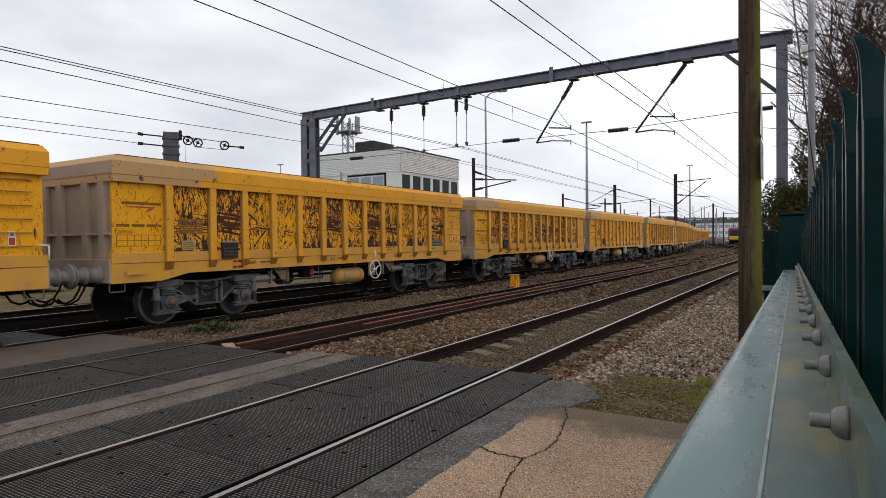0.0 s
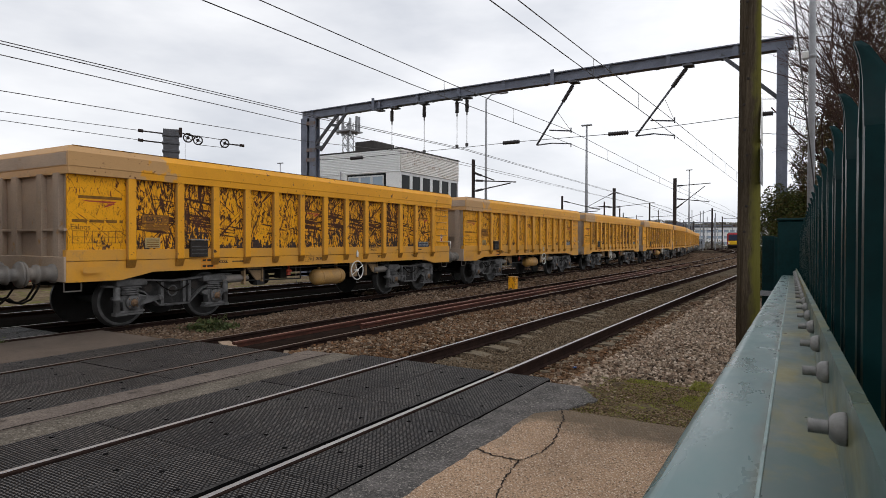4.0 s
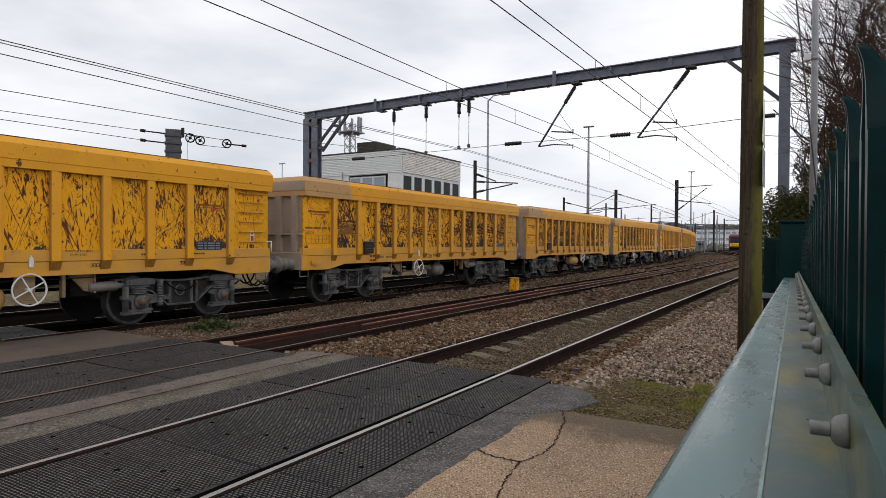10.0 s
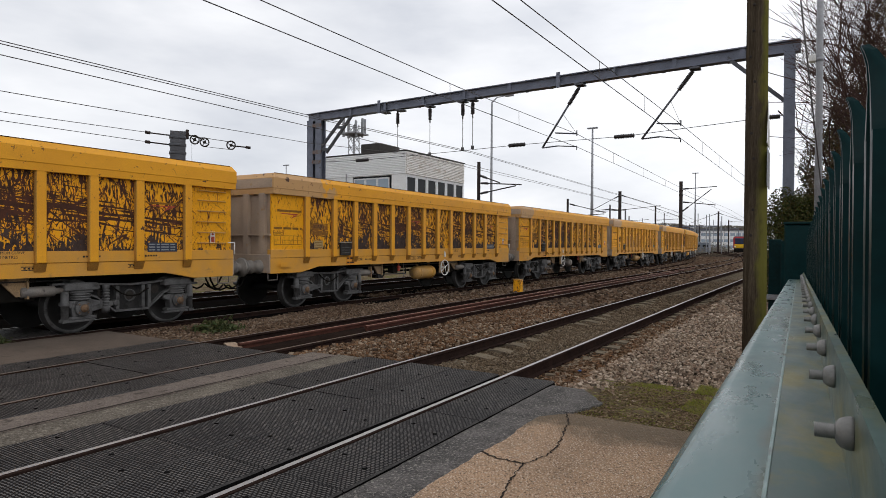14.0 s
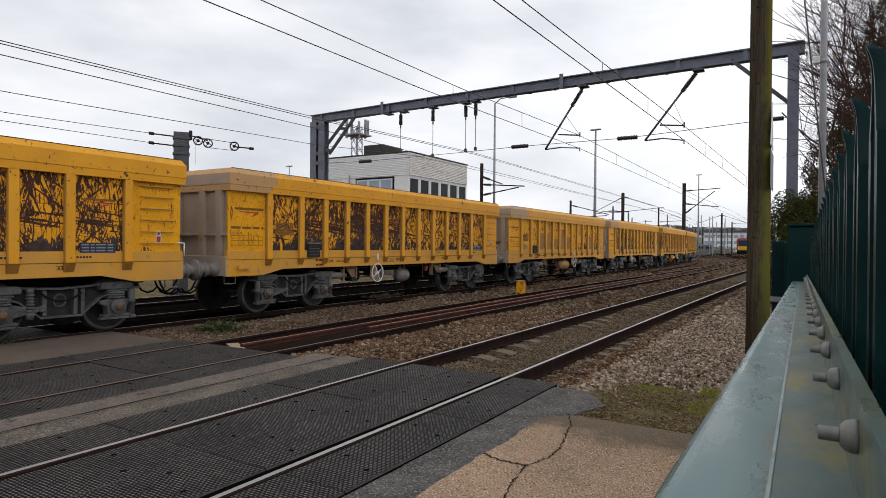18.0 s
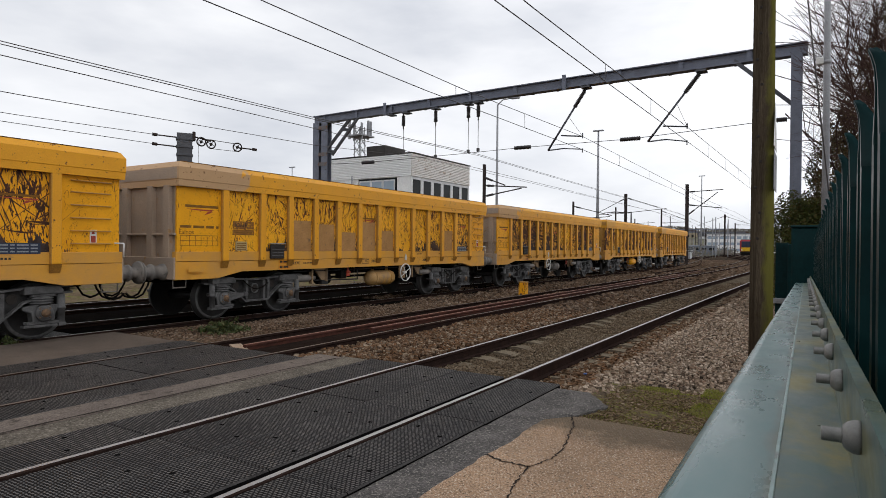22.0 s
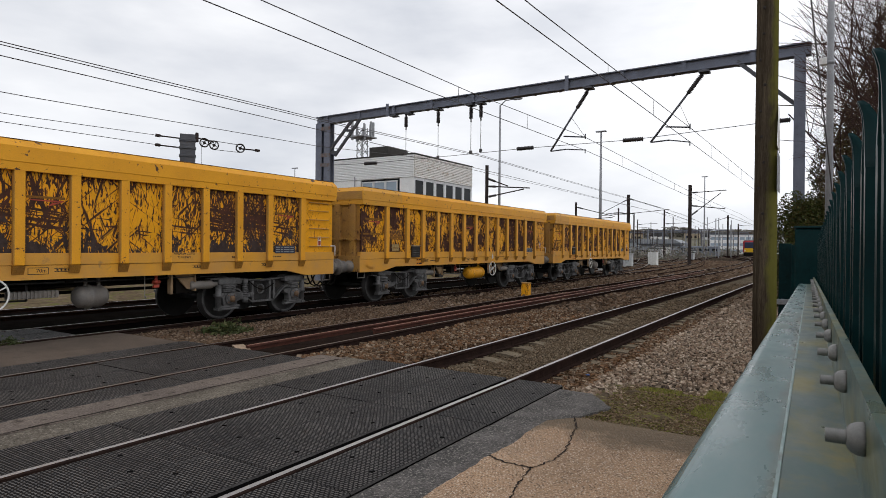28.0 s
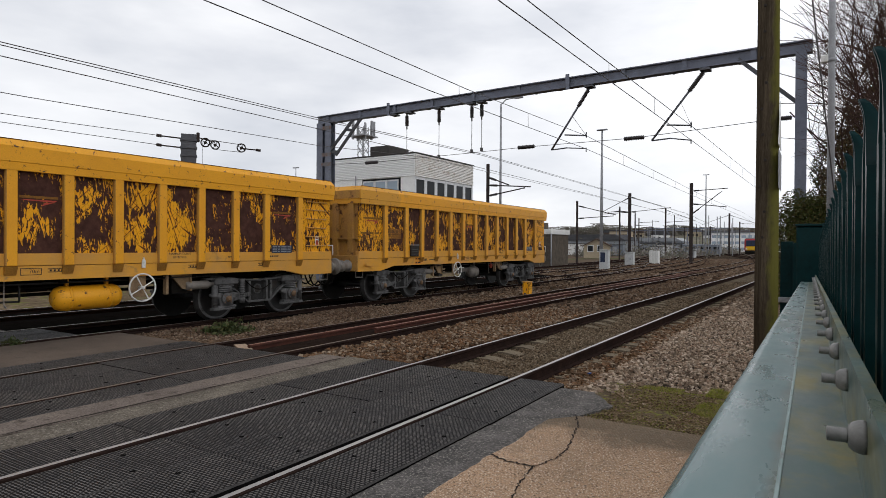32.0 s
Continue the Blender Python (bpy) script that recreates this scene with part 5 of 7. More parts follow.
    part("type_text", SMALL_TEXT["IOA(E)"], w, (1.2195, -HL + 1.37, 1.92), turn=(90, 0, 90))
    part("code_text", SMALL_TEXT["ICD"], w, (1.2265, -HL + 4.5, 1.12), turn=(90, 0, 90))
    for y, l in ((3.35, 0.4), (9.3, 0.34), (10.4, 0.3)):
        part("sill_text_bar", kept("sill_text_bar", M_black, lambda bm, l=l: [box(bm, 0, 0.002, k * 0.052, k * 0.052 + 0.034, 0, 0.03) for k in range(int(l / 0.052))], l), w, (1.2362 if y > 9 else 1.2265, -HL + y, 1.30 if y > 9 else 1.12))
    part("operator_word", kept("operator_word", M_faint, word_bar, 0.76, 0.05), w, (1.2175, -HL + 0.2, 2.27))
    part("class_name", CLASS_MESH, w, (1.2175, -HL + 0.07, 1.75), turn=(90, 0, 90))
    for y, z, l, hgt in ((1.33, 1.88, 0.54, 0.16), (1.3, 1.76, 0.58, 0.10)):
        part("load_mark", kept("load_mark", M_faint, lambda bm, l=l, hgt=hgt: ([box(bm, 0, 0.002, a, b, c, d) for a, b, c, d in ((0, l, 0, 0.012), (0, l, hgt - 0.012, hgt), (0, 0.012, 0.012, hgt - 0.012), (l - 0.012, l, 0.012, hgt - 0.012))], [box(bm, 0, 0.002, 0.06, l - 0.06, hgt * 0.35, hgt * 0.65)] if hgt < 0.12 else []), l), w, (1.2175, -HL + y, z))
    part("load_table", kept("load_table", M_faint, lambda bm: ([box(bm, 0, 0.002, 0, 0.86, z, z + 0.01) for z in (0, 0.1, 0.2)], [box(bm, 0, 0.002, y, y + 0.01, 0.01, 0.2) for y in (0.0, 0.2, 0.33, 0.46, 0.6, 0.73, 0.85)])), w, (1.2175, -HL + 0.1, 1.52))
    for y in (-3.2, -0.3, 2.2, 3.9):
        part("sill_mark", kept("sill_mark", M_black, lambda bm: [box(bm, 0, 0.002, 0, 0.26, z, z + 0.012) for z in (0, 0.05)] + [box(bm, 0, 0.002, y, y + 0.03, 0.018, 0.045) for y in (0.03, 0.09, 0.15, 0.2)]), w, (1.2265, y, 1.11))
    return w


SMALL_TEXT = {}
for words, size in (("70m", 0.085), ("70 METRES", 0.06), ("MINIMUM CURVE", 0.06), ("ICD", 0.075), ("IOA(E)", 0.125)):
    _cu = bpy.data.curves.new("small_text", "FONT")
    _cu.body, _cu.size, _cu.extrude = words, size, 0.001
    _tmp = new("small_text", _cu)
    bpy.context.view_layer.update()
    SMALL_TEXT[words] = bpy.data.meshes.new_from_object(_tmp)
    bpy.data.objects.remove(_tmp)
    SMALL_TEXT[words].materials.clear()
    SMALL_TEXT[words].materials.append(M_black)

_cu = bpy.data.curves.new("class_name", "FONT")
_cu.body, _cu.size, _cu.extrude = "Ealnos", 0.13, 0.001
_tmp = new("class_name", _cu)
bpy.context.view_layer.update()
CLASS_MESH = bpy.data.meshes.new_from_object(_tmp)
bpy.data.objects.remove(_tmp)
CLASS_MESH.materials.clear()
CLASS_MESH.materials.append(M_faint)

KINDS = {
    "light": (M_wear_light, M_body, "yellow ballast wagon with lightly scratched ribbed sides"),
    "mid": (M_wear_mid, M_body, "yellow ballast wagon with scraped ribbed steel sides"),
    "strong": (M_wear_strong, M_body_chipped, "yellow ballast wagon, ribbed sides badly scraped to brown"),
    "dusty": (M_wear_dusty, M_body_dusty, "dusty yellow ballast wagon with tan patches on ribbed sides"),
    "heavy": (M_wear_heavy, M_body_bright, "yellow ballast wagon, sides stripped to dark brown primer"),
}
# wear of each wagon in train order, and whether its hand wheel sits at the leading end
ORDER = [("mid", 0), ("mid", 0), ("mid", 0), ("light", 0), ("mid", 1), ("strong", 0), ("strong", 1), ("dusty", 0), ("strong", 1), ("heavy", 0), ("heavy", 1)]
MODELS, WAGONS = {}, []
for kind in ORDER:
    if kind in MODELS:
        WAGONS.append(copy_thing(MODELS[kind], pose(T3(0), 0, 0)))
    else:
        skin, lead = kind
        MODELS[kind] = wagon(*KINDS[skin], 0.45 if lead else 0.46, -1.2 if lead else 1.25, M_buffer if lead else (M_body_bright if skin == "heavy" else M_tank))
        WAGONS.append(MODELS[kind])

# rear end of the second wagon (the first whole one) along the line, second by second
TRAVEL = (-2.405058e-08, 1.499365e-05, -0.0005369812, 0.001162989, -3.528103, 18.51564)


def rear_of_train(t):
    s = 0.0
    for c in TRAVEL:
        s = s * t + c
    return s


# ---- palisade fence beside the camera ----
# its line: 1.2 degrees left of the tracks, falling slightly
FENCE = pose(0, 0, 1.573, -1.43, 0, 1.17)
M_bolt = surf("dull_green_grey_bolt", (0.30, 0.295, 0.28), (0.20, 0.195, 0.185), 60, 0.55, metal=0.15, bump=0.15, fine=200, depth=0.0005)
fence = thing("palisade_fence", "green coated steel palisade fence with pointed pales", "fence")
fence.matrix_basis = FENCE
RAIL_Z = -0.100


def fence_rail(bm):
    # an angle: upright leg against the pales, level leg towards the tracks
    prism(bm, [(-0.012, RAIL_Z - 0.006), (0.0265, RAIL_Z - 0.006), (0.0265, -0.056), (0.0205, -0.056), (0.0205, RAIL_Z), (-0.012, RAIL_Z)], "y", -0.6, 4.42)


def fence_ledge(bm):
    # a broad folded edge, rounded towards the tracks
    r = 0.011
    nose = [(-0.058 + r - r * math.sin(k * math.pi / 14), RAIL_Z - 0.0003 - r + r * math.cos(k * math.pi / 14)) for k in range(8)]
    prism(bm, [(-0.058, RAIL_Z - 0.052), (-0.0125, RAIL_Z - 0.052), (-0.0122, RAIL_Z - 0.0003)] + nose, "y", -0.6, 4.42)


def stained(mat, axis, start, span, tone, scale):
    """Lays a ragged stain over mat that begins at start along an axis of the object and is full after span."""
    nt, bs = mat.node_tree, mat.node_tree.nodes["Principled BSDF"]
    below = bs.inputs["Base Color"].links[0].from_socket
    own, sep = nt.nodes.new("ShaderNodeTexCoord"), nt.nodes.new("ShaderNodeSeparateXYZ")
    nt.links.new(own.outputs["Object"], sep.inputs[0])
    at = maths(nt, "DIVIDE", maths(nt, "SUBTRACT", sep.outputs[axis], start), span)
    ragged = maths(nt, "ADD", at, maths(nt, "MULTIPLY", maths(nt, "SUBTRACT", grain(nt, coords(nt, (1, 0.3, 1)), scale, 6), 0.5), 3.2))
    nt.links.new(blend(nt, ramp(nt, ragged, [(0.55, (0, 0, 0)), (1.0, (0.75, 0.75, 0.75))]), below, tone), bs.inputs["Base Color"])


stained(M_teal, "X", -0.028, 0.016, (0.085, 0.085, 0.055), 18.0)
part("rail", made("fence_rail", M_teal_stained, fence_rail), fence)
part("rail_ledge", made("fence_ledge", M_teal, fence_ledge), fence, label="broad green steel ledge")
# Pale strip along the crease: the edge's highlight is put into its colour.
M_edge_highlight = surf("pale_green_edge_highlight", (0.33, 0.42, 0.41), (0.20, 0.28, 0.27), 40, 0.4, bump=0.1, fine=120, spots=(0.06, 0.05, 0.03), spot_at=(0.56, 0.66), spot_scale=12, depth=0.0005)
part("worn_edge", boxes("worn_edge", M_edge_highlight, (-0.0132, -0.0112, -0.6, 4.42, RAIL_Z - 0.003, RAIL_Z + 0.0008), bevel=0.0003), fence, label="pale strip for the highlight along the rail edge")


def pale_form(bm):
    # W-shaped sheet whose head narrows to one broad point, curled towards the tracks
    plan = [(-0.034, 0.030), (-0.029, 0.0), (-0.013, 0.0), (-0.007, 0.026), (0.007, 0.026), (0.013, 0.0), (0.029, 0.0), (0.034, 0.030)]
    th = 0.003
    levels = [(-1.62, 1.0, 0.0, 1.0), (0.086, 1.0, 0.0, 1.0), (0.092, 0.90, 0.0, 0.93), (0.108, 0.62, 0.0, 0.66), (0.122, 0.42, 0.0, 0.42), (0.136, 0.26, -0.001, 0.22), (0.144, 0.20, -0.003, 0.14), (0.149, 0.10, -0.005, 0.06)]
    front = [[bm.verts.new((x * fold + dx, y * f, z)) for z, f, dx, fold in levels] for y, x in plan]
    back = [[bm.verts.new((x * fold + dx + th, y * f, z)) for z, f, dx, fold in levels] for y, x in plan]
    n = len(levels) - 1
    for a, b, c, d in zip(front, front[1:], back, back[1:]):
        for k in range(n):
            bm.faces.new((a[k], b[k], b[k + 1], a[k + 1])).smooth = k > 0
            bm.faces.new((c[k + 1], d[k + 1], d[k], c[k])).smooth = k > 0
        bm.faces.new((a[n], b[n], d[n], c[n]))
    for a, c in ((front[0], back[0]), (front[-1], back[-1])):
        for k in range(n):
            bm.faces.new((a[k], a[k + 1], c[k + 1], c[k]))


PALE = made("pale", M_pale, pale_form)


def bolt_form(bm):
    lathe(bm, (0.0, 0, 0), (-1, 0, 0), [(0, 0.0070), (0.0012, 0.0072), (0.0028, 0.0070), (0.0050, 0.0060), (0.0063, 0.0046), (0.0067, 0.0032)], 18)
    n = 18
    lathe(bm, (-0.0067, 0, 0), (-1, 0, 0), [(k * 0.00043, 0.0033 if k % 2 else 0.0029) for k in range(n)] + [(n * 0.00043, 0.0026)], 14)


BOLT = made("bolt", M_bolt, bolt_form)
for k in range(29):
    y = 0.335 + 0.153 * k
    if y < 4.4:
        part("bolt", BOLT, fence, (0.0205, y - 0.02, -0.0725))
for k in range(-5, 29):
    y = 0.335 + 0.153 * k
    if y < 4.45:
        part("pale", PALE, fence, (0.0395, y + 0.017, 0), turn=(random.uniform(-0.4, 0.4), random.uniform(-0.3, 0.3), 0))
post = thing("fence_post", "green coated steel fence end post with a flat cap", "fence post")
post.matrix_basis = FENCE
part("post_box", boxes("post_box", M_pale, (-0.082, 0.088, 4.46, 4.75, -1.7, 0.245), bevel=0.008), post)
part("post_cap", boxes("post_cap", M_pale, (-0.088, 0.094, 4.45, 4.76, 0.247, 0.262), bevel=0.004), post)
gate = thing("palisade_gate", "green steel palisade gate folded back beyond the post", "gate")
gate.matrix_basis = FENCE
part("gate_post", boxes("gate_post", M_pale, (-0.20, -0.115, 5.3, 5.42, -1.7, 0.18), bevel=0.006), gate)
part("gate_panel", boxes("gate_panel", M_pale, (-0.112, -0.085, 5.0, 5.3, -1.6, 0.16), bevel=0.004), gate)
part("gate_hinge", boxes("gate_hinge", M_galv, (-0.21, -0.12, 5.27, 5.3, -0.28, -0.24), bevel=0.004), gate)

# ---- wooden pole with signs, steel post behind the fence ----
pole = thing("timber_pole", "weathered creosoted timber pole, green with algae", "pole", at=(-0.66, 8.7, -0.2))
part("shaft", made("pole_shaft", M_wood, lambda bm: lathe(bm, (0, 0, 0), (0, 0, 1), [(0, 0.14), (1.5, 0.134), (4, 0.126), (8, 0.115), (10.5, 0.108)], 24)), pole)
for k in range(14):
    a = -1.9 + 0.25 * math.sin(k * 2.4)
    part("bolt_hole", made("bolt_hole", M_black, lambda bm: lathe(bm, (0, 0, 0), (0, -1, 0), [(0, 0.02), (0.012, 0.018), (0.014, 0.01)], 8)), pole, (0.125 * math.cos(a), 0.125 * math.sin(a), 1.9 + k * 0.32))
part("warning_triangle", made("warning_triangle", M_white, lambda bm: prism(bm, [(-0.32, 3.02), (0.32, 3.02), (0.0, 3.6)], "x", 0.132, 0.140)), pole, label="white backed triangular warning sign", turn=(0, 0, 1))
part("sign_plate", made("sign_plate", M_galv, lambda bm: box(bm, 0.135, 0.143, -0.3, 0.3, 2.5, 2.96)), pole, label="small rectangular sign plate", turn=(0, 0, 1))
rods_at = [Vector((0.08, 0.2, 8.6)), Vector((0.98, 3.7, 0.3))]
part("stay_cable", rods("stay_cable", M_wire, (rods_at[0], rods_at[1], 0.012, 5)), pole)
post2 = thing("steel_post", "slim galvanised steel lamp post behind the fence", "post", at=(0.02, 12.2, -0.3))
part("shaft", made("post_shaft", M_galv, lambda bm: lathe(bm, (0, 0, 0), (0, 0, 1), [(0, 0.06), (9.5, 0.045)], 14)), post2)
part("collar", made("post_collar", M_galv, lambda bm: lathe(bm, (0, 0, 5.0), (0, 0, 1), [(0, 0.065), (0.06, 0.065)], 14)), post2)
part("bracket", boxes("post_bracket", M_white, (-0.16, -0.05, -0.05, 0.05, 5.0, 5.12), bevel=0.01), post2)

# ---- gantry over the tracks ----
GY = 21.5
gantry = thing("overhead_line_gantry", "grey steel portal gantry spanning four electrified tracks", "gantry")


def gx(x):
    return GY + 0.0 - (x + 0.75) * 0.035


GL, GR = -21.2, -0.45


def gantry_beam(bm):
    a, b = (GL, gx(GL)), (GR, gx(GR))
    for z, w, h in ((7.80, 0.32, 0.035), (7.46, 0.32, 0.035)):
        beam(bm, (a[0], a[1], z), (b[0], b[1], z), w, h)
    beam(bm, (a[0], a[1] - 0.04, 7.63), (b[0], b[1] - 0.04, 7.63), 0.03, 0.30)
    for x in np.arange(GL + 0.7, GR, 2.05):
        beam(bm, (x, gx(x) - 0.12, 7.48), (x, gx(x) - 0.12, 7.78), 0.012, 0.14, up=(1, 0, 0))
    for x in np.arange(GL + 0.4, GR, 1.02):
        box(bm, x - 0.05, x + 0.05, gx(x) - 0.16, gx(x) + 0.16, 7.425, 7.44)


part("beam", made("gantry_beam", M_gantry, gantry_beam), gantry)


def upright(bm, x, y, w, d, top):
    for s in (-1, 1):
        box(bm, x - w / 2, x + w / 2, y + s * d / 2 - 0.02, y + s * d / 2 + 0.02, -0.3, top)
    box(bm, x - 0.012, x + 0.012, y - d / 2 + 0.02, y + d / 2 - 0.02, -0.3, top)


part("upright", made("upright_right", M_gantry, upright, -0.74, gx(-0.74), 0.30, 0.32, 7.44), gantry)
part("upright", made("upright_left_outer", M_gantry, upright, -20.99, gx(-20.99), 0.38, 0.3, 7.44), gantry)
part("upright", made("upright_left_inner", M_gantry, upright, -20.44, gx(-20.44), 0.36, 0.3, 7.44), gantry)
for z in (7.2, 5.92, 5.45, 3.8, 2.2, 0.8):
    part("batten_plate", boxes("batten_plate", M_batten, (-20.82, -20.24, gx(-20.6) - 0.19, gx(-20.6) - 0.172, z - 0.09, z + 0.09)), gantry)
for name, pts in (("brace", ((-20.45, 5.98), (-18.85, 7.44))), ("brace", ((-19.95, 5.85), (-18.35, 7.44))), ("brace", ((-0.86, 5.98), (-2.46, 7.52))), ("tie", ((-20.5, 6.0), (-19.85, 6.0))), ("tie", ((-19.35, 7.0), (-18.85, 6.92)))):
    (xa, za), (xb, zb) = pts
    part(name, made(name, M_gantry_dark, lambda bm: (beam(bm, (xa, gx(xa) - 0.1, za), (xb, gx(xb) - 0.1, zb), 0.09, 0.10), beam(bm, (xa, gx(xa) - 0.15, za + 0.05), (xb, gx(xb) - 0.15, zb + 0.05), 0.012, 0.05))), gantry)
for x in (-16.7, -8.2):
    part("splice_plate", boxes("splice_plate", M_gantry, (x - 0.07, x + 0.07, gx(x) - 0.2, gx(x) - 0.165, 7.36, 7.92)), gantry)
for x in (-16.45, -15.6, -14.05, -12.42, -11.95, -7.4, -3.46):
    part("beam_clamp", boxes("beam_clamp", M_gantry_dark, (x - 0.16, x + 0.16, gx(x) - 0.2, gx(x) + 0.2, 7.35, 7.41)), gantry)


def insulator(bm, a, b, r=0.06, n=7):
    a, b = Vector(a), Vector(b)
    d = b - a
    prof = [(0, r * 0.5)]
    for k in range(n):
        s = (k + 0.1) / n * d.length
        prof += [(s, r * 0.72), (s + 0.25 * d.length / n, r), (s + 0.5 * d.length / n, r), (s + 0.75 * d.length / n, r * 0.72)]
    prof.append((d.length, r * 0.5))
    lathe(bm, a, d, prof, 12)


for x, z in ((-15.77, 5.66), (-14.05, 5.36), (-12.42, 5.45), (-11.95, 5.48)):
    y = gx(x)
    h = thing("drop_insulator", "dark ribbed drop insulator and wire hanging from the gantry", "insulator", "drop insulators under the gantry", at=(x, y, 0))
    part("insulator", made("insulator_body", M_porcelain, insulator, (0, 0, 7.28), (0, 0, 6.82), 0.085, 10), h)
    part("hanger", rods("hanger", M_wire, ((0, 0, 7.46), (0, 0, 7.28), 0.04, 6), ((0, 0, 6.82), (0, 0, 6.68), 0.03, 6), ((0, 0, 6.68), (0, 0, z), 0.012, 5)), h)
    part("clamp", boxes("clamp", M_wire, (-0.05, 0.05, -0.05, 0.05, z - 0.07, z + 0.07), bevel=0.01), h)

for top, foot, ua, ub, le in (((-7.40, 7.36), (-8.86, 5.20), (-8.35, 5.72), (-7.52, 5.62), 5.15), ((-3.46, 7.40), (-5.16, 5.21), (-4.67, 5.70), (-3.89, 5.61), 5.12)):
    y = gx(top[0])
    arm = thing("registration_arm", "slanting steel cantilever with insulator and registration arms", "cantilever", "cantilevers under the gantry", at=(0, y, 0))
    top, foot = Vector((top[0], 0, top[1])), Vector((foot[0], 0, foot[1]))
    xe = ub[0]
    part("insulator", made("arm_insulator", M_porcelain, insulator, top.lerp(foot, 0.04), top.lerp(foot, 0.30), 0.08, 13), arm)
    part("drop_tube", rods("drop_tube", M_gantry_dark, (top, top.lerp(foot, 0.05), 0.04, 8), (top.lerp(foot, 0.30), foot, 0.038, 8)), arm)
    part("upper_arm", rods("upper_arm", M_gantry_dark, ((ua[0], 0, ua[1]), (ub[0], 0, ub[1]), 0.026, 6), ((xe, 0, ub[1] - 0.07), (xe, 0, ub[1] + 0.12), 0.024, 6)), arm)
    part("lower_arm", rods("lower_arm", M_gantry_dark, (tuple(foot), (foot.x + 0.6, 0, foot.z + 0.03), 0.024, 6), ((foot.x + 0.6, 0, foot.z + 0.03), (xe, 0, le), 0.02, 6), ((xe, 0, le - 0.12), (xe, 0, le + 0.03), 0.02, 6)), arm)
    part("stay_wire", rods("stay_wire", M_wire, (top.lerp(foot, 0.45), (xe, 0, ub[1]), 0.008, 4)), arm)


# ---- wires ----
def wire(pts, r=0.0095):
    """One continuous thin wire through the points."""
    def f(bm):
        rings = []
        for p in map(Vector, pts):
            rings.append([bm.verts.new(p + Vector((r * math.cos(k * 1.2566), 0, r * math.sin(k * 1.2566))) + Vector((0, r * 0.3 * math.cos(k * 1.2566), 0))) for k in range(5)])
        for p, q in zip(rings, rings[1:]):
            for k in range(5):
                bm.faces.new((p[k], p[(k + 1) % 5], q[(k + 1) % 5], q[k]))
    return made("wire", M_wire, f)


LINES = [
    ([(-3.9, -30, 4.7), (-3.9, 7.9, 4.98), (-3.86, GY, 5.10), (-3.9, 40.8, 5.31), (-3.5, 66, 5.35), (-4.0, 115, 5.4)],
     [(-3.9, -30, 4.9), (-3.9, 8.9, 5.31), (-3.86, GY, 5.57), (-3.9, 41.8, 5.92), (-3.7, 66, 6.0), (-4.0, 115, 5.8)]),
    ([(-7.5, -30, 5.05), (-7.5, 5.7, 5.02), (-7.5, 11.3, 5.0), (-7.42, GY, 5.09), (-7.2, 42, 4.78), (-7.2, 66, 4.62), (-8.6, 115, 4.5)],
     [(-7.5, -30, 5.4), (-7.5, 6.8, 5.38), (-7.5, 13.1, 5.39), (-7.42, GY, 5.56), (-7.2, 44, 5.05), (-7.2, 66, 5.05), (-8.6, 115, 5.0)]),
    ([(-11.95, -30, 4.72), (-11.95, 5.2, 4.75), (-11.95, 12.5, 4.77), (-11.95, 32.0, 4.68), (-12.5, 66, 4.65), (-16.2, 115, 4.6)],
     [(-11.95, -30, 4.75), (-11.95, 5.2, 4.99), (-11.95, 12.5, 5.07), (-11.95, 21.9, 5.3), (-11.9, 44, 5.1), (-12.5, 66, 5.1), (-16.2, 115, 5.0)]),
    ([(-15.0, -30, 4.5), (-15.0, 6.5, 4.79), (-15.0, 15.7, 5.01), (-15.0, 22.0, 5.42), (-15.2, 66, 5.4), (-19.0, 115, 5.3)],
     []),
]
for low, high in LINES:
    line = thing("overhead_wire", "thin dark overhead line wires above a track", "overhead wire", "overhead wires")
    part("contact_wire", wire(low), line)
    if not high:
        continue
    part("messenger_wire", wire(high), line)
    if low[0][0] == -11.95:
        part("messenger_wire", wire([(x - 0.02, y, z - 0.045) for x, y, z in high]), line)
    for y in (12.6, 16.5, 26.0, 31.0, 36.0, 42.0, 48.0, 55.0):
        zs = [np.interp(y, [p[1] for p in pts], [p[2] for p in pts]) for pts in (low, high)]
        xs = [np.interp(y, [p[1] for p in pts], [p[0] for p in pts]) for pts in (low, high)]
        if zs[1] - zs[0] > 0.25 and high[0][0] > -9:
            part("dropper", rods("dropper", M_wire, ((xs[0], y, zs[0]), (xs[1], y, zs[1]), 0.006, 4)), line)
span = thing("cross_span_wire", "cross-track span wire with dark insulators", "span wire")
sp = [(-20.3, gx(-20.3), 5.45), (-17.8, gx(-17.8), 5.36), (-12.4, gx(-12.4), 5.38), (-9.95, gx(-9.95), 5.41), (-5.78, gx(-5.78), 5.37), (-0.9, gx(-0.9), 5.57)]
part("span", made("span", M_wire, lambda bm: [rod(bm, p, q, 0.011, 5) for p, q in zip(sp, sp[1:])]), span)
for x, z in ((-17.8, 5.36), (-9.95, 5.41), (-5.78, 5.37), (-1.33, 5.55)):
    part("insulator", made("span_insulator", M_porcelain, insulator, (x - 0.35, gx(x), z), (x + 0.35, gx(x), z), 0.078, 12), span)

# ---- tension mast with pulleys ----
tm = thing("tensioning_mast", "dark grey steel mast with wire tensioning pulleys", "mast", at=(-17.6, 12.45, -0.3), turn=(0, 0, 55))
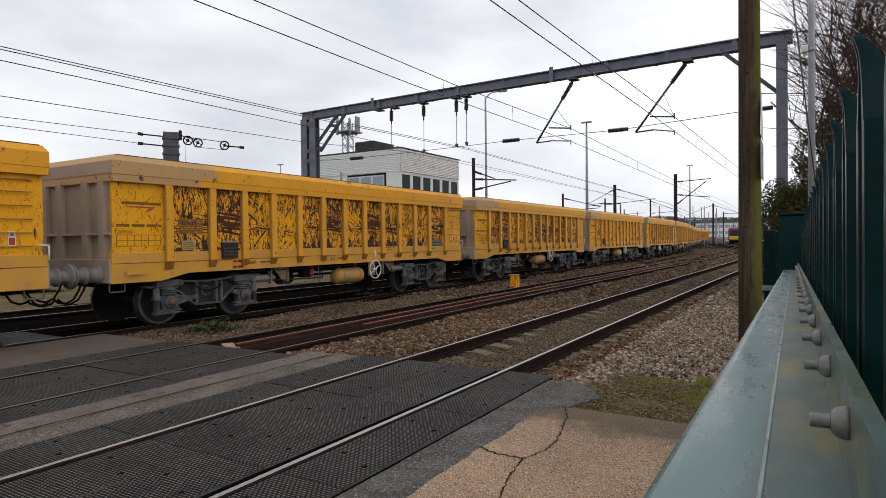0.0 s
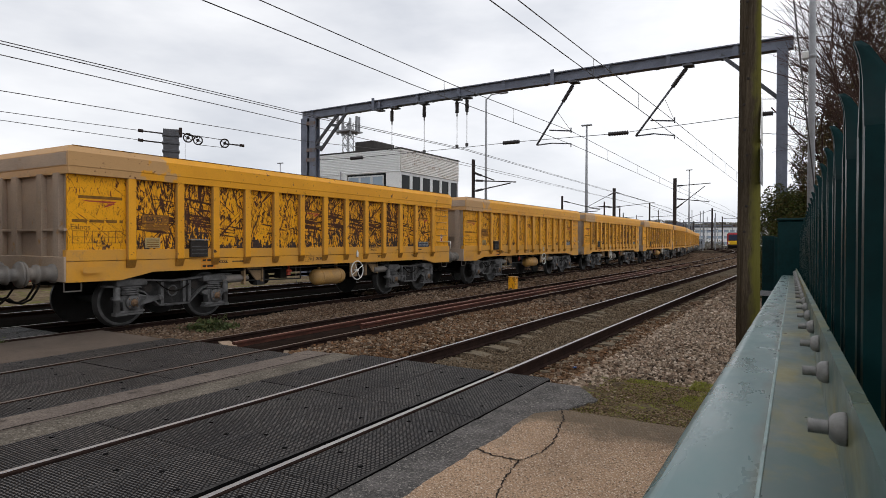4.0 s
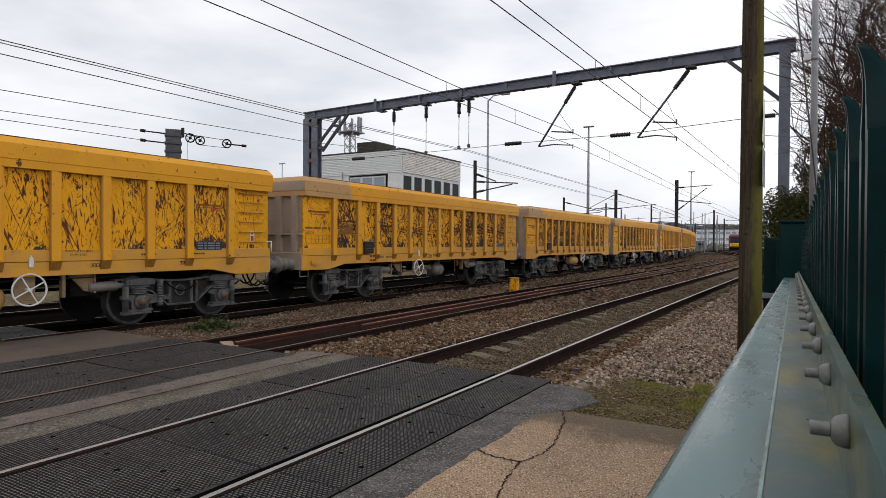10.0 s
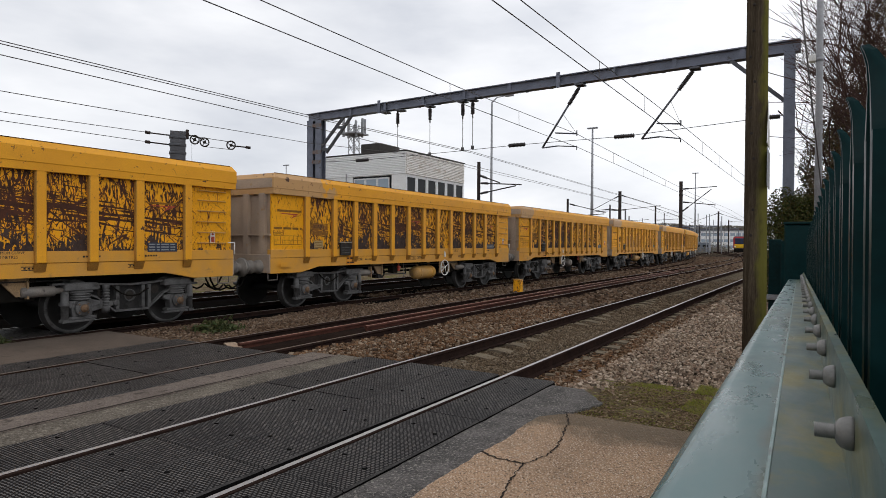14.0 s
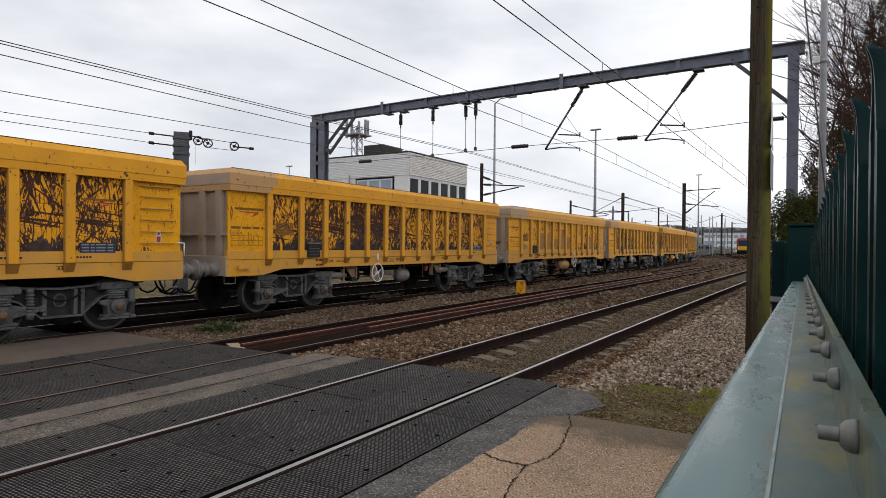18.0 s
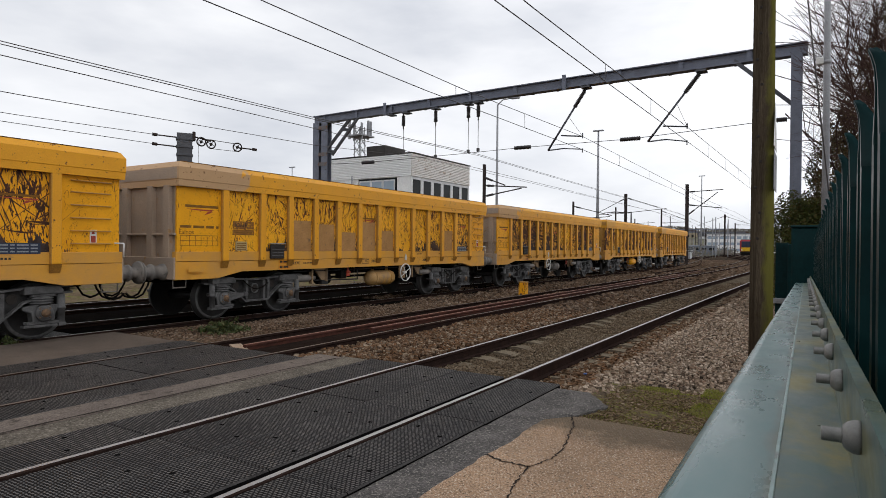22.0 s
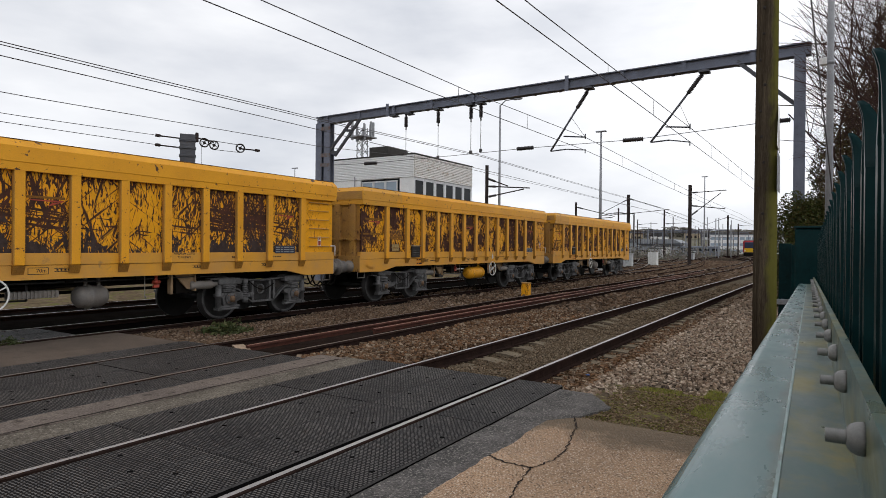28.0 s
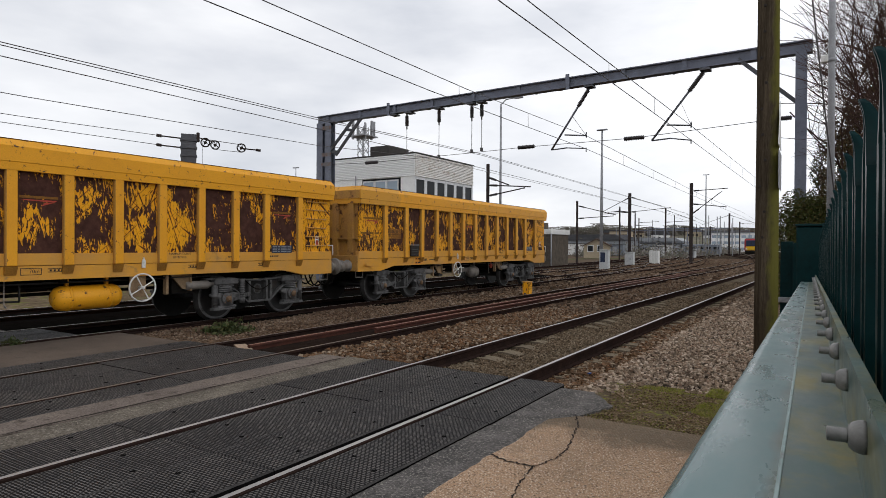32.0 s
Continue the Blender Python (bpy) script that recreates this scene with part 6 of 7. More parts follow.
part("post", made("tm_post", M_gantry_dark, lambda bm: (box(bm, -0.23, 0.23, -0.14, -0.11, 0, 5.42), box(bm, -0.23, 0.23, 0.11, 0.14, 0, 5.42), box(bm, -0.03, 0.03, -0.11, 0.11, 0, 5.4))), tm)
for z in (4.72, 4.98, 5.22):
    part("band", boxes("tm_band", M_gantry_dark, (-0.255, 0.255, -0.165, 0.165, z - 0.035, z + 0.035), bevel=0.008), tm)
part("head_bracket", boxes("tm_bracket", M_mast, (0.23, 0.33, -0.08, 0.08, 5.2, 5.5), bevel=0.02), tm)


def pulley(bm):
    # rim, five spokes and hub, turned to face the camera
    hand_wheel(bm, (0, 0, 0), 0.125)
    lathe(bm, (-0.03, 0, 0), (1, 0, 0), [(0, 0.05), (0.06, 0.05)], 10)
    for s in (-0.022, 0.022):
        n = 24
        for k in range(n):
            a, b = k * math.tau / n, (k + 1) * math.tau / n
            rod(bm, (s, 0.135 * math.cos(a), 0.135 * math.sin(a)), (s, 0.135 * math.cos(b), 0.135 * math.sin(b)), 0.02, 5, caps=False)


for x, z in ((0.50, 5.18), (0.80, 5.12), (1.62, 5.08)):
    part("pulley", made("pulley", M_black, pulley), tm, (x, -0.1, z), turn=(0, 0, 90))
for z in (5.28, 4.98):
    part("turnbuckle", rods("turnbuckle", M_mast, ((-0.2, 0, z), (-0.8, 0, z + 0.035), 0.022, 6), ((-0.8, 0, z + 0.035), (-0.95, 0, z + 0.05), 0.05, 6)), tm)
part("pulley_strap", rods("pulley_strap", M_mast, ((0.3, 0, 5.34), (0.80, 0, 5.22), 0.018, 6)), tm)
part("upper_pulley_wire", rods("upper_pulley_wire", M_mast, ((0.5, 0, 5.3), (1.62, 0, 5.2), 0.010, 6)), tm)
part("lower_pulley_wire", rods("lower_pulley_wire", M_mast, ((0.80, 0, 4.99), (1.62, 0, 4.95), 0.008, 6)), tm)
part("end_clamp", rods("end_clamp", M_mast, ((1.62, 0, 5.08), (2.1, 0, 5.06), 0.022, 6), ((2.1, 0, 5.06), (2.25, 0, 5.05), 0.045, 6)), tm)
part("tail_wire", rods("tail_wire", M_mast, ((0.42, 0, 5.2), (0.42, 0, 4.4), 0.006, 4)), tm)
tw = thing("tension_wires", "thin dark wires running to the tensioning mast", "wire")
part("wire", wire([(-18.14, 11.67, 5.03), (-18.4, 7.95, 4.97), (-18.3, -20, 4.7)]), tw)
part("wire", wire([(-18.14, 11.67, 4.73), (-18.4, 7.95, 4.74), (-18.3, -20, 4.6)]), tw)

# ---- signal box ----
HX, HY0, HY1, HZ = -26.0, 37.4, 46.1, 8.45
hut = thing("signal_box", "white clad flat-roofed signal box with a window band", "building")
part("lower_wall", boxes("lower_wall", M_clad, (-35.5, HX - 0.25, HY0 + 0.25, HY1 - 0.25, -0.3, 5.0)), hut)
for k in range(13):
    z = 6.75 + k * 0.128
    part("cladding_board", made("cladding_front", M_clad_stained, lambda bm: prism(bm, [(HX - 0.03, z), (HX + 0.07, z + 0.004), (HX + 0.065, z + 0.02), (HX + 0.01, z + 0.126), (HX - 0.03, z + 0.126)], "y", HY0, HY1)), hut)
    part("cladding_board", made("cladding_side", M_clad, lambda bm: prism(bm, [(HY0 + 0.03, z), (HY0 - 0.07, z + 0.004), (HY0 - 0.065, z + 0.02), (HY0 - 0.01, z + 0.126), (HY0 + 0.03, z + 0.126)], "x", -35.5, HX - 0.03)), hut)
part("upper_wall", boxes("upper_wall", M_clad, (-35.5, HX - 0.06, HY0 + 0.06, HY1, 6.7, HZ - 0.05)), hut)
part("roof", boxes("hut_roof", M_roofbox, (-35.6, HX + 0.08, HY0 - 0.08, HY1 + 0.08, HZ - 0.02, HZ + 0.06)), hut)
part("roof_box", boxes("roof_box", M_roofbox, (-33.2, -31.2, 41.0, 43.9, HZ + 0.06, HZ + 1.5), bevel=0.03), hut)
part("window_core", boxes("window_core", M_glass, (-35.4, HX - 0.12, HY0 + 0.12, HY1 - 0.12, 5.0, 6.72)), hut)
for k in range(7):
    y = HY0 + k * (HY1 - HY0) / 6
    part("mullion", boxes("mullion", M_frame, (HX - 0.12, HX, max(HY0, y - 0.07), min(HY1, y + 0.07), 5.0, 6.72)), hut)
for k in range(6):
    y = HY0 + (k + 0.5) * (HY1 - HY0) / 6
    win = part("window", boxes("window", M_glass, (HX - 0.11, HX - 0.06, y - 0.62, y + 0.62, 5.15, 6.55)), hut)
    part("sash", made("sash", M_frame, lambda bm: [box(bm, HX - 0.07, HX - 0.01, a, b, c, d) for a, b, c, d in ((y - 0.66, y + 0.66, 5.0, 5.15), (y - 0.66, y + 0.66, 6.52, 6.7), (y - 0.66, y - 0.54, 5.15, 6.52), (y + 0.54, y + 0.66, 5.15, 6.52))]), win)
part("window_sill", boxes("window_sill", M_frame, (HX - 0.1, HX + 0.1, HY0, HY1, 4.95, 5.04)), hut)
part("corner_post", boxes("corner_post", M_clad, (-27.3, HX - 0.02, HY0 - 0.02, HY0 + 0.2, 4.9, 6.74)), hut)
for k in range(3):
    x = -30.4 + k * 1.15
    win = part("window", boxes("window", M_glass_pale, (x - 0.48, x + 0.48, HY0 + 0.02, HY0 + 0.08, 5.2, 6.45)), hut)
    part("frame", made("frame", M_frame, lambda bm: [box(bm, a, b, HY0 - 0.02, HY0 + 0.06, c, d) for a, b, c, d in ((x - 0.56, x + 0.56, 5.1, 5.2), (x - 0.56, x + 0.56, 6.45, 6.55), (x - 0.56, x - 0.48, 5.2, 6.45), (x + 0.48, x + 0.56, 5.2, 6.45))]), win)
part("side_cladding", boxes("side_cladding", M_clad, (-35.5, -31.1, HY0 + 0.0, HY0 + 0.1, 4.9, 6.74)), hut)
part("vent_pipe", rods("vent_pipe", M_galv, ((-31.6, HY0 - 0.15, 5.0), (-31.6, HY0 - 0.15, 7.0), 0.05, 8)), hut)

# lattice aerial behind the signal box
aer = thing("lattice_aerial", "grey lattice aerial mast crowded with antennas", "aerial mast", at=(-45.96, 55.5, -0.3))


def lattice(bm):
    for sx, sy in ((-1, -1), (1, -1), (1, 1), (-1, 1)):
        beam(bm, (sx * 0.55, sy * 0.55, 0), (sx * 0.4, sy * 0.4, 15.6), 0.09, 0.09)
    for k in range(15):
        z = k * 1.03
        for (ax, ay), (bx, by) in (((-1, -1), (1, -1)), ((1, -1), (1, 1)), ((1, 1), (-1, 1)), ((-1, 1), (-1, -1))):
            beam(bm, (ax * 0.5, ay * 0.5, z), (bx * 0.46, by * 0.46, z + 1.0), 0.05, 0.05)
            beam(bm, (bx * 0.5, by * 0.5, z), (ax * 0.46, ay * 0.46, z + 1.0), 0.05, 0.05)


part("tower", made("lattice", M_galv, lattice), aer)
part("platform", boxes("aerial_platform", M_galv, (-1.2, 1.2, -1.2, 1.2, 14.4, 14.55)), aer)
for k in range(9):
    a = k * 0.7
    part("antenna", boxes("antenna", M_galv, (-0.14, 0.14, -0.1, 0.1, -0.9, 0.9), bevel=0.03), aer, (1.25 * math.cos(a), 1.25 * math.sin(a), 15.3 + 0.45 * math.sin(k * 3)), turn=(0, 0, math.degrees(a)))


# ---- masts and lamps in the yard ----
def mast(x, y, top, arms=(), w=0.2, skin=None):
    skin = skin or M_mast
    m = thing("overhead_line_mast", "dark brown steel overhead line mast", "mast", "overhead line masts", at=(x, y, -0.3))
    part("post", made("mast_post", skin, lambda bm: (box(bm, -w / 2, w / 2, -w / 2, -w / 2 + 0.03, 0, top + 0.3), box(bm, -w / 2, w / 2, w / 2 - 0.03, w / 2, 0, top + 0.3), box(bm, -0.015, 0.015, -w / 2 + 0.03, w / 2 - 0.03, 0, top + 0.3))), m)
    for dx, z0, z1 in arms:
        foot, tip = Vector((0, 0, z0 + 0.3)), Vector((dx, 0, z1 + 0.3))
        part("arm", rods("arm", M_mast, (foot, tip, 0.04, 6)), m)
        part("insulator", made("mast_insulator", M_porcelain, insulator, foot.lerp(tip, 0.06), foot.lerp(tip, 0.06 + 0.55 / abs(dx)), 0.085, 6), m)
    return m


mast(-11.9, 66.5, 8.1, [(3.4, 7.3, 7.45), (2.9, 4.9, 7.2), (3.3, 6.0, 5.6)], 0.3)
mast(-23.1, 64.0, 6.5, [(4.2, 6.0, 4.9), (4.0, 4.6, 4.8)], 0.18)
mast(-23.1, 80.0, 6.8, [(2.0, 6.2, 6.0), (-1.6, 6.2, 6.1)], 0.16)
mast(-24.0, 88.0, 9.2, [(4.5, 8.7, 7.2), (5.6, 6.5, 7.0), (-4.0, 8.6, 6.6), (-4.2, 6.5, 6.3)], 0.36)
mast(-24.7, 114.0, 8.6, [(5.0, 8.2, 6.2), (4.5, 6.0, 6.2)], 0.24)
mast(-19.9, 37.4, 7.2, [(1.6, 6.3, 5.7), (3.2, 5.75, 5.5), (2.8, 5.0, 5.45)], 0.17)
mast(-19.8, 158.0, 9.6, [(6, 9.2, 7.0), (-6, 9.2, 7.0)], 0.36)
mast(-17.8, 160.0, 7.6, [(6, 7.2, 7.0)], 0.26)
mast(-33.0, 128.0, 7.5, [(4, 6.5, 6.7)], 0.18)


def floodlight(x, y, top, r=0.13):
    p = thing("lighting_column", "tall slim grey yard lighting column", "lighting column", "yard lighting columns", at=(x, y, -0.3))
    part("column", made("column", M_galv, lambda bm: lathe(bm, (0, 0, 0), (0, 0, 1), [(0, r * 1.3), (top * 0.5, r), (top + 0.3, r * 0.6)], 10)), p)
    part("lantern", boxes("lantern", M_galv, (-0.7, 0.7, -0.2, 0.2, top + 0.25, top + 0.42), bevel=0.05), p)
    return p


floodlight(-25.2, 79.0, 16.8, 0.18)
floodlight(-23.4, 148.0, 17.8, 0.16)
lamp = thing("street_lamp", "tall grey lamp post with a single short arm", "street lamp", at=(-24.6, 48.6, -0.3))
part("post", made("lamp_post", M_galv, lambda bm: lathe(bm, (0, 0, 0), (0, 0, 1), [(0, 0.14), (14.4, 0.08)], 10)), lamp)
part("arm", rods("lamp_arm", M_galv, ((0, 0, 14.35), (0.5, 0, 14.75), 0.05, 6), ((0.5, 0, 14.75), (1.4, 0, 14.8), 0.045, 6)), lamp)
part("lantern", boxes("lamp_lantern", M_galv, (1.3, 2.1, -0.15, 0.15, 14.7, 14.88), bevel=0.05), lamp)
thin = thing("street_lamp", "thin distant lamp post", "street lamp", at=(-71.7, 70, -0.3))
part("post", made("thin_post", M_galv, lambda bm: (lathe(bm, (0, 0, 0), (0, 0, 1), [(0, 0.1), (14, 0.06)], 8), box(bm, -0.6, 0.6, -0.1, 0.1, 14, 14.15))), thin)

# yellow trackside box
yb = thing("trackside_box", "small battered yellow steel trackside box", "box", at=(-8.85, 19.6, -0.2))
part("shell", boxes("yb_shell", M_wear_light, (-0.13, 0.13, -0.13, 0.13, 0, 0.52), bevel=0.02), yb)
part("lid", boxes("yb_lid", M_yellow_dusty, (-0.138, 0.138, -0.138, 0.138, 0.522, 0.55), bevel=0.008), yb)


# ---- plants ----
M_bark = surf("bare_twig_bark", (0.085, 0.052, 0.042), (0.05, 0.032, 0.028), 3, 0.9, bump=0.2)
M_moss = surf("mossy_dirt", (0.085, 0.06, 0.036), (0.135, 0.10, 0.062), 4.0, 0.95, bump=1.0, fine=38, speck=0.85, spots=(0.14, 0.14, 0.025), spot_at=(0.53, 0.6), spot_scale=9, vary=False, depth=0.03, gloss=0.08)
M_grass_far = surf("rough_winter_grass", (0.13, 0.095, 0.06), (0.21, 0.16, 0.11), 1.1, 0.95, bump=1.0, fine=7, speck=0.85, spots=(0.11, 0.115, 0.03), spot_at=(0.52, 0.62), spot_scale=2.2, vary=False, depth=0.05)


def leafy(name, tones):
    m, nt, bs = shell(name)
    geo = nt.nodes.new("ShaderNodeNewGeometry")
    step = 1.0 / len(tones)
    nt.links.new(ramp(nt, geo.outputs["Random Per Island"], [(i * step, c) for i, c in enumerate(tones)]), bs.inputs["Base Color"])
    bs.inputs["Roughness"].default_value, bs.inputs["Specular IOR Level"].default_value = 0.6, 0.12
    return m


M_ivy = leafy("ivy_leaves", [(0.028, 0.04, 0.010), (0.045, 0.056, 0.012), (0.065, 0.068, 0.015), (0.02, 0.03, 0.009), (0.075, 0.058, 0.02)])
M_blade = leafy("grass_blades", [(0.17, 0.20, 0.015), (0.22, 0.235, 0.018), (0.23, 0.18, 0.07), (0.15, 0.11, 0.05), (0.13, 0.155, 0.016)])
M_weed = leafy("weed_leaves", [(0.04, 0.06, 0.02), (0.06, 0.08, 0.028), (0.085, 0.085, 0.035), (0.035, 0.045, 0.018)])
M_bramble = leafy("dead_bramble_leaves", [(0.075, 0.05, 0.024), (0.10, 0.066, 0.03), (0.06, 0.056, 0.022), (0.05, 0.036, 0.02), (0.125, 0.085, 0.035)])


def leaves_mesh(name, material, centres, size, seed, tall=1.0):
    rng = np.random.default_rng(seed)
    n = len(centres)
    c = np.asarray(centres, float)
    u = rng.normal(size=(n, 3))
    u /= np.linalg.norm(u, axis=1)[:, None]
    v = np.cross(u, rng.normal(size=(n, 3)))
    v /= np.linalg.norm(v, axis=1)[:, None]
    s = (size * rng.uniform(0.6, 1.4, n))[:, None]
    pts = np.stack([c - u * s * tall, c + v * s * 0.55, c + u * s * tall, c - v * s * 0.55], 1).reshape(-1, 3)
    me = bpy.data.meshes.new(name)
    me.from_pydata(pts.tolist(), [], [(4 * i, 4 * i + 1, 4 * i + 2, 4 * i + 3) for i in range(n)])
    me.materials.append(material)
    return me


def twigs(name, material, root, height, seed, lean=(0, 0), depth=6, r0=0.14, spread=0.55, limit=2600, edge=-99.0):
    """A bare tree: tapered limbs that fork to fine twigs, in one mesh."""
    rng = random.Random(seed)
    verts, faces = [], []
    todo = [(Vector(root), Vector((lean[0], lean[1], 1)).normalized(), height * 0.26, r0, 0)]
    count = 0
    while todo and count < limit:
        p, d, ln, r, lev = todo.pop(0)
        if p.x < edge:
            continue
        q = p
        steps = 3
        for k in range(steps):
            d = (d + Vector((rng.uniform(-1, 1), rng.uniform(-1, 1), rng.uniform(-0.5, 0.8))) * 0.16).normalized()
            e = q + d * (ln / steps)
            ra, rb = r * (1 - 0.3 * k / steps), r * (1 - 0.3 * (k + 1) / steps)
            u = d.orthogonal().normalized()
            w = d.cross(u)
            base = len(verts)
            sides = 6 if lev < 2 else 3
            for c, rr in ((q, ra), (e, rb)):
                for j in range(sides):
                    a = j * math.tau / sides
                    verts.append(c + (u * math.cos(a) + w * math.sin(a)) * rr)
            for j in range(sides):
                faces.append((base + j, base + (j + 1) % sides, base + sides + (j + 1) % sides, base + sides + j))
            q = e
            count += 1
            if lev >= 1 and lev < depth and rng.random() < 0.55:
                side = (d + Vector((rng.uniform(-1, 1), rng.uniform(-1, 1), rng.uniform(-0.6, 0.6))) * 1.0).normalized()
                todo.append((q, side, ln * 0.6, rb * 0.5, lev + 2))
        if lev < depth:
            for _ in range(3 if lev == 0 else 2):
                nd = (d + Vector((rng.uniform(-1, 1), rng.uniform(-1, 1), rng.uniform(-0.35, 0.6))) * spread * 1.5).normalized()
                todo.append((q, nd, ln * rng.uniform(0.68, 0.88), r * 0.62, lev + 1))
    me = bpy.data.meshes.new(name)
    me.from_pydata([tuple(v) for v in verts], [], faces)
    me.materials.append(material)
    return me


for i, (x, y, h, lean) in enumerate(((2.6, 24.0, 12.5, (-0.06, -0.1)), (3.9, 19.0, 11.5, (-0.10, -0.05)), (4.6, 32.0, 13.0, (0.0, 0)), (3.2, 16.5, 8.5, (-0.06, 0)), (5.4, 27.0, 14.0, (-0.05, 0)), (1.7, 26.0, 12.0, (0.02, 0)), (2.3, 21.0, 12.5, (0.0, 0)), (2.6, 14.0, 9.0, (0.02, 0)))):
    tree = thing("bare_tree", "leafless winter tree with a dense web of fine twigs", "tree", "bare trees behind the fence", at=(x, y, -0.3))
    part("branchwork", twigs("branchwork", M_bark, (0, 0, 0), h, 11 + i, lean, 8, 0.095, limit=7000, edge=-0.35 - x), tree)
    way = Vector((lean[0], lean[1], 1)).normalized()
    part("trunk", made("trunk", M_bark, lambda bm: lathe(bm, (0, 0, 0), way, [(0, 0.15), (0.3, 0.115), (h * 0.12, 0.105), (h * 0.2, 0.095), (h * 0.25, 0.075)], 12)), tree)
rng = np.random.default_rng(8)
# ivy-grown hedge and brambles behind the fence
hedge = thing("ivy_hedge", "dark green ivy hedge beside the fence", "hedge", at=(-0.35, 20.3, -0.3))
cs = []
for cx, cy, cz, rx, rz, n in ((-0.45, 0, 1.6, 0.75, 1.9, 13000), (0.35, 0.3, 1.5, 0.7, 1.8, 12000), (-0.1, 0.2, 2.35, 0.6, 1.0, 8000), (0.9, 0.6, 2.2, 0.6, 1.3, 8000)):
    u = rng.normal(size=(n, 3))
    u /= np.linalg.norm(u, axis=1)[:, None]
    rad = rng.uniform(0.45, 1.08, n) ** 0.6
    cs.append(np.stack([cx + u[:, 0] * rx * rad, cy + u[:, 1] * rx * rad, np.maximum(0.05, cz + u[:, 2] * rz * rad)], 1))
part("foliage", leaves_mesh("ivy", M_ivy, np.concatenate(cs), 0.034, 3), hedge)
part("stems", twigs("ivy_stems", M_bark, (0, 0, 0), 3.6, 77, (0, 0), 4, 0.06, limit=260), hedge)
for i, (x, y, top, n, wide) in enumerate(((-0.15, 24.6, 5.6, 9000, 0.55), (0.45, 24.0, 6.8, 21000, 0.8), (1.1, 23.5, 8.6, 28000, 0.9), (1.9, 23.0, 10.2, 34000, 1.1))):
    bush = thing("bramble_thicket", "brown winter thicket of twigs and dead leaves", "bush", "thickets behind the fence", at=(x, y, -0.3))
    u = rng.normal(size=(n, 3))
    u *= (rng.uniform(0, 1, n) ** 0.4 / np.linalg.norm(u, axis=1))[:, None]
    u = u * np.array([wide, wide, top * 0.5]) + np.array([0, 0, top * 0.5])
    lump = np.array([noise.noise((a * 1.6 + i * 9, b * 1.6, c * 1.6)) for a, b, c in u])
    u = u[lump > -0.16]
    u[:, 2] = np.clip(u[:, 2], 0.05, top)
    part("dead_leaves", leaves_mesh("bramble", M_bramble if i else M_ivy, u, 0.04, 20 + i), bush)
    part("stemwork", twigs("bush_stems", M_bark, (0, 0, 0), top * 1.25, 40 + i, (0, 0), 6, 0.06, limit=4200, edge=-0.5 - x), bush)


# moss and short grass between the apron and the ballast
def moss(bm):
    xs, ys = np.arange(-2.25, -0.2, 0.07), np.arange(5.5, 8.0, 0.07)
    grid = [[bm.verts.new((x, y, -0.075 + 0.025 * noise.noise((x * 3, y * 3, 1)) + 0.012 * noise.noise((x * 14, y * 14, 5)) + 0.02 - 0.10 * max(0, y - 7.1 - 0.3 * noise.noise((x * 2, 3, 3))))) for x in xs] for y in ys]
    for p, q in zip(grid, grid[1:]):
        for k in range(len(xs) - 1):
            bm.faces.new((p[k], p[k + 1], q[k + 1], q[k])).smooth = True


thing("moss_patch", "mossy dirt with green and brown growth", "moss", data=made("moss_patch", M_moss, moss), kind="stuff")


def blades(name, n, box_, h, seed, clump=0.5):
    r = np.random.default_rng(seed)
    x, y = r.uniform(box_[0], box_[1], n), r.uniform(box_[2], box_[3], n)
    keep = np.array([noise.noise((a * 2.2, b * 2.2, 4.0)) + 0.5 * noise.noise((a * 7, b * 7, 1)) > clump - 0.5 for a, b in zip(x, y)])
    x, y = x[keep], y[keep]
    n = len(x)
    a, hh = r.uniform(0, 6.28, n), h * r.uniform(0.4, 1.2, n)
    dx, dy = np.cos(a), np.sin(a)
    z = np.full(n, -0.06)
    b0 = np.stack([x - dx * 0.0022, y - dy * 0.0022, z], 1)
    b1 = np.stack([x + dx * 0.0022, y + dy * 0.0022, z], 1)
    t = np.stack([x - dy * hh * 0.6, y + dx * hh * 0.6, z + hh], 1)
    me = bpy.data.meshes.new(name)
    me.from_pydata(np.stack([b0, b1, t], 1).reshape(-1, 3).tolist(), [], [(3 * i, 3 * i + 1, 3 * i + 2) for i in range(n)])
    me.materials.append(M_blade)
    return me


def crumbs(name, n, area, size, seed, material):
    """Dirt crumbs, gravel and leaf litter: small flat four-sided chips."""
    r = np.random.default_rng(seed)
    x, y = r.uniform(area[0], area[1], n), r.uniform(area[2], area[3], n)
    s, a = size * r.uniform(0.4, 1.5, n), r.uniform(0, 6.28, n)
    z = -0.058 + r.uniform(-0.012, 0.012, n) - 0.10 * np.maximum(0, y - 7.1)
    ring = [np.stack([x + s * np.cos(a + q) * f, y + s * np.sin(a + q) * f, z + r.uniform(-0.004, 0.004, n)], 1) for q, f in ((0, 1.0), (1.6, 0.6), (3.1, 1.0), (4.7, 0.6))]
    top = np.stack([x, y, z + s * 0.55], 1)
    pts = np.stack(ring + [top], 1).reshape(-1, 3)
    me = bpy.data.meshes.new(name)
    me.from_pydata(pts.tolist(), [], [(5 * i + k, 5 * i + (k + 1) % 4, 5 * i + 4) for i in range(n) for k in range(4)])
    me.materials.append(material)
    return me


M_crumb = stones("dirt_crumbs", [(0.14, 0.092, 0.05), (0.075, 0.05, 0.03), (0.20, 0.14, 0.085), (0.045, 0.032, 0.02), (0.13, 0.13, 0.025), (0.27, 0.20, 0.135)])
